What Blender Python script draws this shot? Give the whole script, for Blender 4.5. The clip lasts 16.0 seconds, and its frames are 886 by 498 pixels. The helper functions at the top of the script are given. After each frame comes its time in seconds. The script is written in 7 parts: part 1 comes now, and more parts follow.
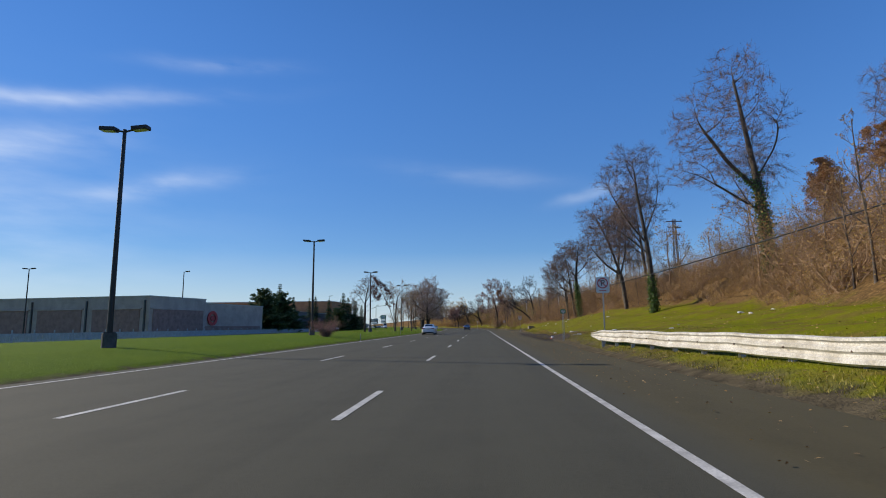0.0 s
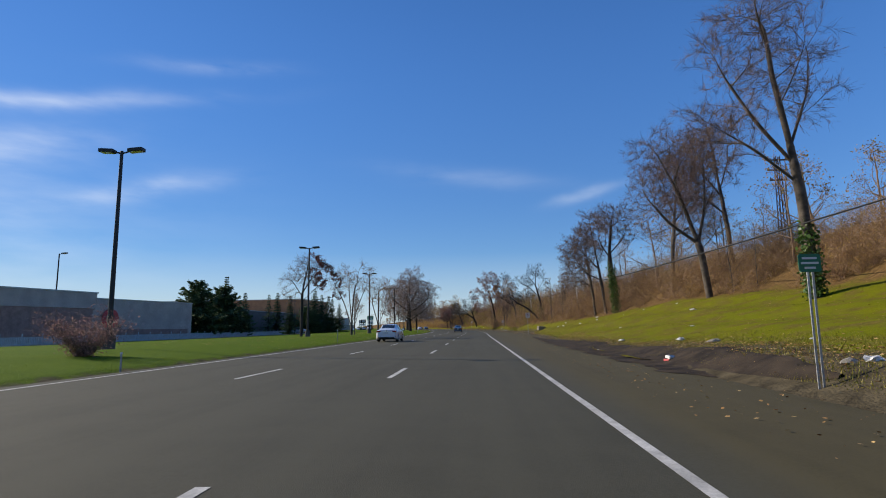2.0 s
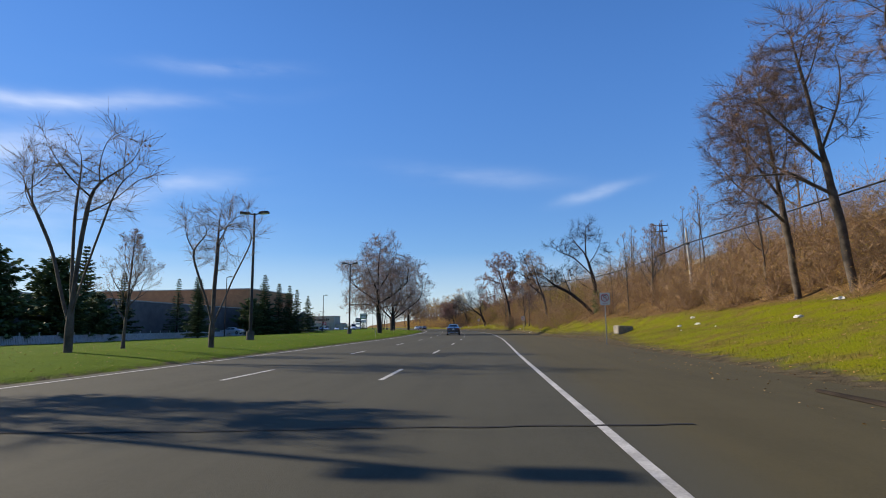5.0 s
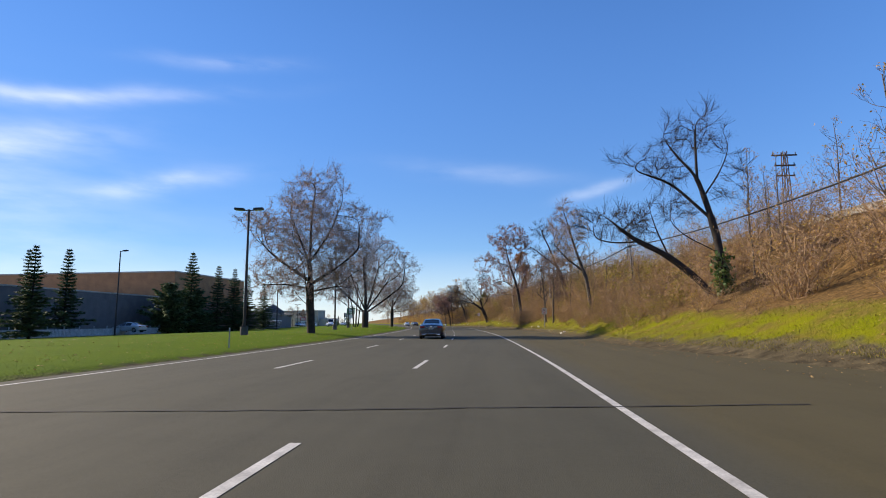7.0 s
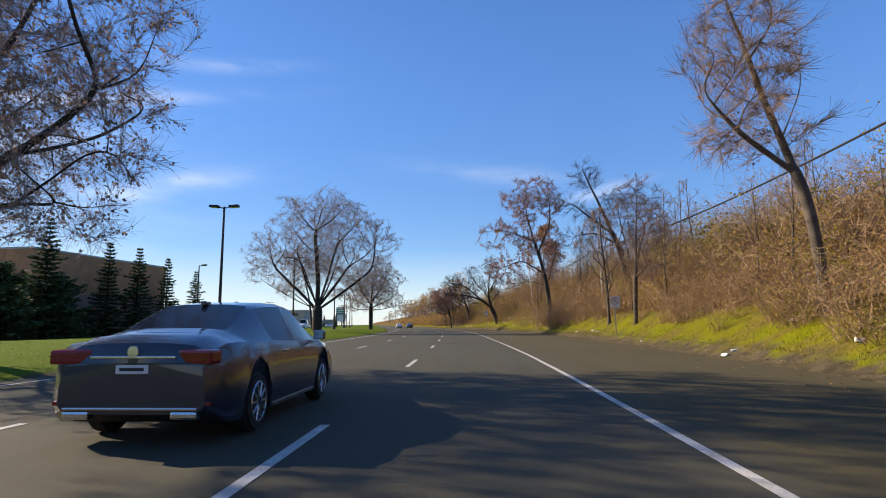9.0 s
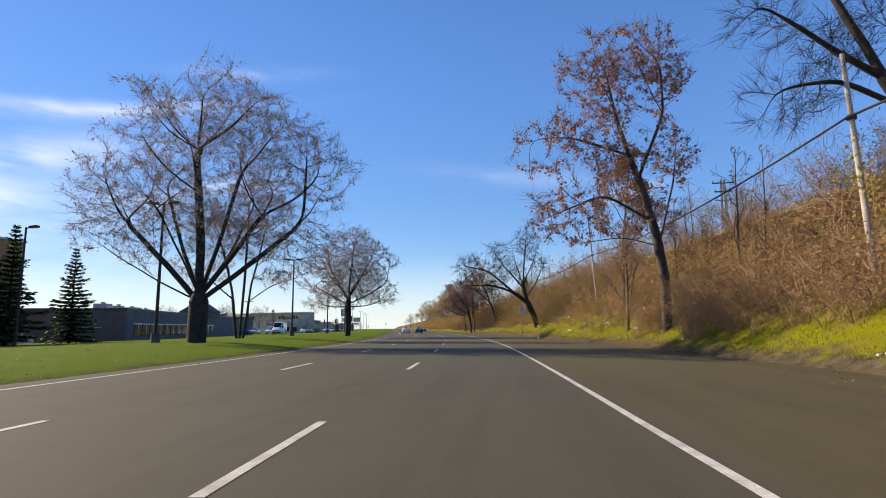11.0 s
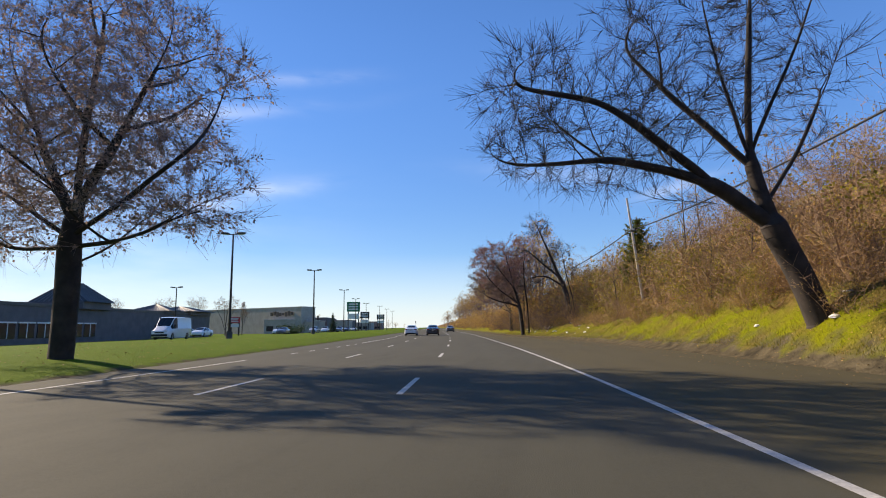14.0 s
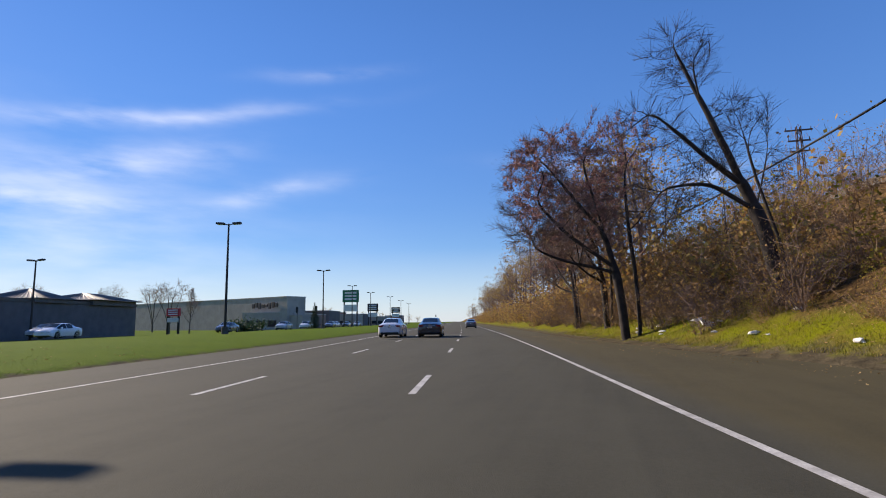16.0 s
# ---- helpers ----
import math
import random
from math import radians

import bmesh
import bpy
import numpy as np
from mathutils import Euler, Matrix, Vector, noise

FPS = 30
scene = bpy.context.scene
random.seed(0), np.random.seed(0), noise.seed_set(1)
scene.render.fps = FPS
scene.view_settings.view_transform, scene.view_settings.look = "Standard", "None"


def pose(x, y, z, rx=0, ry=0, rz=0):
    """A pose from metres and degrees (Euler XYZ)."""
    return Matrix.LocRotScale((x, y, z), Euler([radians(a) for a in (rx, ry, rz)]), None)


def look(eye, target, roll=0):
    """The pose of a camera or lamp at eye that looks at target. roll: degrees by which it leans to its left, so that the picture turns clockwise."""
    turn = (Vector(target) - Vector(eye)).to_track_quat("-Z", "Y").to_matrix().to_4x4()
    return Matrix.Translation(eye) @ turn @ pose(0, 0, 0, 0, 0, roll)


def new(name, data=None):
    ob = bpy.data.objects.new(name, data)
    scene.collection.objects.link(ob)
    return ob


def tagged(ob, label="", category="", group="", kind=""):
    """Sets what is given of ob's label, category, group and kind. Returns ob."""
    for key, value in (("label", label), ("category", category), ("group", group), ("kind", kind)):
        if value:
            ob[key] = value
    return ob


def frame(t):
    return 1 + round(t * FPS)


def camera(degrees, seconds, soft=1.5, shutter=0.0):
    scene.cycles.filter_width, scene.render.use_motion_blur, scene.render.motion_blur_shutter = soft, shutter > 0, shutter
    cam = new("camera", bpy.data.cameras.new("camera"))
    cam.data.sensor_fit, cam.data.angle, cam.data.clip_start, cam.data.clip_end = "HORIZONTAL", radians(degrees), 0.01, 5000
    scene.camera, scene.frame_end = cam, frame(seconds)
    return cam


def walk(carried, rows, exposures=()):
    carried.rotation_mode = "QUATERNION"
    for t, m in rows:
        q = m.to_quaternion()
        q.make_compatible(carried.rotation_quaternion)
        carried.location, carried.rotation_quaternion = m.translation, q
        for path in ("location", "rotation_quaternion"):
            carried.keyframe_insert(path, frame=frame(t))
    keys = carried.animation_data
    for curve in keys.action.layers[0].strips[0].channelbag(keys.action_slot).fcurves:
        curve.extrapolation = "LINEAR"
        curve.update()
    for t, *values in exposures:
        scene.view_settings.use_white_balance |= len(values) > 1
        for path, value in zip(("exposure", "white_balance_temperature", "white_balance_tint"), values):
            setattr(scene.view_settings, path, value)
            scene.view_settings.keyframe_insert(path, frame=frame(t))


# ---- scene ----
# time, place, yaw to the left, pitch up, lean
FOV = 76.75
EYE = 1.165
RIDE = [
    (0.0, 0.0, 0.0, 3.81, 7.85, -0.29),
    (0.5, 0.02, 7.36, 3.56, 8.26, -0.29),
    (1.0, 0.05, 14.87, 3.33, 8.05, -0.28),
    (1.5, 0.12, 22.54, 3.23, 7.93, -0.38),
    (2.0, 0.22, 30.35, 3.28, 7.95, -0.67),
    (2.5, 0.34, 38.29, 3.43, 7.84, -0.51),
    (3.0, 0.45, 46.35, 3.57, 7.9, -0.4),
    (3.5, 0.54, 54.51, 3.55, 7.89, -0.29),
    (4.0, 0.58, 62.78, 3.71, 7.89, -0.42),
    (4.5, 0.57, 71.15, 4.07, 7.95, -0.55),
    (5.0, 0.51, 79.6, 4.24, 7.9, -0.56),
    (5.5, 0.43, 88.12, 4.29, 7.86, -0.57),
    (6.0, 0.34, 96.72, 4.21, 7.81, -0.58),
    (6.5, 0.25, 105.38, 4.23, 7.84, -0.52),
    (7.0, 0.17, 114.11, 4.34, 7.51, -0.29),
    (7.5, 0.09, 122.88, 4.39, 7.57, -0.63),
    (8.0, -0.01, 131.71, 4.66, 7.58, -0.35),
    (8.5, -0.15, 140.58, 4.84, 7.47, -0.22),
    (9.0, -0.34, 149.49, 5.04, 7.66, -0.26),
    (9.5, -0.6, 158.43, 5.49, 7.76, -0.26),
    (10.0, -0.94, 167.41, 6.04, 7.85, -0.26),
    (10.5, -1.37, 176.41, 6.66, 7.95, -0.25),
    (11.0, -1.91, 185.45, 7.56, 8.05, -0.4),
    (11.5, -2.56, 194.5, 8.54, 8.09, -0.25),
    (12.0, -3.33, 203.57, 9.19, 8.12, -0.09),
    (12.5, -4.2, 212.67, 9.67, 7.96, 0.02),
    (13.0, -5.18, 221.78, 10.29, 8.11, -0.42),
    (13.5, -6.27, 230.91, 11.14, 7.98, -0.38),
    (14.0, -7.46, 240.05, 11.84, 7.94, -0.57),
    (14.5, -8.79, 249.21, 12.58, 7.75, -0.27),
    (15.0, -10.26, 258.39, 13.51, 7.57, -0.16),
    (15.5, -11.89, 267.57, 14.74, 7.29, -0.35),
    (16.0, -13.65, 276.78, 14.55, 7.38, -0.74),
]
cam = camera(FOV, 16.0, soft=1.0)
walk(cam, [(t, pose(x, y, EYE, 90 + pitch, 0, yaw) @ pose(0, 0, 0, 0, 0, lean)) for t, x, y, yaw, pitch, lean in RIDE],
     [(0, 0.06, 6600, 10), (4, 0.2, 6850, 11), (6.5, 0.52, 7150, 13), (8.5, 0.62, 7500, 14), (11, 0.64, 7800, 15), (13.5, 0.66, 7700, 15), (15, 0.42, 7100, 16), (16, 0.34, 7000, 17)])

# the sun stands low on the driver's side, slightly ahead
SUN_UP = 27.5
SUN_LEFT = 72.5
sun_way = Vector((-math.sin(radians(SUN_LEFT)) * math.cos(radians(SUN_UP)),
                  math.cos(radians(SUN_LEFT)) * math.cos(radians(SUN_UP)), math.sin(radians(SUN_UP))))
sun_data = bpy.data.lights.new("sun", "SUN")
sun_data.energy, sun_data.angle, sun_data.color = 5.0, radians(0.5), (1.0, 0.90, 0.74)
sun = new("sun", sun_data)
sun.matrix_world = look(sun_way * 200, (0, 0, 0))

SKY_SATURATION, CLOUD_WHITE = 1.17, (6.4, 6.9, 7.6, 1)
world = bpy.data.worlds.new("sky")
scene.world = world
world.use_nodes = True
wn, wl = world.node_tree.nodes, world.node_tree.links
wn.clear()
w_out = wn.new("ShaderNodeOutputWorld")
w_bg = wn.new("ShaderNodeBackground")
w_sky = wn.new("ShaderNodeTexSky")
w_sky.sky_type, w_sky.sun_disc = "NISHITA", False
w_sky.sun_elevation, w_sky.sun_rotation = radians(SUN_UP), radians(-SUN_LEFT)
w_sky.air_density, w_sky.dust_density, w_sky.ozone_density = 0.81, 0.02, 4.6
w_bg.inputs["Strength"].default_value = 0.14
w_tint = wn.new("ShaderNodeHueSaturation")
w_tint.inputs["Hue"].default_value = 0.506
w_tint.inputs["Saturation"].default_value = SKY_SATURATION
wl.new(w_sky.outputs[0], w_tint.inputs["Color"])


def w_math(op, a, b=None, c=None):
    n = wn.new("ShaderNodeMath")
    n.operation = op
    for k, v in enumerate((a, b, c)):
        if v is None:
            continue
        if isinstance(v, (int, float)):
            n.inputs[k].default_value = v
        else:
            wl.new(v, n.inputs[k])
    return n.outputs[0]


# thin cirrus: each streak has a bearing to the left, an elevation, a length, a thickness (degrees), a slope and a weight
CIRRUS = [(43, 18.8, 13, 0.8, -0.16, 0.42), (26.5, 24.4, 6, 0.6, -0.1, 0.22), (31, 12.6, 6, 0.9, -0.22, 0.35), (44, 14.6, 8, 1.6, -0.22, 0.35), (1, 15.2, 8, 0.9, 0.1, 0.14), (-11.5, 13, 3, 0.5, -0.2, 0.35), (50, 10.6, 6, 0.9, 0.0, 0.35), (60, 8, 22, 7, 0.0, 0.35)]
w_dir = wn.new("ShaderNodeTexCoord").outputs["Generated"]
w_warp = wn.new("ShaderNodeTexNoise")
w_warp.inputs["Scale"].default_value, w_warp.inputs["Detail"].default_value = 5.0, 4.0
wl.new(w_dir, w_warp.inputs["Vector"])
w_fine = wn.new("ShaderNodeTexNoise")
w_fine.inputs["Scale"].default_value, w_fine.inputs["Detail"].default_value = 3.0, 7.0
w_map = wn.new("ShaderNodeMapping")
w_map.inputs["Scale"].default_value = (2.2, 2.2, 9.0)
wl.new(w_dir, w_map.inputs["Vector"]), wl.new(w_map.outputs[0], w_fine.inputs["Vector"])
w_sep = wn.new("ShaderNodeSeparateXYZ")
wl.new(w_dir, w_sep.inputs[0])
w_off = w_math("MULTIPLY_ADD", w_warp.outputs["Fac"], 5.0, -2.5)
w_az = w_math("ADD", w_math("MULTIPLY", w_math("ARCTAN2", w_math("MULTIPLY", w_sep.outputs["X"], -1.0), w_sep.outputs["Y"]), 180 / math.pi), w_off)
w_el = w_math("ADD", w_math("MULTIPLY", w_math("ARCSINE", w_sep.outputs["Z"]), 180 / math.pi), w_math("MULTIPLY", w_off, 0.35))
w_total = None
for az, el, long, thick, slope, weight in CIRRUS:
    u = w_math("DIVIDE", w_math("SUBTRACT", w_az, az), long)
    bend = w_math("MULTIPLY", w_math("SUBTRACT", w_az, az), slope)
    v = w_math("DIVIDE", w_math("SUBTRACT", w_math("SUBTRACT", w_el, el), bend), thick)
    r2 = w_math("ADD", w_math("POWER", w_math("ABSOLUTE", u), 2.0), w_math("POWER", w_math("ABSOLUTE", v), 2.0))
    g = w_math("MULTIPLY", w_math("POWER", 2.718, w_math("MULTIPLY", r2, -1.0)), weight)
    w_total = g if w_total is None else w_math("ADD", w_total, g)
w_veil = wn.new("ShaderNodeMapRange")
w_veil.inputs["From Min"].default_value, w_veil.inputs["From Max"].default_value = 0.3, 0.65
wl.new(w_fine.outputs["Fac"], w_veil.inputs["Value"])
w_fac = w_math("MINIMUM", w_math("MULTIPLY", w_total, w_veil.outputs[0]), 0.8)
w_mix = wn.new("ShaderNodeMix")
w_mix.data_type = "RGBA"
# clear dry air: less glare low down and towards the sun
w_low = wn.new("ShaderNodeMapRange")
w_low.interpolation_type = "SMOOTHSTEP"
for key, value in (("From Min", -0.02), ("From Max", 0.5), ("To Min", 0.72), ("To Max", 1.17)):
    w_low.inputs[key].default_value = value
wl.new(w_sep.outputs["Z"], w_low.inputs["Value"])
w_even = w_math("MULTIPLY", w_low.outputs[0], w_math("MULTIPLY_ADD", w_sep.outputs["X"], 0.30, 1.0))
w_dry = wn.new("ShaderNodeVectorMath")
w_dry.operation = "SCALE"
wl.new(w_tint.outputs[0], w_dry.inputs[0]), wl.new(w_even, w_dry.inputs["Scale"])
w_haze = wn.new("ShaderNodeMapRange")
for key, value in (("From Min", 0.0), ("From Max", 0.13), ("To Min", 0.65), ("To Max", 0.0)):
    w_haze.inputs[key].default_value = value
wl.new(w_sep.outputs["Z"], w_haze.inputs["Value"])
w_pale = wn.new("ShaderNodeMix")
w_pale.data_type = "RGBA"
w_pale.inputs["B"].default_value = (3.5, 4.3, 5.4, 1)
wl.new(w_haze.outputs[0], w_pale.inputs["Factor"]), wl.new(w_dry.outputs[0], w_pale.inputs["A"])
wl.new(w_fac, w_mix.inputs["Factor"]), wl.new(w_pale.outputs["Result"], w_mix.inputs["A"])
w_mix.inputs["B"].default_value = CLOUD_WHITE
wl.new(w_mix.outputs["Result"], w_bg.inputs["Color"])
wl.new(w_bg.outputs[0], w_out.inputs["Surface"])


# ---- materials ----
def node_tools(m):
    nodes, links = m.node_tree.nodes, m.node_tree.links

    def add(kind, **values):
        n = nodes.new(kind)
        for key, value in values.items():
            n.inputs[key.replace("_", " ")].default_value = value
        return n
    return nodes, links, add


def material(name, base, second=None, rough=0.8, scale=6.0, fine=60.0, bump=0.2, metal=0.0, spread=0.25, coat=0.0, use_object=True):
    """Two colours mixed by a coarse noise, darkened and lightened a little by a fine one, with fine relief."""
    m = bpy.data.materials.new(name)
    m.use_nodes = True
    nodes, links, add = node_tools(m)
    bsdf = nodes["Principled BSDF"]
    second = second or tuple(c * (1 - spread) for c in base)
    co = nodes.new("ShaderNodeTexCoord").outputs["Object" if use_object else "Generated"]
    n1, n2 = add("ShaderNodeTexNoise", Scale=scale, Detail=5.0), add("ShaderNodeTexNoise", Scale=fine, Detail=3.0)
    links.new(co, n1.inputs["Vector"]), links.new(co, n2.inputs["Vector"])
    ramp = nodes.new("ShaderNodeValToRGB")
    ramp.color_ramp.elements[0].position, ramp.color_ramp.elements[1].position = 0.35, 0.65
    ramp.color_ramp.elements[0].color, ramp.color_ramp.elements[1].color = (*second, 1), (*base, 1)
    links.new(n1.outputs["Fac"], ramp.inputs["Fac"])
    gain = add("ShaderNodeMapRange", From_Min=0.3, From_Max=0.7, To_Min=1 - spread, To_Max=1 + spread)
    links.new(n2.outputs["Fac"], gain.inputs["Value"])
    mix = nodes.new("ShaderNodeVectorMath")
    mix.operation = "SCALE"
    links.new(ramp.outputs["Color"], mix.inputs[0]), links.new(gain.outputs[0], mix.inputs["Scale"])
    links.new(mix.outputs[0], bsdf.inputs["Base Color"])
    r = add("ShaderNodeMapRange", From_Min=0.3, From_Max=0.7, To_Min=max(rough - 0.08, 0.02), To_Max=min(rough + 0.08, 1))
    links.new(n2.outputs["Fac"], r.inputs["Value"]), links.new(r.outputs[0], bsdf.inputs["Roughness"])
    bsdf.inputs["Metallic"].default_value, bsdf.inputs["Coat Weight"].default_value = metal, coat
    if bump:
        b = add("ShaderNodeBump", Strength=bump, Distance=0.02)
        links.new(n2.outputs["Fac"], b.inputs["Height"]), links.new(b.outputs[0], bsdf.inputs["Normal"])
    return m


def leaf_material(name, colours, rough=0.7, through_light=0.4):
    """Leaves: each one takes its own tone between the colours, and lets some light through."""
    m = bpy.data.materials.new(name)
    m.use_nodes = True
    nodes, links, add = node_tools(m)
    bsdf = nodes["Principled BSDF"]
    geo = nodes.new("ShaderNodeNewGeometry")
    ramp = nodes.new("ShaderNodeValToRGB")
    els = ramp.color_ramp.elements
    while len(els) < len(colours):
        els.new(0.5)
    for k, c in enumerate(colours):
        els[k].position, els[k].color = k / (len(colours) - 1), (*c, 1)
    links.new(geo.outputs["Random Per Island"], ramp.inputs["Fac"])
    links.new(ramp.outputs["Color"], bsdf.inputs["Base Color"])
    bsdf.inputs["Roughness"].default_value = rough
    tr = nodes.new("ShaderNodeBsdfTranslucent")
    links.new(ramp.outputs["Color"], tr.inputs["Color"])
    mix = nodes.new("ShaderNodeMixShader")
    mix.inputs["Fac"].default_value = through_light
    links.new(bsdf.outputs[0], mix.inputs[1]), links.new(tr.outputs[0], mix.inputs[2])
    links.new(mix.outputs[0], nodes["Material Output"].inputs["Surface"])
    return m


def glass_material(name, tint):
    m = bpy.data.materials.new(name)
    m.use_nodes = True
    b = m.node_tree.nodes["Principled BSDF"]
    b.inputs["Base Color"].default_value = (*tint, 1)
    b.inputs["Roughness"].default_value, b.inputs["Specular IOR Level"].default_value = 0.12, 0.4
    return m


def asphalt_material():
    m = bpy.data.materials.new("asphalt")
    m.use_nodes = True
    nodes, links, add = node_tools(m)
    bsdf = nodes["Principled BSDF"]
    co = nodes.new("ShaderNodeTexCoord").outputs["Object"]
    lane = nodes.new("ShaderNodeAttribute")
    lane.attribute_name = "offset"
    big, mid, speck = add("ShaderNodeTexNoise", Scale=0.12, Detail=4.0), add("ShaderNodeTexNoise", Scale=1.4, Detail=5.0), add("ShaderNodeTexNoise", Scale=85.0, Detail=2.0)
    for n in (big, mid, speck):
        links.new(co, n.inputs["Vector"])
    # wheel tracks, a little lighter and smoother along the lanes
    wave = nodes.new("ShaderNodeMath")
    wave.operation = "SINE"
    mul = nodes.new("ShaderNodeMath")
    mul.operation, mul.inputs[1].default_value = "MULTIPLY", 2 * math.pi / 1.83
    links.new(lane.outputs["Fac"], mul.inputs[0]), links.new(mul.outputs[0], wave.inputs[0])
    streak, grit = add("ShaderNodeTexNoise", Scale=1.0, Detail=5.0), add("ShaderNodeTexNoise", Scale=22.0, Detail=3.0)
    stretch = nodes.new("ShaderNodeMapping")
    stretch.inputs["Scale"].default_value = (3.2, 0.09, 1.0)
    links.new(co, stretch.inputs["Vector"]), links.new(stretch.outputs[0], streak.inputs["Vector"]), links.new(co, grit.inputs["Vector"])
    sums = [(big.outputs["Fac"], 0.4), (mid.outputs["Fac"], 0.3), (speck.outputs["Fac"], 0.55), (wave.outputs[0], 0.04), (streak.outputs["Fac"], 0.35), (grit.outputs["Fac"], 0.3)]
    total = None
    for out, weight in sums:
        k = nodes.new("ShaderNodeMath")
        k.operation, k.inputs[1].default_value = "MULTIPLY", weight
        links.new(out, k.inputs[0])
        if total is None:
            total = k.outputs[0]
        else:
            s = nodes.new("ShaderNodeMath")
            links.new(total, s.inputs[0]), links.new(k.outputs[0], s.inputs[1])
            total = s.outputs[0]
    ramp = nodes.new("ShaderNodeValToRGB")
    ramp.color_ramp.elements[0].position, ramp.color_ramp.elements[1].position = 0.45, 1.1
    ramp.color_ramp.elements[0].color, ramp.color_ramp.elements[1].color = ASPHALT_DARK, ASPHALT_LIGHT
    links.new(total, ramp.inputs["Fac"])
    # the shoulder is older and browner
    old = add("ShaderNodeMapRange", From_Min=3.8, From_Max=4.6)
    links.new(lane.outputs["Fac"], old.inputs["Value"])
    mix = nodes.new("ShaderNodeMix")
    mix.data_type, mix.blend_type = "RGBA", "MULTIPLY"
    links.new(old.outputs[0], mix.inputs["Factor"])
    links.new(ramp.outputs["Color"], mix.inputs["A"])
    mix.inputs["B"].default_value = (1.2, 1.05, 0.72, 1)
    links.new(mix.outputs["Result"], bsdf.inputs["Base Color"])
    bsdf.inputs["Roughness"].default_value, bsdf.inputs["Specular IOR Level"].default_value = 0.9, 0.25
    b = add("ShaderNodeBump", Strength=0.35, Distance=0.01)
    links.new(speck.outputs["Fac"], b.inputs["Height"]), links.new(b.outputs[0], bsdf.inputs["Normal"])
    return m


def ground_material():
    """Mown grass, bare dirt along the road's edge, leaf mould under the trees."""
    m = bpy.data.materials.new("ground")
    m.use_nodes = True
    nodes, links, add = node_tools(m)
    bsdf = nodes["Principled BSDF"]
    co = nodes.new("ShaderNodeTexCoord").outputs["Object"]

    def noise_at(scale, detail=4.0):
        n = add("ShaderNodeTexNoise", Scale=scale, Detail=detail)
        links.new(co, n.inputs["Vector"])
        return n.outputs["Fac"]

    def ramp(fac, *stops):
        r = nodes.new("ShaderNodeValToRGB")
        els = r.color_ramp.elements
        while len(els) < len(stops):
            els.new(0.5)
        for e, (pos, col) in zip(els, stops):
            e.position, e.color = pos, (*col, 1)
        links.new(fac, r.inputs["Fac"])
        return r.outputs["Color"]

    def blend(fac, a, b, mode="MIX"):
        x = nodes.new("ShaderNodeMix")
        x.data_type, x.blend_type = "RGBA", mode
        if isinstance(fac, float):
            x.inputs["Factor"].default_value = fac
        else:
            links.new(fac, x.inputs["Factor"])
        links.new(a, x.inputs["A"]), links.new(b, x.inputs["B"])
        return x.outputs["Result"]

    def edge(attribute, at, soft, wobble, scale):
        a = nodes.new("ShaderNodeAttribute")
        a.attribute_name = attribute
        n = nodes.new("ShaderNodeMath")
        n.operation, n.inputs[1].default_value, n.inputs[2].default_value = "MULTIPLY_ADD", wobble, -0.5 * wobble
        links.new(noise_at(scale, 6.0), n.inputs[0])
        s = nodes.new("ShaderNodeMath")
        links.new(a.outputs["Fac"], s.inputs[0]), links.new(n.outputs[0], s.inputs[1])
        r = add("ShaderNodeMapRange", From_Min=at - soft, From_Max=at + soft)
        links.new(s.outputs[0], r.inputs["Value"])
        return r.outputs[0]

    grass = blend(0.5, ramp(noise_at(0.35), (0.3, GRASS_A), (0.7, GRASS_B)), ramp(noise_at(3.0), (0.3, GRASS_C), (0.75, GRASS_A)))
    grass = blend(0.55, grass, ramp(noise_at(28.0, 6.0), (0.25, (0.35, 0.35, 0.3)), (0.75, (1.5, 1.5, 1.3))), "MULTIPLY")
    # the bank's grass is drier than the lawn's
    dry = nodes.new("ShaderNodeAttribute")
    dry.attribute_name = "toe"
    on_bank = add("ShaderNodeMapRange", From_Min=-24.0, From_Max=-14.0)
    links.new(dry.outputs["Fac"], on_bank.inputs["Value"])
    straw = nodes.new("ShaderNodeRGB")
    straw.outputs[0].default_value = (1.72, 1.13, 1.0, 1)
    grass = blend(on_bank.outputs[0], grass, straw.outputs[0], "MULTIPLY")
    dirt = ramp(noise_at(2.2, 8.0), (0.3, (0.042, 0.035, 0.023)), (0.7, (0.125, 0.102, 0.062)))
    mould = ramp(noise_at(5.0, 8.0), (0.25, (0.05, 0.032, 0.015)), (0.5, (0.13, 0.08, 0.034)), (0.8, (0.25, 0.155, 0.062)))
    patch = add("ShaderNodeMapRange", From_Min=0.45, From_Max=0.64, To_Max=0.6)
    links.new(noise_at(0.8, 8.0), patch.inputs["Value"])
    here = nodes.new("ShaderNodeMath")
    here.operation = "MULTIPLY"
    links.new(patch.outputs[0], here.inputs[0]), links.new(on_bank.outputs[0], here.inputs[1])
    grass = blend(here.outputs[0], grass, mould)
    col = blend(edge("verge", 0.75, 0.35, 2.4, 1.3), dirt, grass)
    col = blend(edge("toe", 0.0, 0.8, 4.0, 0.45), col, mould)
    links.new(col, bsdf.inputs["Base Color"])
    bsdf.inputs["Roughness"].default_value = 0.95
    bsdf.inputs["Specular IOR Level"].default_value = 0.05
    b = add("ShaderNodeBump", Strength=0.8, Distance=0.06)
    links.new(noise_at(16.0, 8.0), b.inputs["Height"]), links.new(b.outputs[0], bsdf.inputs["Normal"])
    return m


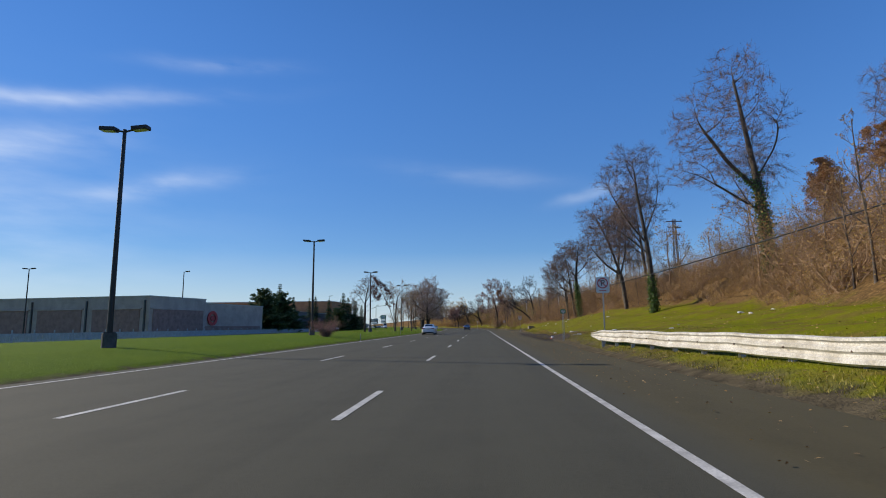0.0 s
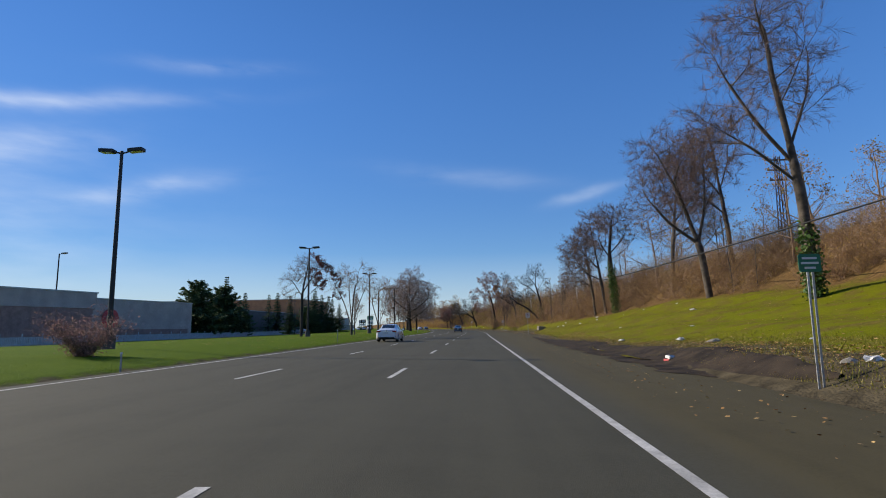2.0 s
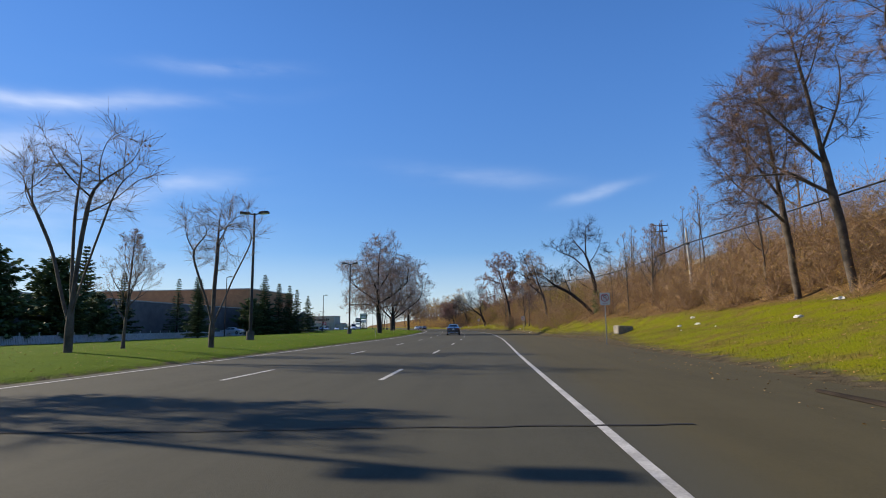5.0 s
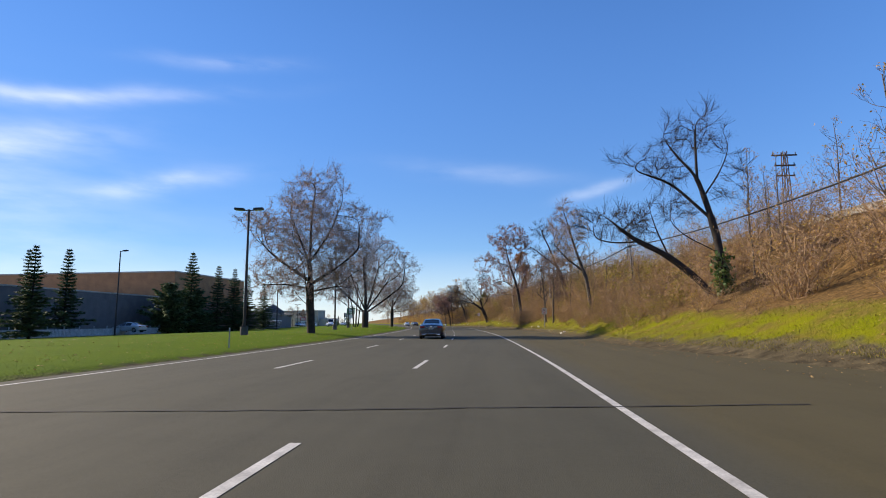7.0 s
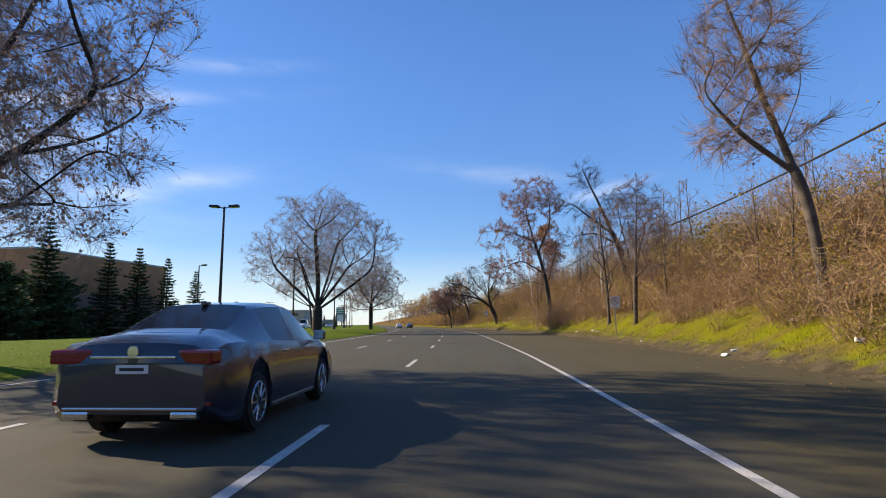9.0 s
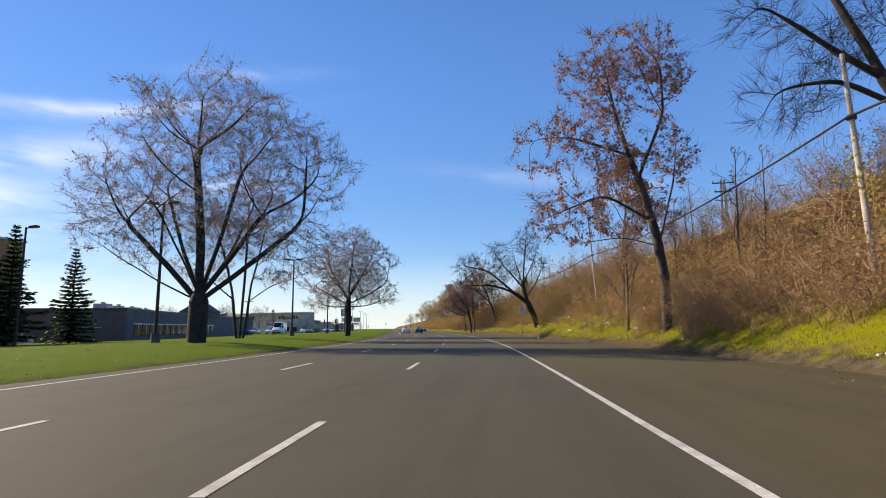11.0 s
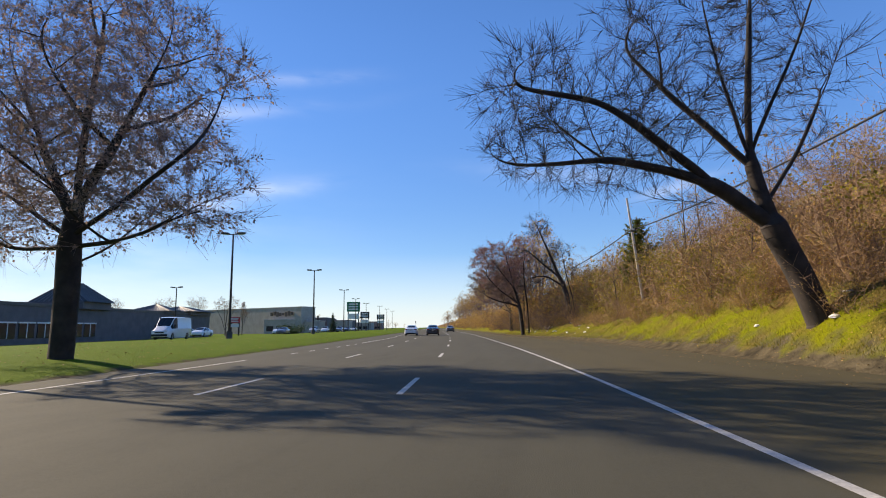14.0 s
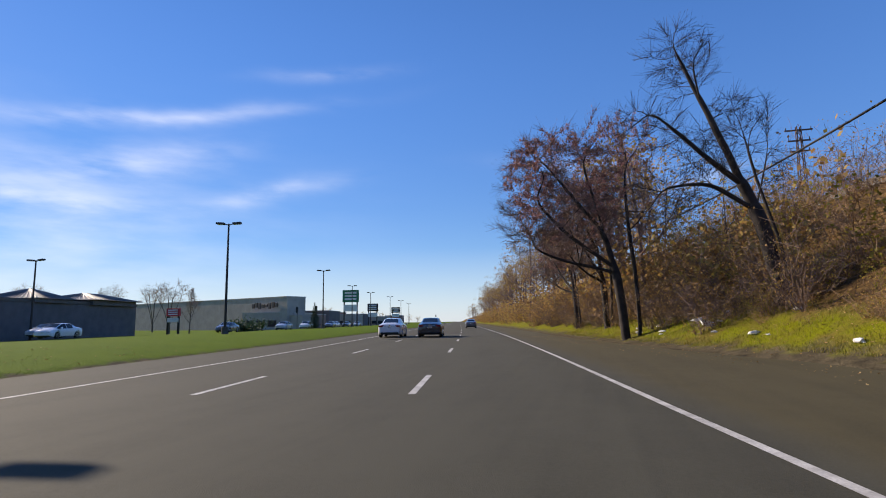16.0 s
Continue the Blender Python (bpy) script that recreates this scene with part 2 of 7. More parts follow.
ASPHALT_DARK, ASPHALT_LIGHT = (0.0265, 0.0258, 0.0178, 1), (0.065, 0.0625, 0.0432, 1)
GRASS_A, GRASS_B, GRASS_C = (0.092, 0.15, 0.007), (0.125, 0.18, 0.008), (0.055, 0.105, 0.004)
ASPHALT = asphalt_material()
GROUND = ground_material()
PAINT = material("road_paint", (0.56, 0.55, 0.51), (0.36, 0.35, 0.32), 0.7, 3.0, 40.0, 0.1, spread=0.2)
SEAL = material("crack_seal", (0.014, 0.0135, 0.012), rough=0.95, scale=4.0)
BARK = material("bark", (0.085, 0.066, 0.052), (0.035, 0.027, 0.022), 0.9, 2.5, 30.0, 0.6)
BARK_GREY = material("grey_bark", (0.125, 0.10, 0.08), (0.055, 0.043, 0.034), 0.9, 2.5, 30.0, 0.6)
BARK_DARK = material("dark_bark", (0.045, 0.034, 0.029), (0.018, 0.014, 0.012), 0.9, 2.5, 30.0, 0.6)
TWIG = material("twig", (0.21, 0.145, 0.12), (0.12, 0.08, 0.066), 0.9, 1.0, 8.0, 0.0)
# twigs of the lawn trees, lightened in colour to stand in for backlight and glare
TWIG_OAK = material("backlit_twig", (0.33, 0.25, 0.225), (0.19, 0.14, 0.125), 0.9, 1.0, 8.0, 0.0)
TWIG_PALE = material("pale_twig", (0.37, 0.245, 0.15), (0.21, 0.13, 0.08), 0.9, 1.0, 8.0, 0.0)
IVY = leaf_material("ivy_leaf", [(0.025, 0.06, 0.01), (0.06, 0.13, 0.02), (0.11, 0.18, 0.03)], 0.5, 0.15)
LEAF_RUST = leaf_material("rust_leaf", [(0.14, 0.06, 0.03), (0.30, 0.145, 0.06), (0.42, 0.24, 0.10)])
LEAF_PINK = leaf_material("faded_leaf", [(0.17, 0.085, 0.08), (0.31, 0.17, 0.145), (0.45, 0.28, 0.22)])
LEAF_RED = leaf_material("dark_red_leaf", [(0.20, 0.085, 0.075), (0.36, 0.165, 0.14), (0.48, 0.27, 0.21)])
LEAF_BRUSH = leaf_material("brush_leaf", [(0.22, 0.115, 0.045), (0.40, 0.23, 0.075), (0.52, 0.33, 0.10), (0.34, 0.27, 0.06)])
LEAF_OLIVE = leaf_material("olive_leaf", [(0.12, 0.12, 0.018), (0.26, 0.22, 0.03), (0.42, 0.32, 0.045)])
LEAF_GREEN = leaf_material("evergreen_leaf", [(0.06, 0.09, 0.014), (0.13, 0.16, 0.028), (0.24, 0.24, 0.05)])
NEEDLE = leaf_material("needle", [(0.02, 0.045, 0.016), (0.05, 0.09, 0.03), (0.10, 0.15, 0.05)], 0.7, 0.1)
NEEDLE_BLUE = leaf_material("soft_needle", [(0.04, 0.075, 0.03), (0.085, 0.14, 0.05), (0.15, 0.20, 0.07)], 0.7, 0.1)
LITTER_LEAF = leaf_material("fallen_leaf", [(0.16, 0.08, 0.03), (0.34, 0.19, 0.06), (0.48, 0.33, 0.14)], 0.8, 0.05)
GRASS_BLADE = leaf_material("grass_blade", [(0.09, 0.10, 0.008), (0.18, 0.17, 0.013), (0.26, 0.225, 0.025), (0.33, 0.26, 0.06)], 0.6, 0.3)
LAMP_STEEL = material("dark_bronze_steel", (0.035, 0.030, 0.028), rough=0.5, scale=3.0, bump=0.05, metal=0.3)
GALV = material("galvanised_steel", (0.50, 0.50, 0.49), (0.36, 0.36, 0.35), 0.45, 2.0, 25.0, 0.1, 0.5)
RAIL_STEEL = material("weathered_white_rail", (0.62, 0.60, 0.55), (0.42, 0.39, 0.33), 0.6, 2.2, 25.0, 0.15, 0.1)
CONCRETE = material("concrete", (0.42, 0.40, 0.36), (0.28, 0.26, 0.23), 0.9, 2.0, 30.0, 0.3)
PEDESTAL = material("dark_concrete", (0.11, 0.105, 0.10), (0.06, 0.057, 0.054), 0.9, 3.0, 30.0, 0.3)
WOOD_POLE = material("weathered_pole", (0.50, 0.47, 0.42), (0.33, 0.30, 0.26), 0.85, 1.5, 20.0, 0.3)
RUSTY = material("rusty_lattice", (0.12, 0.07, 0.05), rough=0.8, scale=3.0)
CABLE = material("black_cable", (0.012, 0.012, 0.013), rough=0.6, bump=0.0)
SIGN_WHITE = material("sign_white", (0.72, 0.71, 0.68), rough=0.45, scale=3.0, bump=0.02, spread=0.06)
SIGN_BLACK = material("sign_black", (0.015, 0.015, 0.016), rough=0.5, bump=0.0)
LAWN_BLADE = leaf_material("lawn_blade", [(0.08, 0.13, 0.006), (0.12, 0.18, 0.01), (0.18, 0.22, 0.015)], 0.6, 0.3)
# oak leaves, their tones also raised for the backlit look of the crowns
LEAF_OAK = leaf_material("oak_leaf", [(0.16, 0.10, 0.085), (0.31, 0.21, 0.165), (0.46, 0.33, 0.25)])
LEAF_MAROON = leaf_material("maroon_leaf", [(0.06, 0.02, 0.022), (0.12, 0.045, 0.042), (0.20, 0.09, 0.075)])
SIGN_RED = material("sign_red", (0.52, 0.04, 0.045), rough=0.5, bump=0.0, spread=0.08)
SIGN_GREEN = material("sign_green", (0.015, 0.17, 0.085), rough=0.5, bump=0.0, spread=0.08)


# ---- the plan: along the line between the two right-hand lanes, and aside from it ----
BENDS = [(-400, 0), (98, 0), (108, -0.5), (126, -0.2), (140, 1.2), (165, 2.9), (192, 4.0), (215, 5.2), (238, 7.0), (252, 8.6), (275, 10.3), (297, 11.4), (330, 12.5), (380, 13.0), (2000, 13.0)]
ALONG = np.arange(-300.0, 2400.0, 1.0)
TURN = np.radians(np.interp(ALONG, *zip(*BENDS)))
LINE_X, LINE_Y = np.cumsum(-np.sin(TURN)), np.cumsum(np.cos(TURN))
LINE_X, LINE_Y = LINE_X - LINE_X[300] - 1.83, LINE_Y - LINE_Y[300]
SHOULDER = [(-100, 6.6), (24, 6.7), (34, 7.2), (45, 7.4), (52, 7.5), (62, 7.0), (91, 9.3), (112, 9.6), (127, 11.0), (142, 8.8), (155, 9.7), (173, 10.3), (201, 11.4), (222, 11.3), (234, 10.2), (247, 10.5), (262, 10.7), (291, 9.9), (300, 8.5), (314, 7.3), (900, 7.2)]
TOE = [(-100, 18), (28, 18.6), (35, 21.5), (42, 23), (51, 24.3), (67, 23.6), (85, 20.8), (110, 18.3), (125, 15), (142, 12.4), (175, 13), (200, 14), (226, 15), (243, 13.5), (262, 13.2), (290, 12.6), (330, 10.5), (900, 10)]
TOE_UP = [(-100, 1.8), (28, 1.85), (40, 2.0), (47, 2.5), (55, 3.0), (67, 3.5), (85, 3.3), (105, 2.4), (125, 1.7), (145, 1.5), (205, 1.9), (228, 2.3), (262, 2.3), (285, 1.5), (330, 1.1), (900, 1.0)]
CREST = [(-100, 27), (35, 27), (50, 30), (75, 30), (100, 27), (130, 27), (170, 25.5), (230, 24), (900, 24)]
CREST_UP = [(-100, 7.3), (110, 7.7), (170, 8.2), (225, 9.0), (260, 9.3), (300, 8.5), (900, 8)]
EDGE_LINE = [(-100, 3.66), (120, 3.66), (140, 3.7), (171, 4.0), (192, 3.95), (222, 4.18), (240, 4.1), (265, 3.86), (285, 3.62), (315, 3.6), (900, 3.6)]
LEFT_EDGE = [(-100, -7.5), (250, -7.5), (275, -6.8), (300, -6.6), (330, -7.0), (900, -7.1)]
GRASS_LEFT = [(-100, -8.0), (130, -8.1), (245, -8.6), (270, -9.3), (292, -9.8), (335, -9.8), (400, -8.6), (900, -8.6)]


def along(table, s):
    return np.interp(s, *zip(*table))


def on_plan(s, d):
    """World x and y of a place s along the line and d to its right."""
    s, d = np.asarray(s, float), np.asarray(d, float)
    h = np.interp(s, ALONG, TURN)
    near = np.clip(d, -250, 250)
    return (np.interp(s, ALONG, LINE_X) + near * np.cos(h) + (d - near) * 0.995,
            np.interp(s, ALONG, LINE_Y) + near * np.sin(h) + (d - near) * 0.1)


def heading(s):
    return float(np.degrees(np.interp(s, ALONG, TURN)))


def plan_of(x, y):
    k = int(np.argmin((LINE_X - x) ** 2 + (LINE_Y - y) ** 2))
    h = TURN[k]
    return float(ALONG[k] + (y - LINE_Y[k]) * np.cos(h) - (x - LINE_X[k]) * np.sin(h)), float((x - LINE_X[k]) * np.cos(h) + (y - LINE_Y[k]) * np.sin(h))


def height(s, d):
    s, d = np.asarray(s, float), np.asarray(d, float)
    edge, toe, toe_up, crest, crest_up = (along(t, s) for t in (SHOULDER, TOE, TOE_UP, CREST, CREST_UP))
    left = along(GRASS_LEFT, s)
    a = np.clip((d - edge) / (toe - edge), 0, 1)
    b = np.clip((d - toe) / (crest - toe), 0, 1)
    right = toe_up * a ** 1.15 + (crest_up - toe_up) * (b * b * (3 - 2 * b) * 0.5 + b * 0.5)
    bumps = 0.12 * np.sin(s * 0.31 + d * 0.5) * np.sin(s * 0.17 - d * 0.8) * np.clip((d - edge - 1) / 3, 0, 1)
    aside = left - d
    lift = np.interp(aside, [0, 0.3, 1.5, 5, 12, 42, 60, 2000], [0, 0.07, 0.16, 0.33, 0.32, -0.45, -0.5, -0.5])
    berm = 0.38 * np.clip((d - edge - 0.1) / 0.9, 0, 1) * np.clip((58 - s) / 12, 0, 1) * np.interp(s, [20, 34], [0.55, 1])
    return np.where(d > 0, right + bumps + berm, lift)


def ground_z(x, y):
    return float(height(*plan_of(x, y)))


def quads_mesh(name, verts, faces, mats, face_mats=None, smooth=False):
    """A mesh from arrays; faces is an array of triangles or of quads."""
    me = bpy.data.meshes.new(name)
    verts, faces = np.asarray(verts, np.float32), np.asarray(faces, np.int32)
    n = faces.shape[1]
    me.vertices.add(len(verts)), me.loops.add(faces.size), me.polygons.add(len(faces))
    me.vertices.foreach_set("co", verts.ravel())
    me.loops.foreach_set("vertex_index", faces.ravel())
    me.polygons.foreach_set("loop_start", np.arange(0, faces.size, n, dtype=np.int32))
    for m in mats if isinstance(mats, (list, tuple)) else [mats]:
        me.materials.append(m)
    if face_mats is not None:
        me.polygons.foreach_set("material_index", np.asarray(face_mats, np.int32))
    if smooth:
        me.polygons.foreach_set("use_smooth", np.ones(len(faces), bool))
    me.update(calc_edges=True)
    me.validate()
    return me


def sheet(name, s_values, d_values, z_of, mats, smooth=True):
    """A grid in plan coordinates. Returns the mesh and its s and d for each vertex."""
    s, d = np.meshgrid(s_values, d_values, indexing="ij")
    x, y = on_plan(s, d)
    v = np.stack([x, y, z_of(s, d)], -1).reshape(-1, 3)
    ns, nd = s.shape
    i = np.arange(ns * nd).reshape(ns, nd)
    f = np.stack([i[:-1, :-1], i[:-1, 1:], i[1:, 1:], i[1:, :-1]], -1).reshape(-1, 4)
    return quads_mesh(name, v, f, mats, smooth=smooth), s.ravel(), d.ravel()


def attribute(me, name, values):
    me.attributes.new(name, "FLOAT", "POINT").data.foreach_set("value", np.asarray(values, np.float32))


def part(name, mesh, mats, parent, label=""):
    """Links a bmesh or a mesh as one object under a thing or under a part."""
    if isinstance(mesh, bmesh.types.BMesh):
        me = bpy.data.meshes.new(name)
        bmesh.ops.recalc_face_normals(mesh, faces=mesh.faces)
        mesh.to_mesh(me), mesh.free()
        for m in mats if isinstance(mats, (list, tuple)) else [mats]:
            me.materials.append(m)
    else:
        me = mesh
    ob = new(name, me)
    ob.parent = parent
    return tagged(ob, label) if label else ob


def box(bm, x0, y0, z0, x1, y1, z1, bevel=0.0, m=None):
    """Adds a box, with bevelled edges if asked for, to the bmesh."""
    made = bmesh.ops.create_cube(bm, size=1.0)["verts"]
    bmesh.ops.scale(bm, vec=(x1 - x0, y1 - y0, z1 - z0), verts=made)
    bmesh.ops.translate(bm, vec=((x0 + x1) / 2, (y0 + y1) / 2, (z0 + z1) / 2), verts=made)
    if m is not None:
        bmesh.ops.transform(bm, matrix=m, verts=made)
    if bevel:
        edges = list({e for v in made for e in v.link_edges})
        bmesh.ops.bevel(bm, geom=edges, offset=bevel, segments=2, affect="EDGES", profile=0.6)
    return bm


def rod(bm, a, b, r0, r1=None, sides=10, caps=True):
    """Adds a round, tapering bar from a to b."""
    a, b = Vector(a), Vector(b)
    r1 = r0 if r1 is None else r1
    q = (b - a).to_track_quat("Z", "Y").to_matrix().to_4x4()
    bmesh.ops.create_cone(bm, cap_ends=caps, segments=sides, radius1=r0, radius2=r1, depth=(b - a).length, matrix=Matrix.Translation((a + b) / 2) @ q)
    return bm


def thing(name, label, category, m=None, group=""):
    ob = new(name)
    ob.empty_display_size = 0.2
    if m is not None:
        ob.matrix_world = m
    return tagged(ob, label, category, group)


# ---- ground and road ----
s_steps = np.unique(np.concatenate([np.arange(-290, -40, 25.0), np.arange(-40, 420, 1.25), np.arange(420, 700, 10.0), np.arange(700, 2390, 80.0)]))
d_steps = np.unique(np.concatenate([[-2600, -1200, -600, -350, -250, -180, -130, -100, -80, -66], np.arange(-60, -14, 2.5), np.arange(-14, -7.4, 0.4), [-6, 0, 6.0],
                                    np.arange(6.6, 31, 0.6), [33, 36, 40, 48, 60, 80, 110, 150, 200, 250, 400, 800, 1600, 2600]]))


def ground_height(s, d):
    road = (d > along(GRASS_LEFT, s) + 0.05) & (d < along(SHOULDER, s) - 0.35)
    return np.where(road, -0.06, height(s, d))


ground_mesh, gs, gd = sheet("ground", s_steps, d_steps, ground_height, GROUND)
attribute(ground_mesh, "verge", np.where(gd > 0, gd - along(SHOULDER, gs) - np.interp(gs, [34, 44, 66, 78], [0, 1.5, 1.5, 0]) - np.interp(gs, [108, 120, 134, 150], [0, 0.8, 0.8, 0]), (along(GRASS_LEFT, gs) - gd) * 2.0 + 0.4))
attribute(ground_mesh, "toe", np.where(gd > 0, gd - along(TOE, gs), -30))
ground = tagged(new("ground", ground_mesh), "mown grass verges and wooded embankment with leaf mould", "ground", kind="structure")

rs = np.unique(np.concatenate([np.arange(-200, -20, 10.0), np.arange(-20, 420, 2.0), np.arange(420, 1500, 12.0)]))
across = np.linspace(0, 1, 15)
S, A = np.meshgrid(rs, across, indexing="ij")
ragged = 0.12 * np.sin(S * 1.7) + 0.1 * np.sin(S * 0.53 + 1)
D = along(GRASS_LEFT, S) + 0.02 + A * (along(SHOULDER, S) + 0.25 + ragged - along(GRASS_LEFT, S))
X, Y = on_plan(S, D)
crown = 0.004 + 0 * S
idx = np.arange(S.size).reshape(S.shape)
F4 = np.stack([idx[:-1, :-1], idx[:-1, 1:], idx[1:, 1:], idx[1:, :-1]], -1).reshape(-1, 4)
road_mesh = quads_mesh("road", np.stack([X, Y, crown], -1).reshape(-1, 3), F4, ASPHALT, smooth=True)
attribute(road_mesh, "offset", D.ravel())
road = tagged(new("road", road_mesh), "grey asphalt carriageway of three lanes with a browner shoulder", "road", kind="structure")


def ribbon(name, s_values, middle, width, z, mat, parent=None, label=""):
    """A painted line on the road."""
    s = np.asarray(s_values, float)
    mid = middle(s) if callable(middle) else np.full_like(s, middle)
    xa, ya = on_plan(s, mid - width / 2)
    xb, yb = on_plan(s, mid + width / 2)
    v = np.concatenate([np.stack([xa, ya, 0 * s + z], -1), np.stack([xb, yb, 0 * s + z], -1)])
    n = len(s)
    i = np.arange(n - 1)
    ob = new(name, quads_mesh(name, v, np.stack([i, i + n, i + n + 1, i + 1], -1), mat))
    ob.parent = parent
    return tagged(ob, label) if label else ob


markings = tagged(new("road_markings"), "worn white lane dashes and edge lines on the asphalt", "road marking", kind="structure")
long_s = np.unique(np.concatenate([np.arange(-60, 420, 3.0), np.arange(420, 1200, 12.0)]))
ribbon("edge_line", long_s, lambda s: along(EDGE_LINE, s), 0.12, 0.009, PAINT, markings)
for part_s in (np.arange(-60, 264, 3.0), np.unique(np.concatenate([np.arange(283.5, 420, 3.0), np.arange(420, 1200, 12.0)]))):
    ribbon("edge_line", part_s, lambda s: along(LEFT_EDGE, s), 0.12, 0.009, PAINT, markings)
DASH, DASH_START = 12.15, 7.1
for k in range(-3, 70):
    s0 = DASH_START + k * DASH
    for d in (0.0, -3.66):
        ribbon("dash", np.linspace(s0, s0 + 3.2, 3), d, 0.12, 0.009, PAINT, markings)
for k in range(6):
    ribbon("turn_lane_dash", np.linspace(266 + k * 2.9, 267.0 + k * 2.9, 2), lambda s: along(LEFT_EDGE, s), 0.12, 0.009, PAINT, markings)


def crack(s0, d0, d1, lean, seed):
    """A sealed crack that wanders across the road."""
    rng = np.random.default_rng(seed)
    d = np.arange(d0, d1, 0.25)
    s = s0 + lean * (d - d0) / (d1 - d0) + np.cumsum(rng.normal(0, 0.02, len(d)))
    w = 0.022 + 0.024 * rng.random(len(d))
    xa, ya = on_plan(s - w, d)
    xb, yb = on_plan(s + w, d)
    n = len(d)
    i = np.arange(n - 1)
    v = np.concatenate([np.stack([xa, ya, 0 * d + 0.0125], -1), np.stack([xb, yb, 0 * d + 0.0125], -1)])
    ob = new("crack_seal", quads_mesh("crack_seal", v, np.stack([i, i + n, i + n + 1, i + 1], -1), SEAL))
    ob.parent = markings


for k, (s0, d0, d1, lean) in enumerate([(20.2, -7, 8.0, 2.2), (53.5, -7.2, 7.2, 1.6), (85.5, -7, 5, 1.0), (121.0, -7.4, 6.5, 1.5), (150.5, -7, 7, 1.5), (277.8, -8.5, 2.4, -0.3)]):
    crack(s0, d0, d1, lean, 30 + k)


# ---- trees ----
def tubes(segs, sides):
    """Open tapering tubes for rows of x0 y0 z0 x1 y1 z1 r0 r1."""
    segs = np.asarray(segs, float)
    a, b, r0, r1 = segs[:, :3], segs[:, 3:6], segs[:, 6], segs[:, 7]
    w = b - a
    w /= np.linalg.norm(w, axis=1, keepdims=True) + 1e-9
    ref = np.where(np.abs(w[:, 2:3]) > 0.9, [[1.0, 0, 0]], [[0, 0, 1.0]])
    u = np.cross(w, ref)
    u /= np.linalg.norm(u, axis=1, keepdims=True) + 1e-9
    v = np.cross(w, u)
    ang = np.arange(sides) * 2 * np.pi / sides
    ring = u[:, None] * np.cos(ang)[None, :, None] + v[:, None] * np.sin(ang)[None, :, None]
    low, top = a[:, None] + ring * r0[:, None, None], b[:, None] + ring * r1[:, None, None]
    verts = np.concatenate([low, top], 1).reshape(-1, 3)
    k = np.arange(sides)
    one = np.stack([k, (k + 1) % sides, (k + 1) % sides + sides, k + sides], -1)
    faces = (one[None] + (np.arange(len(segs)) * 2 * sides)[:, None, None]).reshape(-1, 4)
    return verts, faces


def leaves(points, size, rng, droop=0.0):
    """A small folded quad at each point, turned at random."""
    n = len(points)
    a = rng.normal(size=(n, 3))
    a[:, 2] -= droop
    a /= np.linalg.norm(a, axis=1, keepdims=True)
    b = np.cross(a, rng.normal(size=(n, 3)))
    b /= np.linalg.norm(b, axis=1, keepdims=True) + 1e-9
    L = (size * (0.6 + 0.8 * rng.random(n)))[:, None]
    p = np.asarray(points)
    v = np.stack([p, p + a * L * 0.5 + b * L * 0.35, p + a * L, p + a * L * 0.5 - b * L * 0.35], 1).reshape(-1, 3)
    return v, np.arange(4 * n).reshape(n, 4)


def joined(pieces):
    """Joins (verts, faces, material) pieces of quads."""
    vs, fs, ms, at = [], [], [], 0
    for v, f, m in pieces:
        if len(f):
            vs.append(v), fs.append(f + at), ms.append(np.full(len(f), m))
            at += len(v)
    return np.concatenate(vs), np.concatenate(fs), np.concatenate(ms)


class Grown:
    """Limbs by level, and the ends where leaves can hang."""

    def __init__(self):
        self.limbs, self.ends = {k: [] for k in range(5)}, []


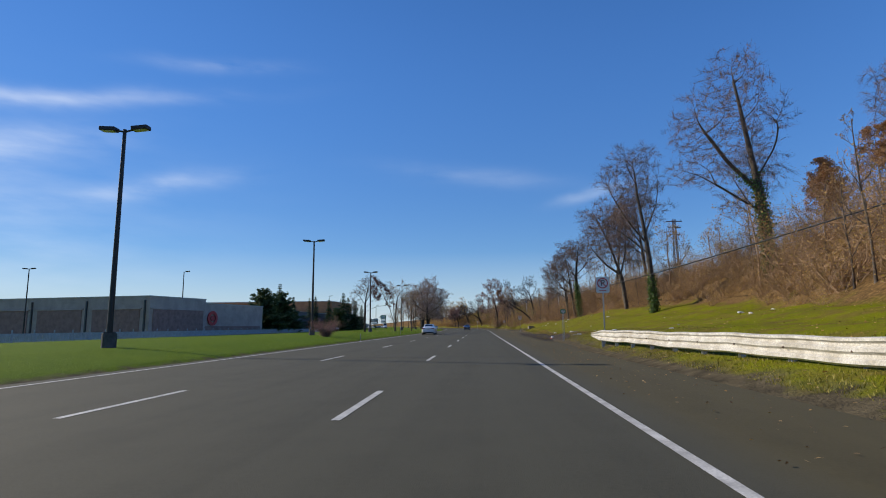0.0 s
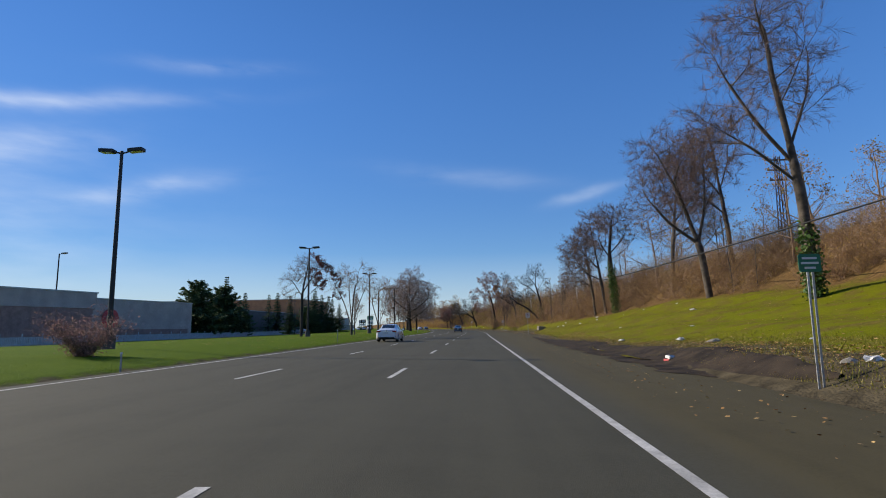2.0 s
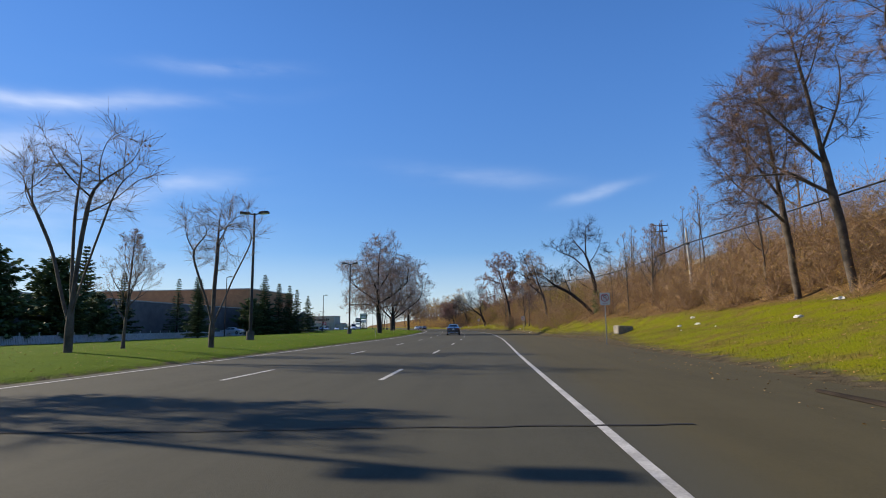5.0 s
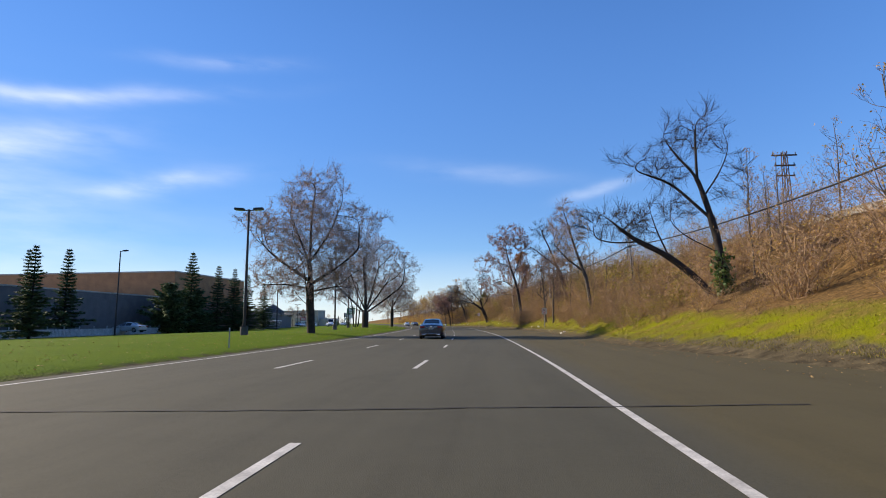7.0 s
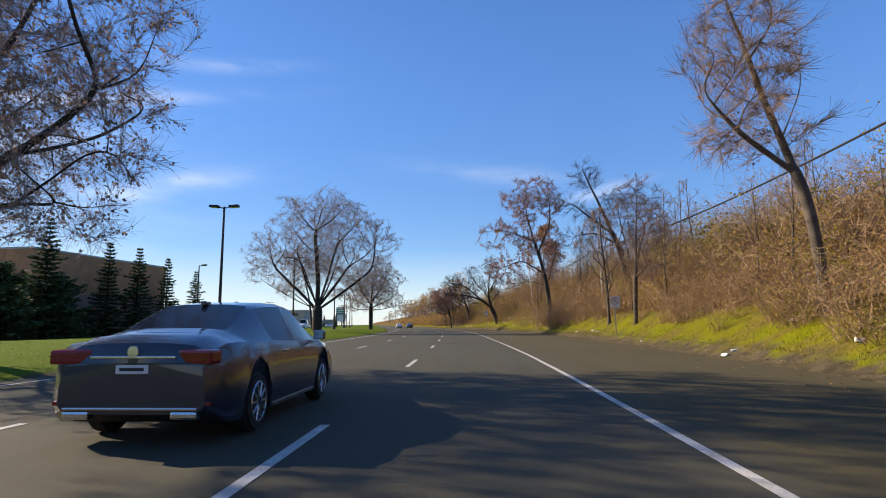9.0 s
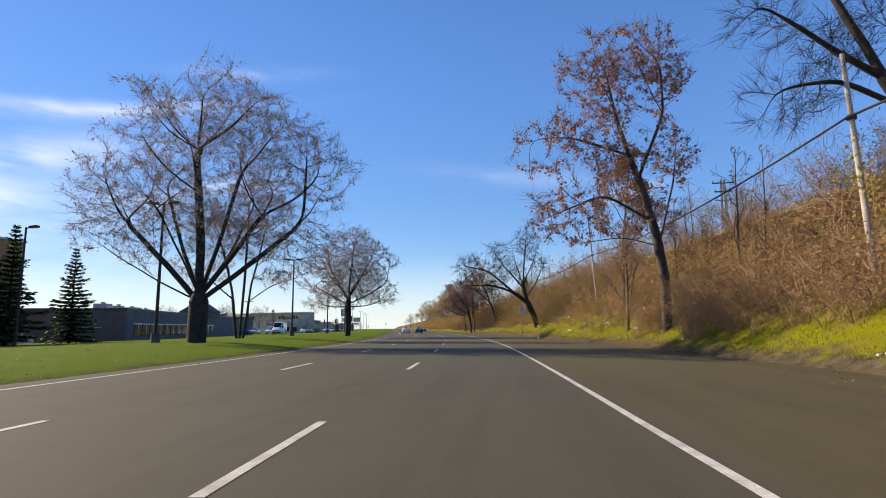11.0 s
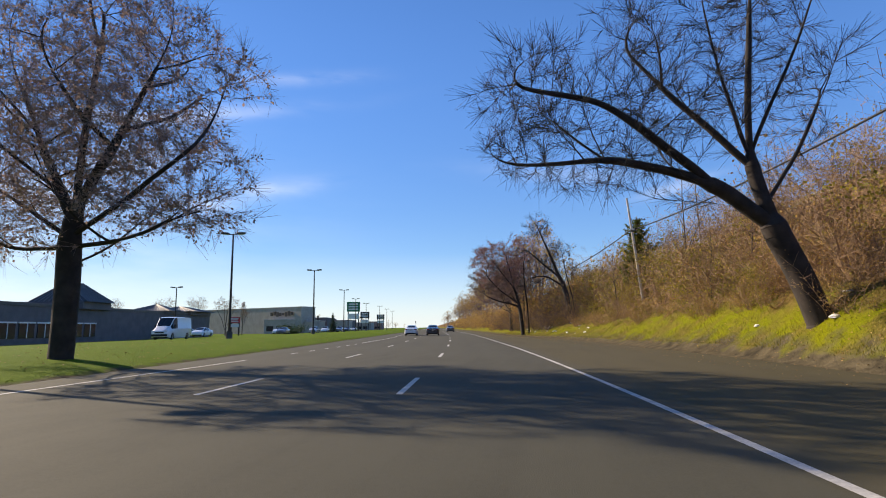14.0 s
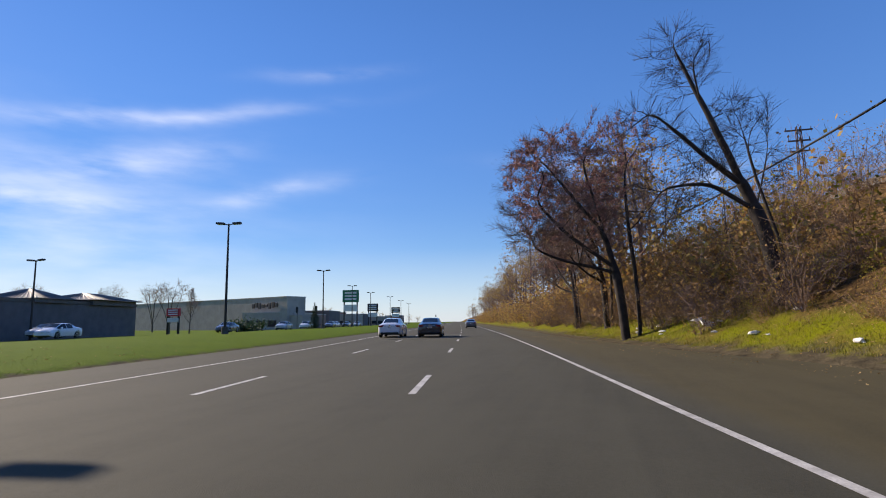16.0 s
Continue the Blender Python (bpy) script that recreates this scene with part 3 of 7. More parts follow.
def grow(seed, high, thick, fork=0.3, limbs=14, angle=50, reach=0.5, lift=0.25, lean=(0, 0), stems=1, wild=0.16, full=1.0, deep=4, wide=0.0, dome=0.0):
    """A tree: stems rise from the ground, limbs leave them from the fork upwards, and branch again and again."""
    rng = np.random.default_rng(seed)
    g = Grown()
    counts = [0, 9, 8, 7]
    bits = [10, 6, 4, 2, 1]

    def unit(v):
        return v / (np.linalg.norm(v) + 1e-9)

    def branch(p, w, length, r, level):
        n = bits[level]
        step = length / n
        path = [(p, r)]
        for k in range(n):
            pull = np.array([0, 0, lift if level else 0.12])
            w = unit(w + rng.normal(size=3) * wild * (1.0 if level else 0.45 if wild > 0.17 else 0.22) + pull * (0.5 if level < 3 else 0.2))
            p2 = p + w * step
            taper = 1 - (k + 1) / n
            r2 = max(r * (0.25 + 0.75 * taper) if level == 0 else r * (0.2 + 0.8 * taper), 0.008 if level < 4 else 0.006)
            g.limbs[level].append((*p, *p2, path[-1][1], r2))
            p = p2
            path.append((p, r2))
        if level >= deep:
            g.ends.append(p)
            return
        start = fork if level == 0 else 0.3
        many = limbs if level == 0 else counts[level]
        many = max(2, int(round(many * (full if level else 1.0))))
        for c in range(many):
            t = start + (1 - start) * ((c + rng.random() * 0.9) / many) ** (0.8 if level else 1.0)
            k = min(int(t * n), n - 1)
            f = t * n - k
            q = path[k][0] * (1 - f) + path[k + 1][0] * f
            ax = unit(path[k + 1][0] - path[k][0])
            rr = path[k][1] * (1 - f) + path[k + 1][1] * f
            turn = rng.random() * 2 * math.pi if level else c * 2.399 + rng.normal() * 0.4
            side = unit(np.cross(ax, [math.cos(turn), math.sin(turn), 0.3]))
            if level:
                side = unit(side * math.cos(turn) + np.cross(ax, side) * math.sin(turn))
            ang = radians(angle * (0.75 + 0.5 * rng.random()) * (1.15 - 0.45 * t))
            w2 = unit(ax * math.cos(ang) + side * math.sin(ang))
            if level == 0:
                f2 = (t - start) / (1 - start)
                size = high * reach * ((1 - dome) * (1.12 - 0.85 * f2) + dome * (0.62 + 0.5 * math.sin(math.pi * min(f2 * 1.15 + 0.1, 1)) - 0.3 * f2)) * (0.75 + 0.4 * rng.random())
            else:
                size = length * (0.56 - 0.2 * t) * (0.7 + 0.6 * rng.random())
            branch(q, w2, max(size, 0.15), min(rr * (0.62 if level == 0 else 0.6), thick * 0.6), level + 1)
        g.ends.append(p)

    for k in range(stems):
        a = rng.random() * 2 * math.pi
        out = 0.0 if stems == 1 else 0.16 + 0.12 * rng.random()
        w = unit(np.array([math.cos(a + k * 2 * math.pi / stems) * out + lean[0], math.sin(a + k * 2 * math.pi / stems) * out + lean[1], 1.0]))
        foot = np.array([math.cos(a + k * 6.28 / stems), math.sin(a + k * 6.28 / stems), 0]) * (0.0 if stems == 1 else thick * 1.3)
        branch(foot - w * 0.25, w, high * (1 - 0.15 * rng.random() * (stems > 1)), thick, 0)
    ends = np.array(g.ends)
    aside = np.hypot(ends[:, 0] - ends[:, 0].mean(), ends[:, 1] - ends[:, 1].mean())
    tall = high / np.percentile(ends[:, 2], 97)
    across = (wide / 2) / np.percentile(aside, 90) if wide else tall
    low = np.percentile(ends[:, 2], 1.5) * tall / high
    k = np.array([across, across, tall])
    mid = ends[:, :2].mean(0) * across
    most = (wide or 2 * across * np.percentile(aside, 96)) / 2

    def held(p):
        """Draws outlying ends in, so that the crown keeps a rounded outline."""
        centre = np.concatenate([mid * np.clip(p[:, 2:3] / high * 1.6, 0, 1), np.full((len(p), 1), (0.5 + 0.5 * low) * high)], 1)
        w = (p - centre) / [most, most, (0.5 - 0.5 * low) * high]
        r = np.linalg.norm(w, axis=1) + 1e-9
        r2 = np.where(r > 0.88, 0.88 + 0.24 * (1 - np.exp(-(r - 0.88) / 0.24)), r)
        fade = np.clip((p[:, 2] / high - low - 0.02) / 0.2, 0, 1)
        k2 = 1 + (r2 / r - 1) * fade
        return centre + (p - centre) * k2[:, None]

    for level, segs in g.limbs.items():
        if segs:
            a = np.array(segs)
            a[:, :3] = held(a[:, :3] * k)
            a[:, 3:6] = held(a[:, 3:6] * k)
            g.limbs[level] = a
    g.ends = list(held(ends * k))
    return g


def fill_crown(seed, thick, stems, blobs, points=1500, step=0.34, tip=0.0055, gaps=0.35, upward=0.1, wander=0.1, depth=0.85, ribs=12):
    """A tree whose branches grow until they fill its crown. stems: lines of (x, z) or (x, y, z) from the ground up, the first one the
    trunk, the others its main limbs. blobs: the crown's masses as x, z, half width, half height; depth gives their extent in y."""
    rng = np.random.default_rng(seed)
    nodes, parent = [], []

    def add_line(line, at):
        for a, b in zip(line, line[1:]):
            a, b = np.asarray(a, float), np.asarray(b, float)
            n = max(1, int(np.linalg.norm(b - a) / step))
            for k in range(1, n + 1):
                nodes.append(a + (b - a) * k / n + rng.normal(size=3) * 0.03 * (k < n))
                parent.append(at)
                at = len(nodes) - 1
        return at

    for k, line in enumerate(stems):
        line = [(p[0], 0.0, p[1]) if len(p) == 2 else p for p in line]
        if k == 0:
            nodes.append(np.asarray(line[0], float)), parent.append(-1)
            add_line(line, 0)
        else:
            side = rng.uniform(-0.5, 0.5)
            line = [(x, y + side * j * (len(stems[k][0]) == 2), z) for j, (x, y, z) in enumerate(line)]
            at = int(np.argmin(np.linalg.norm(np.array(nodes) - line[0], axis=1))) if line[0][2] > 0.05 else 0
            add_line([tuple(nodes[at])] + line[(1 if at else 0):], at)
    pts = []
    total = sum(b[2] * b[3] * b[2] for b in blobs)
    for cx, cz, rx, rz in blobs:
        n = int(2.3 * points * rx * rz * rx / total) + 20
        w = rng.normal(size=(n, 3))
        w /= np.linalg.norm(w, axis=1, keepdims=True)
        r = rng.random((n, 1)) ** 0.40
        edge = 1 + 0.16 * np.sin(w[:, :1] * 7 + cx * 3 + w[:, 2:] * 5) + 0.10 * np.sin(w[:, 1:2] * 11 + cz)
        pts.append(w * r * edge * [rx, max(rx, rz) * depth, rz] + [cx, 0, cz])
    pts = np.concatenate(pts)
    hole = np.array([noise.noise(Vector(p) * 0.55 + Vector((seed, 0, 0))) for p in pts])
    pts = pts[hole > np.quantile(hole, gaps * 0.6)]
    pts = pts[pts[:, 2] > 0.6]
    # secondary limbs that leave the stems below their goals and curve up towards them
    N = np.array(nodes)
    for goal in pts[rng.integers(0, len(pts), ribs)]:
        aside = np.hypot(N[:, 0] - goal[0], N[:, 1] - goal[1])
        drop = goal[2] - N[:, 2]
        cost = np.abs(drop - 0.8 * aside) + 0.7 * aside + 6.0 * (N[:, 2] < N[:, 2].max() * 0.15)
        at = int(cost.argmin())
        if aside[at] > 4.5 or drop[at] < 0.35 * aside[at]:
            continue
        a = N[at]
        low = a + (goal - a) * [0.5, 0.5, 0.36]
        add_line([tuple(a), tuple(low), tuple(a + (goal - a) * 0.9)], at)
    N = np.array(nodes)
    gap = np.linalg.norm(pts[:, None] - N[None], axis=2)
    near, dist = gap.argmin(1), gap.min(1)
    alive = np.ones(len(pts), bool)
    for _ in range(130):
        ids = np.where(alive)[0]
        if len(ids) < 3 or len(nodes) > 16000:
            break
        to = pts[ids] - np.array(nodes)[near[ids]]
        to /= np.linalg.norm(to, axis=1, keepdims=True) + 1e-9
        who, inv = np.unique(near[ids], return_inverse=True)
        pull = np.zeros((len(who), 3))
        np.add.at(pull, inv, to)
        pull /= np.linalg.norm(pull, axis=1, keepdims=True) + 1e-9
        pull += rng.normal(size=pull.shape) * wander + [0, 0, upward]
        pull /= np.linalg.norm(pull, axis=1, keepdims=True) + 1e-9
        fresh = np.array(nodes)[who] + pull * step
        first = len(nodes)
        nodes.extend(fresh), parent.extend(int(w) for w in who)
        gap = np.linalg.norm(pts[ids][:, None] - fresh[None], axis=2)
        best, bd = gap.argmin(1), gap.min(1)
        closer = bd < dist[ids]
        near[ids[closer]], dist[ids[closer]] = first + best[closer], bd[closer]
        stuck = (~closer) & (rng.random(len(ids)) < 0.25)
        alive[ids[(dist[ids] < step * 1.05) | stuck]] = False
    N, par = np.array(nodes), np.array(parent)
    n = len(N)
    kids = np.bincount(par[par >= 0], minlength=n)
    tips = max(int((kids == 0).sum()), 4)
    power = math.log(tips) / math.log(thick / tip)
    load = np.zeros(n)
    for k in range(n - 1, -1, -1):
        load[k] = max(load[k], tip ** power)
        if par[k] >= 0:
            load[par[k]] += load[k]
    rad = load ** (1 / power)
    g = Grown()
    own = np.where(par >= 0)[0]
    heir = np.full(n, -1)
    for k in own[np.argsort(rad[own])]:
        heir[par[k]] = k
    for _ in range(4):
        mid = (par >= 0) & (heir >= 0)
        N[mid] = 0.4 * N[mid] + 0.3 * N[par[mid]] + 0.3 * N[heir[mid]]
    onward = heir[par[own]] == own
    segs = np.concatenate([N[par[own]], N[own], np.where(onward, rad[par[own]], rad[own] * 1.15)[:, None], rad[own][:, None]], 1)
    size = rad[own]
    for level, (lo, hi) in enumerate(((thick * 0.42, 9), (thick * 0.13, thick * 0.42), (max(tip * 2.2, thick * 0.045), thick * 0.13), (0, max(tip * 2.2, thick * 0.045)))):
        g.limbs[level] = segs[(size >= lo) & (size < hi)]
    g.ends = list(N[own][size < max(tip * 2.2, thick * 0.05)])
    return g


def ribbons(segs, rng):
    """The finest twigs: one narrow quad each."""
    segs = np.asarray(segs, float)
    a, b = segs[:, :3], segs[:, 3:6]
    side = np.cross(b - a, rng.normal(size=a.shape))
    side /= np.linalg.norm(side, axis=1, keepdims=True) + 1e-9
    v = np.stack([a - side * segs[:, 6:7], a + side * segs[:, 6:7], b + side * segs[:, 7:8], b - side * segs[:, 7:8]], 1).reshape(-1, 3)
    return v, np.arange(len(v)).reshape(-1, 4)


def sprigs(g, many, long, rng):
    """A haze of the finest twigs along the outer branches."""
    s = np.concatenate([np.asarray(g.limbs[k]) for k in (3, 4) if len(g.limbs[k])])
    s = s[rng.integers(0, len(s), many)]
    f = rng.random((many, 1))
    a = s[:, :3] * (1 - f) + s[:, 3:6] * f
    w = s[:, 3:6] - s[:, :3]
    w /= np.linalg.norm(w, axis=1, keepdims=True) + 1e-9
    w = w + rng.normal(size=w.shape) * 0.5 + [0, 0, 0.18]
    w /= np.linalg.norm(w, axis=1, keepdims=True)
    b = a + w * long * (0.4 + 0.9 * rng.random((many, 1)))
    return np.concatenate([a, b, np.full((many, 1), 0.0055), np.full((many, 1), 0.0035)], 1)


def tree_mesh_pair(g, bark, twig, leaf, n_leaves, leaf_size, seed, ivy=0.0, thick=0.3, droop=0.3, bias=None, haze=0):
    """Meshes of the trunk with its limbs, and of the crown of twigs and leaves."""
    rng = np.random.default_rng(seed + 500)
    trunk = [(*tubes(g.limbs[0], 10), 0), (*tubes(g.limbs[1], 6), 0)] + ([(*tubes(g.limbs[2], 4), 0)] if len(g.limbs[2]) else [])
    flare = np.array(g.limbs[0][0])
    flare[6] *= 1.5
    trunk.append((*tubes([flare], 10), 0))
    if ivy:
        top = np.array([s for s in list(g.limbs[0]) + list(g.limbs[1][:40]) if s[2] < ivy])
        pick = top[rng.integers(0, len(top), int(620 * ivy))]
        f = rng.random((len(pick), 1))
        pts = pick[:, :3] * (1 - f) + pick[:, 3:6] * f
        out = rng.normal(size=(len(pts), 3))
        out /= np.linalg.norm(out, axis=1, keepdims=True)
        pts = pts + out * (pick[:, 6:7] + 0.42 * rng.random((len(pts), 1)) ** 2)
        trunk.append((*leaves(pts[pts[:, 2] < ivy * (0.55 + 0.45 * rng.random(len(pts)))], 0.2, rng, 0.8), 1))
    v, f, m = joined(trunk)
    trunk_me = quads_mesh("trunk", v, f, [bark, IVY], m, smooth=True)
    crown = [(*ribbons(g.limbs[3], rng), 0)] + ([(*ribbons(g.limbs[4], rng), 0)] if len(g.limbs[4]) else [])
    if haze:
        crown.append((*ribbons(sprigs(g, int(haze * 1.5), 0.7, rng), rng), 0))
    if n_leaves:
        ends = np.array(g.ends)
        if bias is not None:
            ends = ends[bias(ends)]
        p = ends[rng.integers(0, len(ends), n_leaves)] + rng.normal(size=(n_leaves, 3)) * 0.09
        crown.append((*leaves(p, leaf_size, rng, droop), 1))
    v, f, m = joined(crown)
    return trunk_me, quads_mesh("crown", v, f, [twig, leaf or LEAF_RUST], m)


def plant(name, label, pair, x, y, z=None, turn=0.0, size=1.0, group="", category="tree"):
    z = ground_z(x, y) if z is None else z
    t = thing(name, label, category, Matrix.LocRotScale((x, y, z - 0.05), Euler((0, 0, radians(turn))), (size, size, size)), group)
    part("trunk", pair[0], None, t)
    part("crown", pair[1], None, t)
    return t


def conifer(seed, high, wide, bare=0.06, dense=1.0, needle=None, ragged=0.25, spray=0.5, rise=-0.12, power=1.0):
    """A spruce or pine: a straight stem with whorls of boughs, each a flat feathered fan of needle sprays."""
    rng = np.random.default_rng(seed)
    stem, boughs, at, way, size = [], [], [], [], []
    stem.append((0, 0, -0.1, 0, 0, high, 0.016 * high + 0.012, 0.01))
    z = high * bare
    while z < high * 0.985:
        t = z / high
        reach = wide * (1 - t) ** power * (1 - ragged + 1.6 * ragged * rng.random()) + 0.08
        for c in range(7):
            a = c * 0.898 + z * 2.4 + rng.normal() * 0.25
            L = reach * (0.7 + 0.45 * rng.random())
            w = np.array([math.cos(a), math.sin(a), rise + 0.55 * t])
            p = np.array([0, 0, z])
            for j in range(4):
                q = p + w * L / 4 + np.array([0, 0, (0.025 * j - 0.045) * L])
                boughs.append((*p, *q, 0.03 * (1 - j / 5), 0.03 * (1 - (j + 1) / 5)))
                m = int(9.5 * dense * max(L, 0.5)) + 3
                f = rng.random((m, 1))
                turn = rng.uniform(-1.1, 1.1, m)
                at.append(p * (1 - f) + q * f + rng.normal(size=(m, 3)) * [0.04, 0.04, 0.05])
                way.append(np.stack([np.cos(a + turn), np.sin(a + turn), rng.normal(-0.12, 0.22, m)], -1))
                size.append(spray * (0.55 + 0.6 * rng.random(m)) * min(1.0, 0.45 + L * 0.3))
                p = q
        z += high * 0.032 + 0.05
    rng2 = np.random.default_rng(seed + 9)
    v, f = tubes(stem, 7)
    trunk = quads_mesh("trunk", v, f, BARK_DARK, smooth=True)
    at, way, size = np.concatenate(at), np.concatenate(way), np.concatenate(size)[:, None]
    side = np.cross(way, rng2.normal(size=way.shape) * 0.35 + [0, 0, 1])
    side /= np.linalg.norm(side, axis=1, keepdims=True)
    sv = np.stack([at, at + way * size * 0.45 + side * size * 0.27, at + way * size, at + way * size * 0.45 - side * size * 0.27], 1).reshape(-1, 3)
    v, f, m = joined([(*ribbons(boughs, rng2), 0), (sv, np.arange(len(sv)).reshape(-1, 4), 1)])
    return trunk, quads_mesh("crown", v, f, [BARK_DARK, needle or NEEDLE], m)


def shrub_arrays(seed, high, wide, stems, twigs, n_leaves, leaf_size):
    """A loose bush: arching stems, twigs and leaves, as arrays."""
    rng = np.random.default_rng(seed)
    segs, thin, ends = [], [], []
    for _ in range(stems):
        a = rng.random() * 6.283
        w = np.array([math.cos(a) * 0.5 * wide / high, math.sin(a) * 0.5 * wide / high, 1.0]) * (0.7 + 0.5 * rng.random())
        p = np.array([math.cos(a), math.sin(a), 0]) * 0.12 * wide * rng.random()
        L = high * (0.6 + 0.45 * rng.random())
        for j in range(4):
            q = p + (w + rng.normal(size=3) * 0.22) / np.linalg.norm(w) * L / 4
            w = w * np.array([1.15, 1.15, 0.93])
            segs.append((*p, *q, 0.012 * (1 - j / 5), 0.012 * (1 - (j + 1) / 5)))
            for _ in range(max(1, twigs // 4)):
                f = rng.random()
                b = p * (1 - f) + q * f
                t = rng.normal(size=3) * np.array([1, 1, 0.6]) + np.array([0, 0, 0.55])
                e = b + t / np.linalg.norm(t) * (0.25 + 0.75 * rng.random()) * high * 0.26
                thin.append((*b, *e, 0.0055, 0.0035))
                ends.append(e), ends.append((b + e) / 2)
            p = q
        ends.append(p)
    ends = np.array(ends)
    p = ends[rng.integers(0, len(ends), n_leaves)] + rng.normal(size=(n_leaves, 3)) * 0.13
    return joined([(*ribbons(segs, rng), 0), (*ribbons(thin, rng), 0), (*leaves(p, leaf_size, rng, 0.2), 1)])


def thicket(name, label, kinds, spots, mats, seed):
    """Many bushes of a few kinds, joined: spots are rows of x, y, z and size."""
    rng = np.random.default_rng(seed)
    vs, fs, ms, at = [], [], [], 0
    for x, y, z, size in spots:
        v, f, m = kinds[rng.integers(len(kinds))]
        a = rng.random() * 6.283
        c, s = math.cos(a), math.sin(a)
        k = np.array([size, size, size * (0.8 + 0.4 * rng.random())])
        w = (v * k) @ np.array([[c, s, 0], [-s, c, 0], [0, 0, 1]]) + (x, y, z - 0.08)
        vs.append(w), fs.append(f + at), ms.append(m)
        at += len(v)
    ob = new(name, quads_mesh(name, np.concatenate(vs), np.concatenate(fs), mats, np.concatenate(ms)))
    return tagged(ob, label, "brush", kind="stuff")


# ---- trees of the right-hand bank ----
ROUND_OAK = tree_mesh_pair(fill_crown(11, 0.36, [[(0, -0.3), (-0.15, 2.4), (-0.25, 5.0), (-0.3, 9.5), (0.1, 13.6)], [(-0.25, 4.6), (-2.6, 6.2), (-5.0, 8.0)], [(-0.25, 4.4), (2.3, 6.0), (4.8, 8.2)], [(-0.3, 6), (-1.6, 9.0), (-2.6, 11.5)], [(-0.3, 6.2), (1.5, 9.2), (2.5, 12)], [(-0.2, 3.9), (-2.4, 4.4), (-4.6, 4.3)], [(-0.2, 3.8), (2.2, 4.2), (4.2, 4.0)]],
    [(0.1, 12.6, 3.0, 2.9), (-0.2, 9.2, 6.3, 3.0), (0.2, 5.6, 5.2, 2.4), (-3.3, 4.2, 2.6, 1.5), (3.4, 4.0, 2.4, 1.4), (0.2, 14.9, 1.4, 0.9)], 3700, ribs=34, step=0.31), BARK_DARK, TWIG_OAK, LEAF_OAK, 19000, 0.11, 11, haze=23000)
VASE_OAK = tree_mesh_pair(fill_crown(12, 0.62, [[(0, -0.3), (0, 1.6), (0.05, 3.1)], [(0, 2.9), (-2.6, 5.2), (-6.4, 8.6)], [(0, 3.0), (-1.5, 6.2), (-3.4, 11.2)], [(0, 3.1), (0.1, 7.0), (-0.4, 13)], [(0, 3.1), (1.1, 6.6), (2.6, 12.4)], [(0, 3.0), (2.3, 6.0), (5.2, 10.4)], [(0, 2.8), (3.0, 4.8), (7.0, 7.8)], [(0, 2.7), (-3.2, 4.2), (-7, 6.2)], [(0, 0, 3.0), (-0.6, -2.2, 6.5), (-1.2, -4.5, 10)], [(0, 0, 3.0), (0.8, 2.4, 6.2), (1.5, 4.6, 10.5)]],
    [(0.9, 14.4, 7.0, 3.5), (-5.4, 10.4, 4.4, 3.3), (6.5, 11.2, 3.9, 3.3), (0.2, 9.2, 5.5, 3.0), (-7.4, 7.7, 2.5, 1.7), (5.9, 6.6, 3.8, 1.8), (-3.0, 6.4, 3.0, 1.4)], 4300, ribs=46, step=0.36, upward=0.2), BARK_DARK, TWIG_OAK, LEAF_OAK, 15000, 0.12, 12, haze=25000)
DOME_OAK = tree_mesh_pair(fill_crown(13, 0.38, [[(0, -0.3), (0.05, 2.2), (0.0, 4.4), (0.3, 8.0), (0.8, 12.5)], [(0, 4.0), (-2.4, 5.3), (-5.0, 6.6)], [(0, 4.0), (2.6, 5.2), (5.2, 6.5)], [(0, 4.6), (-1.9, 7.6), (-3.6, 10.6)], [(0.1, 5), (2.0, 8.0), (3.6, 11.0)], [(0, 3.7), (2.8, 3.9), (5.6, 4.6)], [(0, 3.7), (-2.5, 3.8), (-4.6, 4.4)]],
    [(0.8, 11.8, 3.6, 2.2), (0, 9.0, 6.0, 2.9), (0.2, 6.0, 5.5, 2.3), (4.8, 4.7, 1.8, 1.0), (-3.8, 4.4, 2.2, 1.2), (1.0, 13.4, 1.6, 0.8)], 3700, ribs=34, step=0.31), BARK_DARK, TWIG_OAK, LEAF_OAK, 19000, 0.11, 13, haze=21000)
TALL_IVY = tree_mesh_pair(fill_crown(14, 0.42, [[(0, -0.3), (-0.2, 4), (-0.7, 9), (-1.3, 13), (-2.0, 18)], [(-0.5, 7.5), (-3.0, 9.8), (-5.6, 13.6)], [(-0.6, 8.5), (1.0, 11.5), (1.4, 14.4)], [(-0.4, 5.5), (-3.2, 7.6), (-5.4, 9.2)]],
    [(-2.0, 17.2, 2.8, 3.6), (-5.2, 13.6, 2.8, 3.2), (1.2, 14.2, 1.9, 2.3), (-5.2, 9.6, 3.2, 2.0), (-1.6, 12.4, 2.6, 3.0), (1.2, 9.6, 1.6, 1.6)], 1700, ribs=20, gaps=0.5), BARK_GREY, TWIG, LEAF_PINK, 2600, 0.12, 14, ivy=9.6, haze=9000)
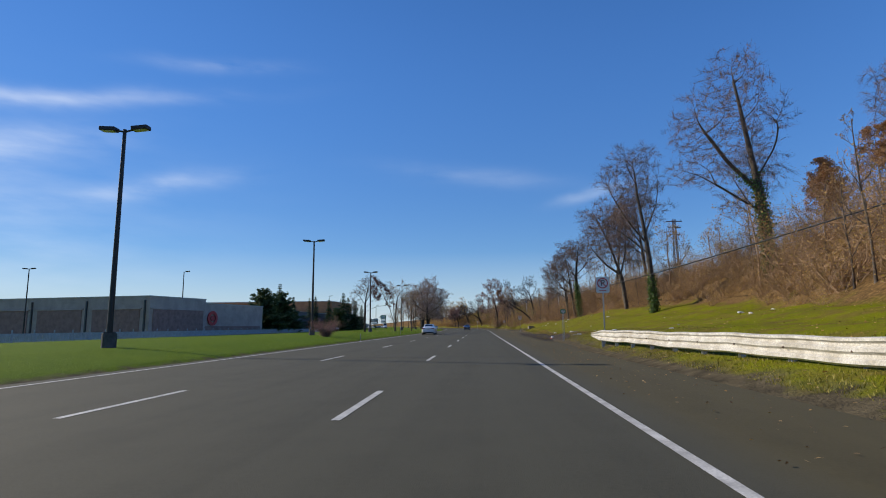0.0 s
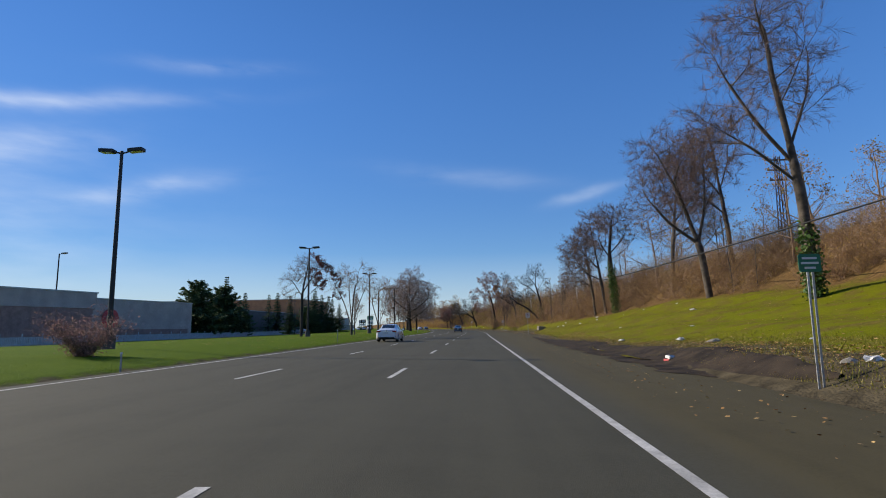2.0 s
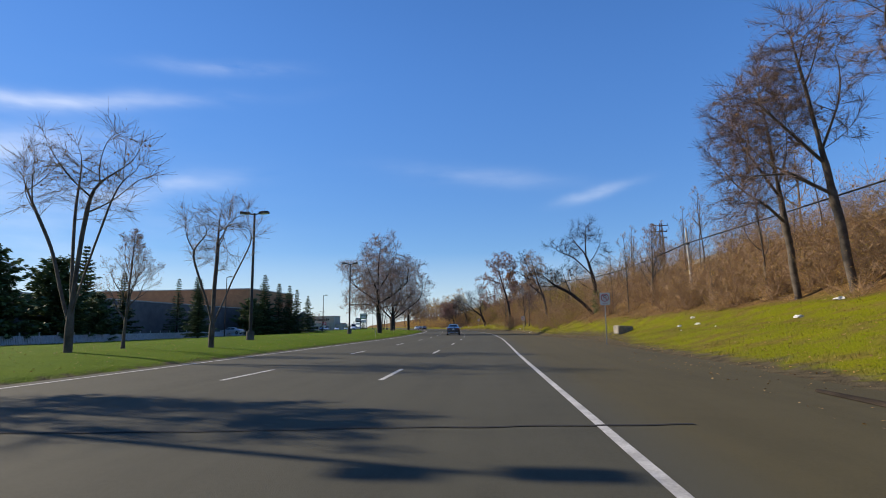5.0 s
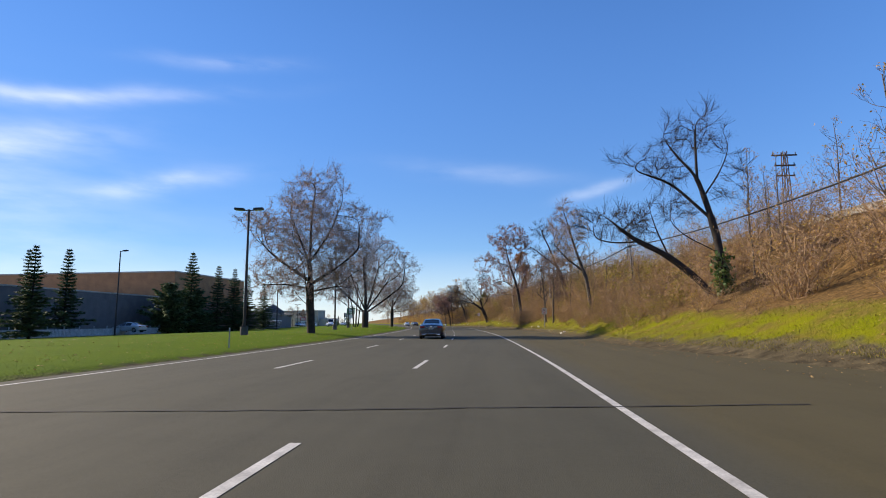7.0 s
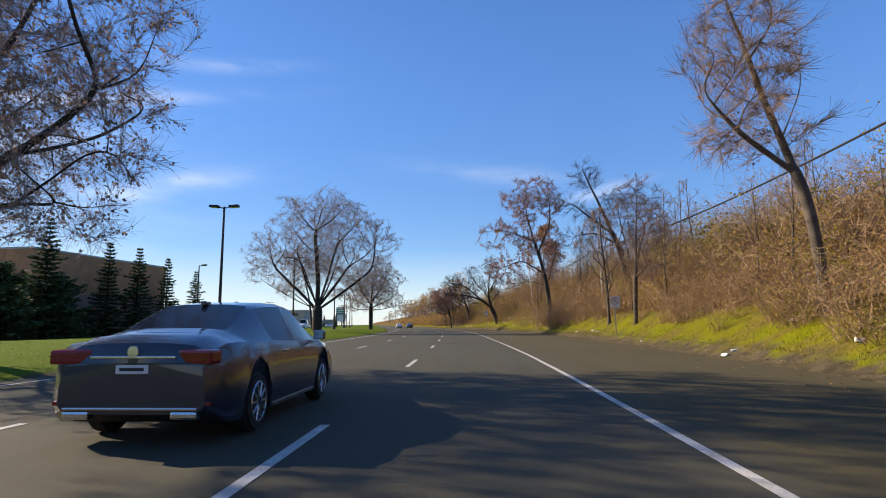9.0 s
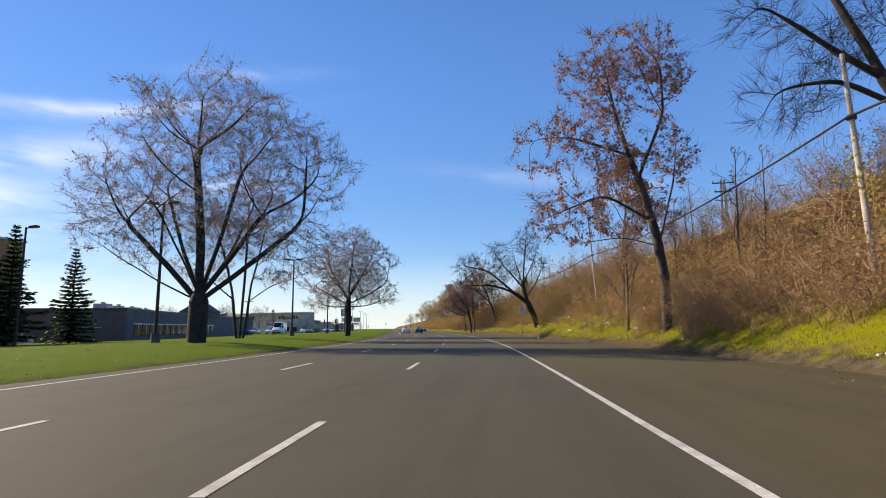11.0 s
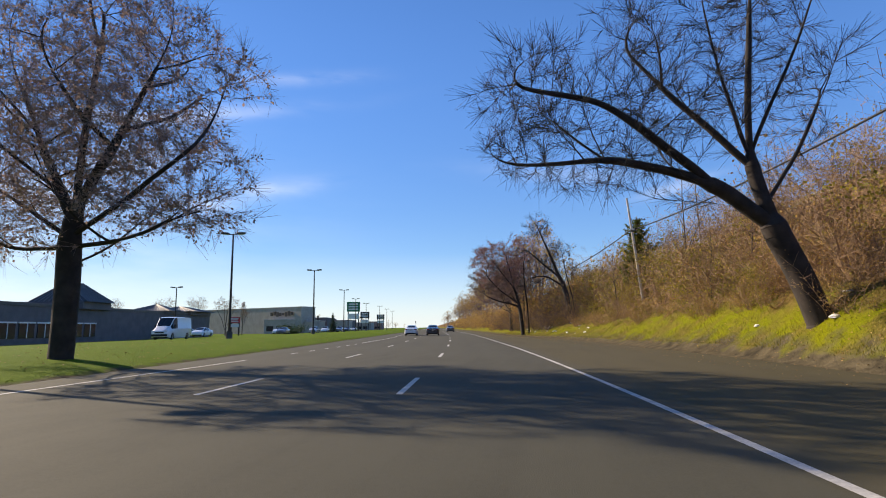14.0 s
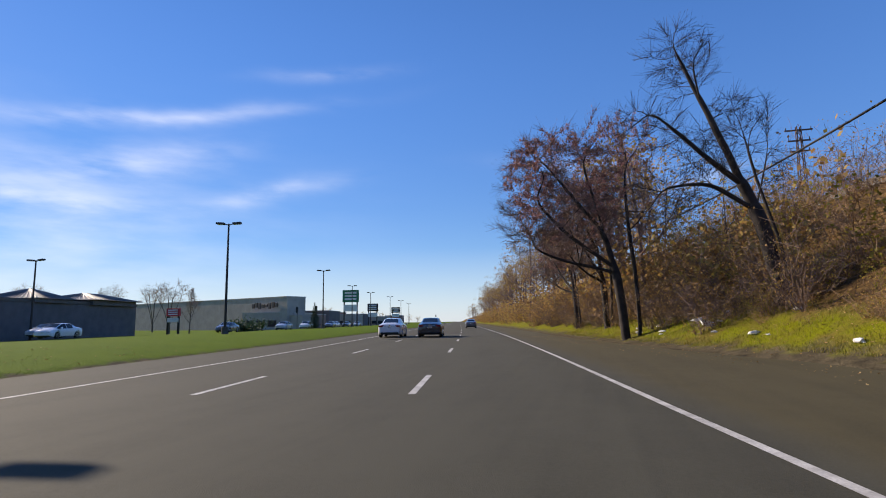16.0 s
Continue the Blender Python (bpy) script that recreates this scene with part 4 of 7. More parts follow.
TALL_BARE = tree_mesh_pair(fill_crown(15, 0.27, [[(0, -0.3), (-0.2, 4), (-0.5, 7.8), (-1.2, 12.5), (-1.5, 17.4)], [(-0.5, 7.4), (-2.6, 10.4), (-4.2, 13.4)], [(-0.6, 8.6), (0.9, 12), (1.4, 15)], [(-0.4, 6.6), (-2.6, 8.4), (-4.6, 9.6)]],
    [(-1.8, 14.4, 3.6, 4.2), (-4.2, 9.8, 2.6, 2.4), (0.9, 11.5, 1.6, 2.2)], 1500, ribs=16, gaps=0.5, upward=0.2), BARK_GREY, TWIG, LEAF_PINK, 400, 0.1, 15, ivy=4.6, haze=9000)
CROOKED = tree_mesh_pair(fill_crown(36, 0.21, [[(0, -0.4), (-0.1, 2.2), (-0.5, 4.4), (-1.1, 6.6), (-1.0, 9.6)], [(-0.6, 4.0), (-2.4, 6.2), (-4.9, 7.2)], [(-0.8, 5.4), (0.3, 7.0), (0.7, 8.2)], [(-0.9, 6.2), (-2.4, 8.0), (-3.0, 9.2)]],
    [(-1.1, 9.2, 1.7, 1.6), (-2.7, 7.1, 1.5, 1.4), (0.6, 6.6, 1.1, 1.7), (-4.4, 7.3, 1.5, 0.8), (-2.6, 4.6, 1.4, 0.8)], 640, ribs=8, step=0.3, gaps=0.6, wander=0.2), BARK_DARK, BARK_DARK, None, 0, 0, 36, haze=2600, ivy=2.5)
BROAD_BARE = tree_mesh_pair(fill_crown(16, 0.29, [[(0, -0.3), (-0.3, 2.6), (-0.7, 5.0), (-1.6, 8.0), (-2.7, 12)], [(-0.7, 4.8), (-2.8, 6.4), (-4.8, 9.0)], [(-0.6, 4.6), (0.2, 8.0), (0.4, 13.0)], [(-0.5, 4.2), (0.9, 5.6), (1.6, 7.0)], [(-0.9, 5.8), (-2.2, 9.5), (-3.8, 13)]],
    [(-2.8, 11.0, 3.9, 4.3), (0.1, 13.0, 1.9, 2.6), (-4.4, 6.9, 2.3, 1.8), (0.8, 6.8, 1.4, 1.4), (-0.6, 9.2, 2.2, 2.2)], 2500, ribs=24, step=0.3, upward=0.22), BARK_GREY, TWIG, LEAF_PINK, 700, 0.12, 16, haze=12000)
SLIM_BARE = tree_mesh_pair(fill_crown(17, 0.2, [[(0, -0.3), (-0.4, 3.6), (-0.9, 7.2), (-1.4, 10.5), (-1.8, 13)], [(-0.7, 6), (-2.6, 8.2), (-4.0, 9.6)], [(-0.9, 7), (0.3, 9.4), (0.5, 11.5)], [(-0.6, 4.6), (-2.6, 5.6), (-4.4, 5.4)]],
    [(-1.5, 11.0, 2.3, 3.2), (-3.7, 8.8, 2.2, 2.5), (-4.0, 5.4, 2.0, 1.6), (0.2, 9.0, 1.3, 1.8)], 1250, ribs=18, gaps=0.45, upward=0.2), BARK_GREY, TWIG, LEAF_RUST, 700, 0.11, 17, haze=9000)
IVY_BARE = tree_mesh_pair(fill_crown(18, 0.25, [[(0, -0.3), (-0.3, 3.5), (-0.6, 7.0), (-0.4, 9.0), (0.1, 13)], [(-0.6, 6.8), (-1.8, 8.8), (-2.2, 11)], [(-0.5, 7.4), (1.2, 9.2), (2.4, 11.4)], [(-0.6, 6.4), (1.0, 7.6), (2.2, 8.8)]],
    [(0.1, 11.6, 2.6, 2.2), (1.7, 9.4, 1.4, 1.2), (-1.5, 9.4, 1.6, 1.7)], 950, gaps=0.5, upward=0.2), BARK_DARK, TWIG, None, 0, 0, 18, ivy=7.0, haze=5500)
LEANER = tree_mesh_pair(fill_crown(19, 0.19, [[(0, -0.4), (-1.3, 1.2), (-2.7, 2.4), (-4.6, 3.4), (-6.3, 4.9)], [(-2.6, 2.3), (-3.3, 3.8), (-3.6, 5.2)], [(-4.4, 3.3), (-5.6, 3.2), (-7.0, 3.6)]],
    [(-5.3, 4.4, 1.6, 1.2), (-3.6, 4.4, 1.2, 1.2), (-6.9, 4.4, 1.0, 1.0)], 420, ribs=6, step=0.28, gaps=0.6, wander=0.18), BARK_DARK, BARK_DARK, None, 0, 0, 19, haze=1600)
FADED = tree_mesh_pair(fill_crown(20, 0.25, [[(0, -0.3), (0.05, 2.4), (-0.2, 4.8), (-0.9, 7.8), (-2.0, 11.5), (-2.6, 15)], [(-0.4, 5.8), (-2.8, 7.4), (-5.4, 6.4)], [(-0.1, 4.6), (0.9, 8.0), (1.4, 11.5)], [(-1.4, 9.6), (-4.4, 10.8), (-7.0, 11.0)], [(-1.0, 8.2), (0.4, 11.6), (0.2, 15)], [(-0.2, 4.6), (-2.2, 5.0), (-4.6, 4.6)]],
    [(-1.9, 14.2, 3.2, 2.7), (-5.0, 10.2, 2.7, 1.7), (-4.8, 6.4, 2.3, 1.9), (0.6, 9.4, 1.4, 1.9), (-2.4, 9.4, 2.1, 2.0), (0.4, 13.6, 1.8, 1.8), (0.2, 5.8, 1.3, 1.2)], 1500, ribs=22, gaps=0.6, wander=0.14), BARK, TWIG, LEAF_PINK, 9500, 0.15, 20, haze=7000)
DARK_LEAN = tree_mesh_pair(fill_crown(21, 0.37, [[(0, -0.5), (-0.5, 1.2), (-1.2, 2.7), (-1.7, 4.8), (-1.5, 7.3), (-1.1, 11.0)], [(-1.2, 2.8), (-3.8, 4.8), (-6.0, 6.6), (-9.4, 7.2)], [(-1.2, 2.6), (-2.2, 3.3), (-5.0, 3.5)], [(-1.3, 3.4), (-0.2, 5.0), (0.8, 7.2)], [(-1.6, 4.6), (-3.6, 6.8), (-5.4, 9.2)], [(-2.8, 4.1), (-5.6, 4.9), (-8.6, 4.8)], [(-1.6, 4.8), (-2.6, 7.6), (-3.2, 10)], [(-1.6, 4.9), (-0.4, 7.8), (0.4, 10.2)]],
    [(-1.1, 9.6, 1.6, 2.2), (-3.9, 6.4, 2.4, 1.8), (-7.6, 7.0, 2.4, 1.4), (-8.0, 5.2, 1.8, 1.1), (0.2, 7.0, 1.1, 2.0), (-4.6, 8.6, 1.8, 1.5), (-5.6, 4.6, 2.0, 0.9)], 1500, ribs=22, step=0.3, gaps=0.35, upward=0.14, depth=1.1), BARK_DARK, BARK_DARK, None, 0, 0, 21, haze=9000)
DARK_LEAN_B = tree_mesh_pair(fill_crown(22, 0.3, [[(0, -0.5), (-0.9, 3.4), (-1.7, 5.5), (-2.8, 8.3), (-3.9, 10.8)], [(-1.4, 4.6), (-3.0, 5.9), (-5.0, 7.6)], [(-1.1, 3.8), (-2.8, 4.8), (-5.2, 4.5)], [(-0.9, 3.6), (-0.2, 6.0), (0.1, 7.8)], [(0.3, -0.3), (0.0, 2.6), (-0.6, 5.4), (-0.9, 8.0)]],
    [(-3.7, 9.8, 1.5, 1.5), (-1.5, 7.3, 1.2, 1.4), (-4.8, 7.2, 1.5, 1.2), (-0.3, 5.4, 1.1, 1.2), (-4.4, 4.3, 1.7, 1.1), (-2.6, 6.0, 1.4, 1.2)], 900, ribs=10, step=0.28, gaps=0.6, wander=0.2), BARK_DARK, BARK_DARK, None, 0, 0, 22, haze=3200)
RED_TOP = tree_mesh_pair(fill_crown(23, 0.26, [[(0, -0.3), (-0.3, 3.0), (-1.0, 6.0), (-1.8, 9.0), (-2.2, 11)], [(0.7, -0.3), (0.5, 3.6), (0.2, 6.6), (0.2, 10)], [(-0.5, 3.8), (-2.8, 5.4), (-4.8, 7.6)], [(-0.4, 3.2), (-2.6, 3.9), (-4.8, 4.8)], [(-0.8, 5.2), (-2.6, 7.6), (-4.0, 9.6)]],
    [(-0.2, 9.6, 2.0, 2.1), (-3.4, 8.6, 2.8, 2.2), (-2.6, 5.8, 3.2, 1.8), (-5.0, 6.2, 1.6, 1.6), (0.4, 6.6, 1.6, 1.8)], 1700, ribs=20, gaps=0.35), BARK_DARK, TWIG, LEAF_RED, 7500, 0.115, 23, bias=lambda e: e[:, 2] > 7.2 + 1.6 * np.sin(e[:, 0] * 1.7), haze=11000)
STEMMY = tree_mesh_pair(fill_crown(24, 0.15, [[(0, -0.3), (0.0, 1.6), (0.2, 4.6), (0.9, 8.2)], [(0, 1.0), (-0.8, 3.6), (-2.2, 6.4)], [(0, 1.2), (0.9, 3.6), (2.2, 6.6)], [(0, 1.5), (-0.4, 5.0), (-0.6, 8.0)]],
    [(0.1, 6.6, 2.5, 2.0), (1.1, 8.0, 1.4, 0.9), (-1.6, 7.0, 1.1, 1.1), (-2.2, 5.2, 0.9, 0.8)], 520, ribs=8, step=0.3, gaps=0.5, upward=0.3), BARK_GREY, TWIG_PALE, LEAF_RUST, 60, 0.1, 24, haze=1500)
STEMMY_B = tree_mesh_pair(fill_crown(25, 0.14, [[(0, -0.3), (0.0, 1.4), (0.1, 4.4), (0.2, 7.4)], [(0, 1.1), (-0.7, 3.4), (-1.6, 5.8)], [(0, 1.2), (0.8, 3.4), (1.9, 6.2)]],
    [(0.2, 5.9, 2.1, 1.9), (1.4, 6.8, 0.9, 0.8), (-1.2, 6.6, 0.9, 0.9)], 480, ribs=8, step=0.3, gaps=0.5, upward=0.3), BARK_GREY, TWIG_PALE, None, 0, 0, 25, haze=1400)
RED_LEAF = tree_mesh_pair(fill_crown(26, 0.16, [[(0, -0.3), (0.0, 2.4), (0.0, 4.8), (0.7, 8.4)], [(0, 4.0), (1.6, 5.4), (3.2, 6.4)], [(0, 4.4), (-1.0, 5.8), (-1.9, 6.6)], [(0, 3.4), (2.2, 4.2), (4.4, 4.4)], [(0, 4.8), (1.4, 7.0), (2.0, 8.2)]],
    [(0.7, 7.3, 2.1, 1.9), (2.9, 6.2, 1.5, 1.5), (-1.3, 6.3, 1.3, 1.3), (4.3, 4.6, 0.9, 0.6), (-1.7, 4.5, 0.9, 0.8)], 750, step=0.28, gaps=0.6), BARK_DARK, TWIG, LEAF_MAROON, 2600, 0.15, 26, bias=lambda e: (e[:, 0] > 1.2) & (np.sin(e[:, 0] * 3 + e[:, 2] * 2.4) > -0.3), haze=2500)
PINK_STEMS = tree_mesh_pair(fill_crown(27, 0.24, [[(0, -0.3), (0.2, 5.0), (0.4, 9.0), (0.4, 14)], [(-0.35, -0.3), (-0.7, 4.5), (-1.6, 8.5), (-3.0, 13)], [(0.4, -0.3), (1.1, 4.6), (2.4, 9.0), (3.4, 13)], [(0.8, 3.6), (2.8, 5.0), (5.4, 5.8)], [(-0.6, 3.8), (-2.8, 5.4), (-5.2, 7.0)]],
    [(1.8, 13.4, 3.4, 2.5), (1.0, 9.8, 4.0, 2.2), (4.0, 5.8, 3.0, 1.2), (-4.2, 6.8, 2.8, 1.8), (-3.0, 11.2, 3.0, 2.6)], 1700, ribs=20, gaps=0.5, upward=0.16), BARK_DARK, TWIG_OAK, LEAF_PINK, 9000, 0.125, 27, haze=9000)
WISPY = tree_mesh_pair(grow(28, 10.0, 0.14, fork=0.25, limbs=15, angle=48, reach=0.36, lift=0.3, full=0.9, wide=4.6), BARK_GREY, TWIG_PALE, LEAF_PINK, 400, 0.11, 28)
LEAN_WISPY = tree_mesh_pair(fill_crown(48, 0.17, [[(0, -0.3), (-0.3, 3.2), (-1.5, 7.2), (-2.5, 10.8)], [(-0.6, 4.4), (-2.4, 5.8), (-3.6, 7.4)], [(-1.0, 5.6), (0.0, 7.4), (0.2, 8.6)]],
    [(-2.0, 8.3, 1.8, 2.3), (-2.4, 10.4, 0.9, 1.0), (-1.8, 5.8, 2.0, 1.0)], 650, step=0.28, gaps=0.4, upward=0.2), BARK_GREY, TWIG_PALE, LEAF_PINK, 300, 0.11, 48, haze=4500)
RUST = tree_mesh_pair(grow(30, 13.5, 0.13, fork=0.3, limbs=16, angle=50, reach=0.34, lift=0.1, wide=5.5, dome=0.5), BARK_GREY, TWIG_PALE, LEAF_RUST, 5200, 0.2, 30)
SAPLING = tree_mesh_pair(grow(29, 10.0, 0.09, fork=0.25, limbs=11, angle=44, reach=0.3, lift=0.3, full=0.55, wide=3.6, deep=3), BARK_GREY, TWIG_PALE, LEAF_BRUSH, 160, 0.12, 29)

plant("bare_tree", "tall bare tree with ivy up its trunk on the bank", TALL_IVY, 25.3, 50.2)
plant("bare_tree", "tall slender bare tree with ivy at its foot", TALL_BARE, 18.7, 61.9)
plant("bare_tree", "bare grey tree with a broad fan of branches", BROAD_BARE, 20.3, 79.7)
plant("bare_tree", "tall thin bare tree at the wood's edge", SLIM_BARE, 24.8, 84.8, turn=20, size=1.1)
plant("bare_tree", "bare tree with thick ivy round its trunk", IVY_BARE, 17.6, 100.9)
plant("bare_tree", "slim bare tree with a few brown leaves", SLIM_BARE, 17.7, 107.0)
plant("bare_tree", "slim bare tree with a few brown leaves", SLIM_BARE, 17.0, 110.5, turn=25, size=0.88)
plant("bare_tree", "wispy young bare tree among brush", WISPY, 15.6, 131.5, turn=40, size=0.75)
plant("bare_tree", "dark bare tree with a crooked upright trunk", CROOKED, 13.8, 147.2, turn=0, size=1.07)
plant("leaning_tree", "dark bare trunk leaning far over the verge", LEANER, 13.4, 147.0, turn=0)
plant("bare_tree", "pale wispy bare tree rising from brush", LEAN_WISPY, 10.1, 168.0)
plant("bare_tree", "small dark bare tree among brush", SLIM_BARE, 8.6, 186.0, turn=100, size=0.65)
plant("bare_tree", "small dark bare tree among brush", WISPY, 8.4, 193.0, turn=200, size=0.9)
plant("leaning_tree", "wide dark bare tree leaning from the bank", DARK_LEAN_B, 13.6, 207.2, turn=-8, size=1.15)
plant("faded_tree", "tall tree with faded rust and pink leaves", FADED, 6.5, 219.1, turn=0, size=1.1)
plant("rust_tree", "slender tree with hanging rust-orange leaves", RUST, 6.9, 234.0, turn=0)
plant("bare_tree", "thin pale bare tree among brush", WISPY, 5.6, 225.8, turn=70, size=0.8)
plant("leaning_tree", "big dark bare tree leaning out over the road", DARK_LEAN, 0.65, 260.0, turn=8, size=1.1)
plant("leaning_tree", "dark bare tree with two leaning stems", DARK_LEAN_B, -6.2, 301.0, turn=12)
plant("red_tree", "tree with a crown of dark red leaves", RED_TOP, -11.9, 306.5, turn=10)
plant("red_tree", "tree with a crown of dark red leaves", RED_TOP, -12.6, 314.0, turn=60, size=0.85)
plant("red_tree", "tree with thin dark red leaves at the roadside", RED_TOP, -14.6, 321.5, turn=300, size=0.8)
plant("bare_tree", "slim bare tree high on the bank", SLIM_BARE, 22.8, 96.0, turn=200, size=1.15)
plant("bare_tree", "tall bare tree on the wooded bank", TALL_BARE, 33.0, 66.0, turn=0, size=0.8)
plant("bare_tree", "tall bare tree on the wooded bank", BROAD_BARE, 31.0, 40.0, turn=60, size=0.8)
plant("bare_tree", "tall bare tree on the wooded bank", BROAD_BARE, 29.0, 30.0, turn=200, size=0.7)

for x, y, size, turn in [(24.5, 41.0, 0.45, 0), (27.0, 38.5, 0.5, 80), (28.5, 46.5, 0.52, 150), (25.8, 35.0, 0.42, 220), (31.0, 51.0, 0.55, 300)]:
    plant("rust_tree", "slender rust-leaved tree on the wooded bank", RUST, x, y, turn=turn, size=size, group="rust-leaved trees on the bank")

# the wood along the bank further on and behind, too many to count
rng = np.random.default_rng(77)
far_kinds = []
for k in range(4):
    g = grow(40 + k, 11.0, 0.17, fork=0.25, limbs=11, angle=52, reach=0.4, lift=0.28, deep=3, wide=8, full=0.65)
    pr = np.random.default_rng(60 + k)
    ends = np.array(g.ends)
    pts = ends[pr.integers(0, len(ends), 500)] + pr.normal(size=(500, 3)) * 0.25
    far_kinds.append(joined([(*tubes(g.limbs[0], 6), 0), (*tubes(g.limbs[1], 4), 0), (*ribbons(g.limbs[2], pr), 0), (*ribbons(g.limbs[3], pr), 0), (*leaves(pts, 0.2, pr), 1)]))


def scatter(s_range, d_low, d_high, many, low, high, seed):
    """Places by chance between two lines along the road: x, y, z, size."""
    r = np.random.default_rng(seed)
    s = r.uniform(*s_range, many)
    lo, hi = (np.interp(s, *zip(*t)) for t in (d_low, d_high))
    d = lo + (hi - lo) * r.random(many)
    x, y = on_plan(s, d)
    return np.stack([x, y, height(s, d), r.uniform(low, high, many)], -1)


def offset(table, by):
    return [(s, d + by) for s, d in table]


thicket("far_wood", "brown bare wood receding along the bank", far_kinds, scatter((314, 520), offset(TOE, -0.5), offset(TOE, 7), 64, 0.8, 1.25, 5), [TWIG, LEAF_BRUSH], 5)
FAR_BRUSH = [shrub_arrays(110 + k, 2.7, 3.4, 12, 8, 260, 0.16) for k in range(3)]
thicket("far_wood", "brown bare wood far along the bank", far_kinds, scatter((520, 900), offset(TOE, 0), offset(TOE, 14), 22, 0.9, 1.3, 6), [TWIG, LEAF_BRUSH], 6)
thicket("crest_wood", "thin bare trees along the bank's crest", far_kinds, scatter((-10, 125), offset(CREST, -4), offset(CREST, 10), 24, 0.55, 0.85, 7), [TWIG_PALE, LEAF_BRUSH], 7)

BRUSH_KINDS = [shrub_arrays(70 + k, 2.7, 2.8, 15, 20, 360, 0.055) for k in range(6)]
LOW_KINDS = [shrub_arrays(80 + k, 1.3, 1.8, 12, 12, 260, 0.055) for k in range(4)]
OLIVE_KINDS = [shrub_arrays(90 + k, 2.8, 2.4, 14, 8, 520, 0.11) for k in range(3)]
thicket("brush", "tall tangled brown brush covering the slope", BRUSH_KINDS, scatter((4, 64), offset(TOE, 0.6), offset(CREST, 1.0), 150, 0.9, 2.0, 8), [TWIG_PALE, LEAF_BRUSH], 8)
thicket("brush", "low brown brush among leaves on the slope", BRUSH_KINDS, scatter((64, 128), offset(TOE, 0.6), offset(CREST, 1.0), 320, 0.6, 1.45, 21), [TWIG_PALE, LEAF_BRUSH], 21)
thicket("brush", "tangled bare brown brush covering the slope", BRUSH_KINDS, scatter((118, 235), offset(TOE, 0.6), CREST, 300, 0.8, 1.75, 9), [TWIG_PALE, LEAF_BRUSH], 9)
thicket("brush", "tangled brown brush covering the slope", BRUSH_KINDS, scatter((235, 330), offset(TOE, 0.8), CREST, 215, 0.8, 1.9, 10), [TWIG_PALE, LEAF_BRUSH], 10)
thicket("olive_brush", "yellow-green bushes along the foot of the slope", OLIVE_KINDS, scatter((150, 330), offset(TOE, 0.8), offset(TOE, 8), 95, 0.7, 1.5, 12), [TWIG_PALE, LEAF_OLIVE], 12)
thicket("low_brush", "low weedy growth at the foot of the slope", LOW_KINDS, scatter((20, 320), offset(TOE, -0.8), offset(TOE, 2), 200, 0.5, 1.0, 13), [TWIG_PALE, LEAF_BRUSH], 13)

thicket("far_brush", "dense brown undergrowth receding along the bank", FAR_BRUSH, scatter((330, 560), offset(TOE, -1.8), offset(TOE, 4), 170, 0.9, 1.9, 23), [TWIG, LEAF_BRUSH], 23)

thicket("far_brush", "tall brown undergrowth behind the red-leaved trees", FAR_BRUSH, scatter((302, 340), offset(TOE, -0.5), offset(TOE, 6), 46, 1.3, 2.2, 26), [TWIG, LEAF_BRUSH], 26)

# pale saplings that stand up out of the brush
rng = np.random.default_rng(21)
for s in np.concatenate([rng.uniform(5, 120, 14), rng.uniform(120, 190, 26), rng.uniform(190, 325, 28)]):
    d = float(along(TOE, s) + 0.8 + rng.random() ** 1.5 * (along(CREST, s) - along(TOE, s) - 1))
    x, y = (float(v) for v in on_plan(s, d))
    plant("sapling", "thin pale bare sapling in the brush", SAPLING, x, y, turn=rng.uniform(0, 360), size=rng.uniform(0.4, 0.85), group="saplings in the brush")

# ---- trees of the left-hand lawn ----
plant("dark_red_tree", "small tree with remnants of dark red leaves", RED_LEAF, -19.0, 91.5, turn=0)
plant("bare_tree", "small multi-stemmed bare tree on the lawn", STEMMY, -15.3, 100.0, turn=0, size=1.05)
plant("bare_tree", "small multi-stemmed bare tree on the lawn", STEMMY_B, -13.2, 107.0, turn=50)
plant("bare_tree", "thin young bare tree on the lawn", WISPY, -15.8, 104.0, turn=90, size=0.55)
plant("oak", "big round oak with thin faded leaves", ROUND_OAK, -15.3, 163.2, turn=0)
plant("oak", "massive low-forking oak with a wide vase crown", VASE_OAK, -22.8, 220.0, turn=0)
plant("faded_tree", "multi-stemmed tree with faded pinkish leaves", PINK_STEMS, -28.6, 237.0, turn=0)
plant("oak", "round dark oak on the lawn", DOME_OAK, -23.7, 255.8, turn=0)

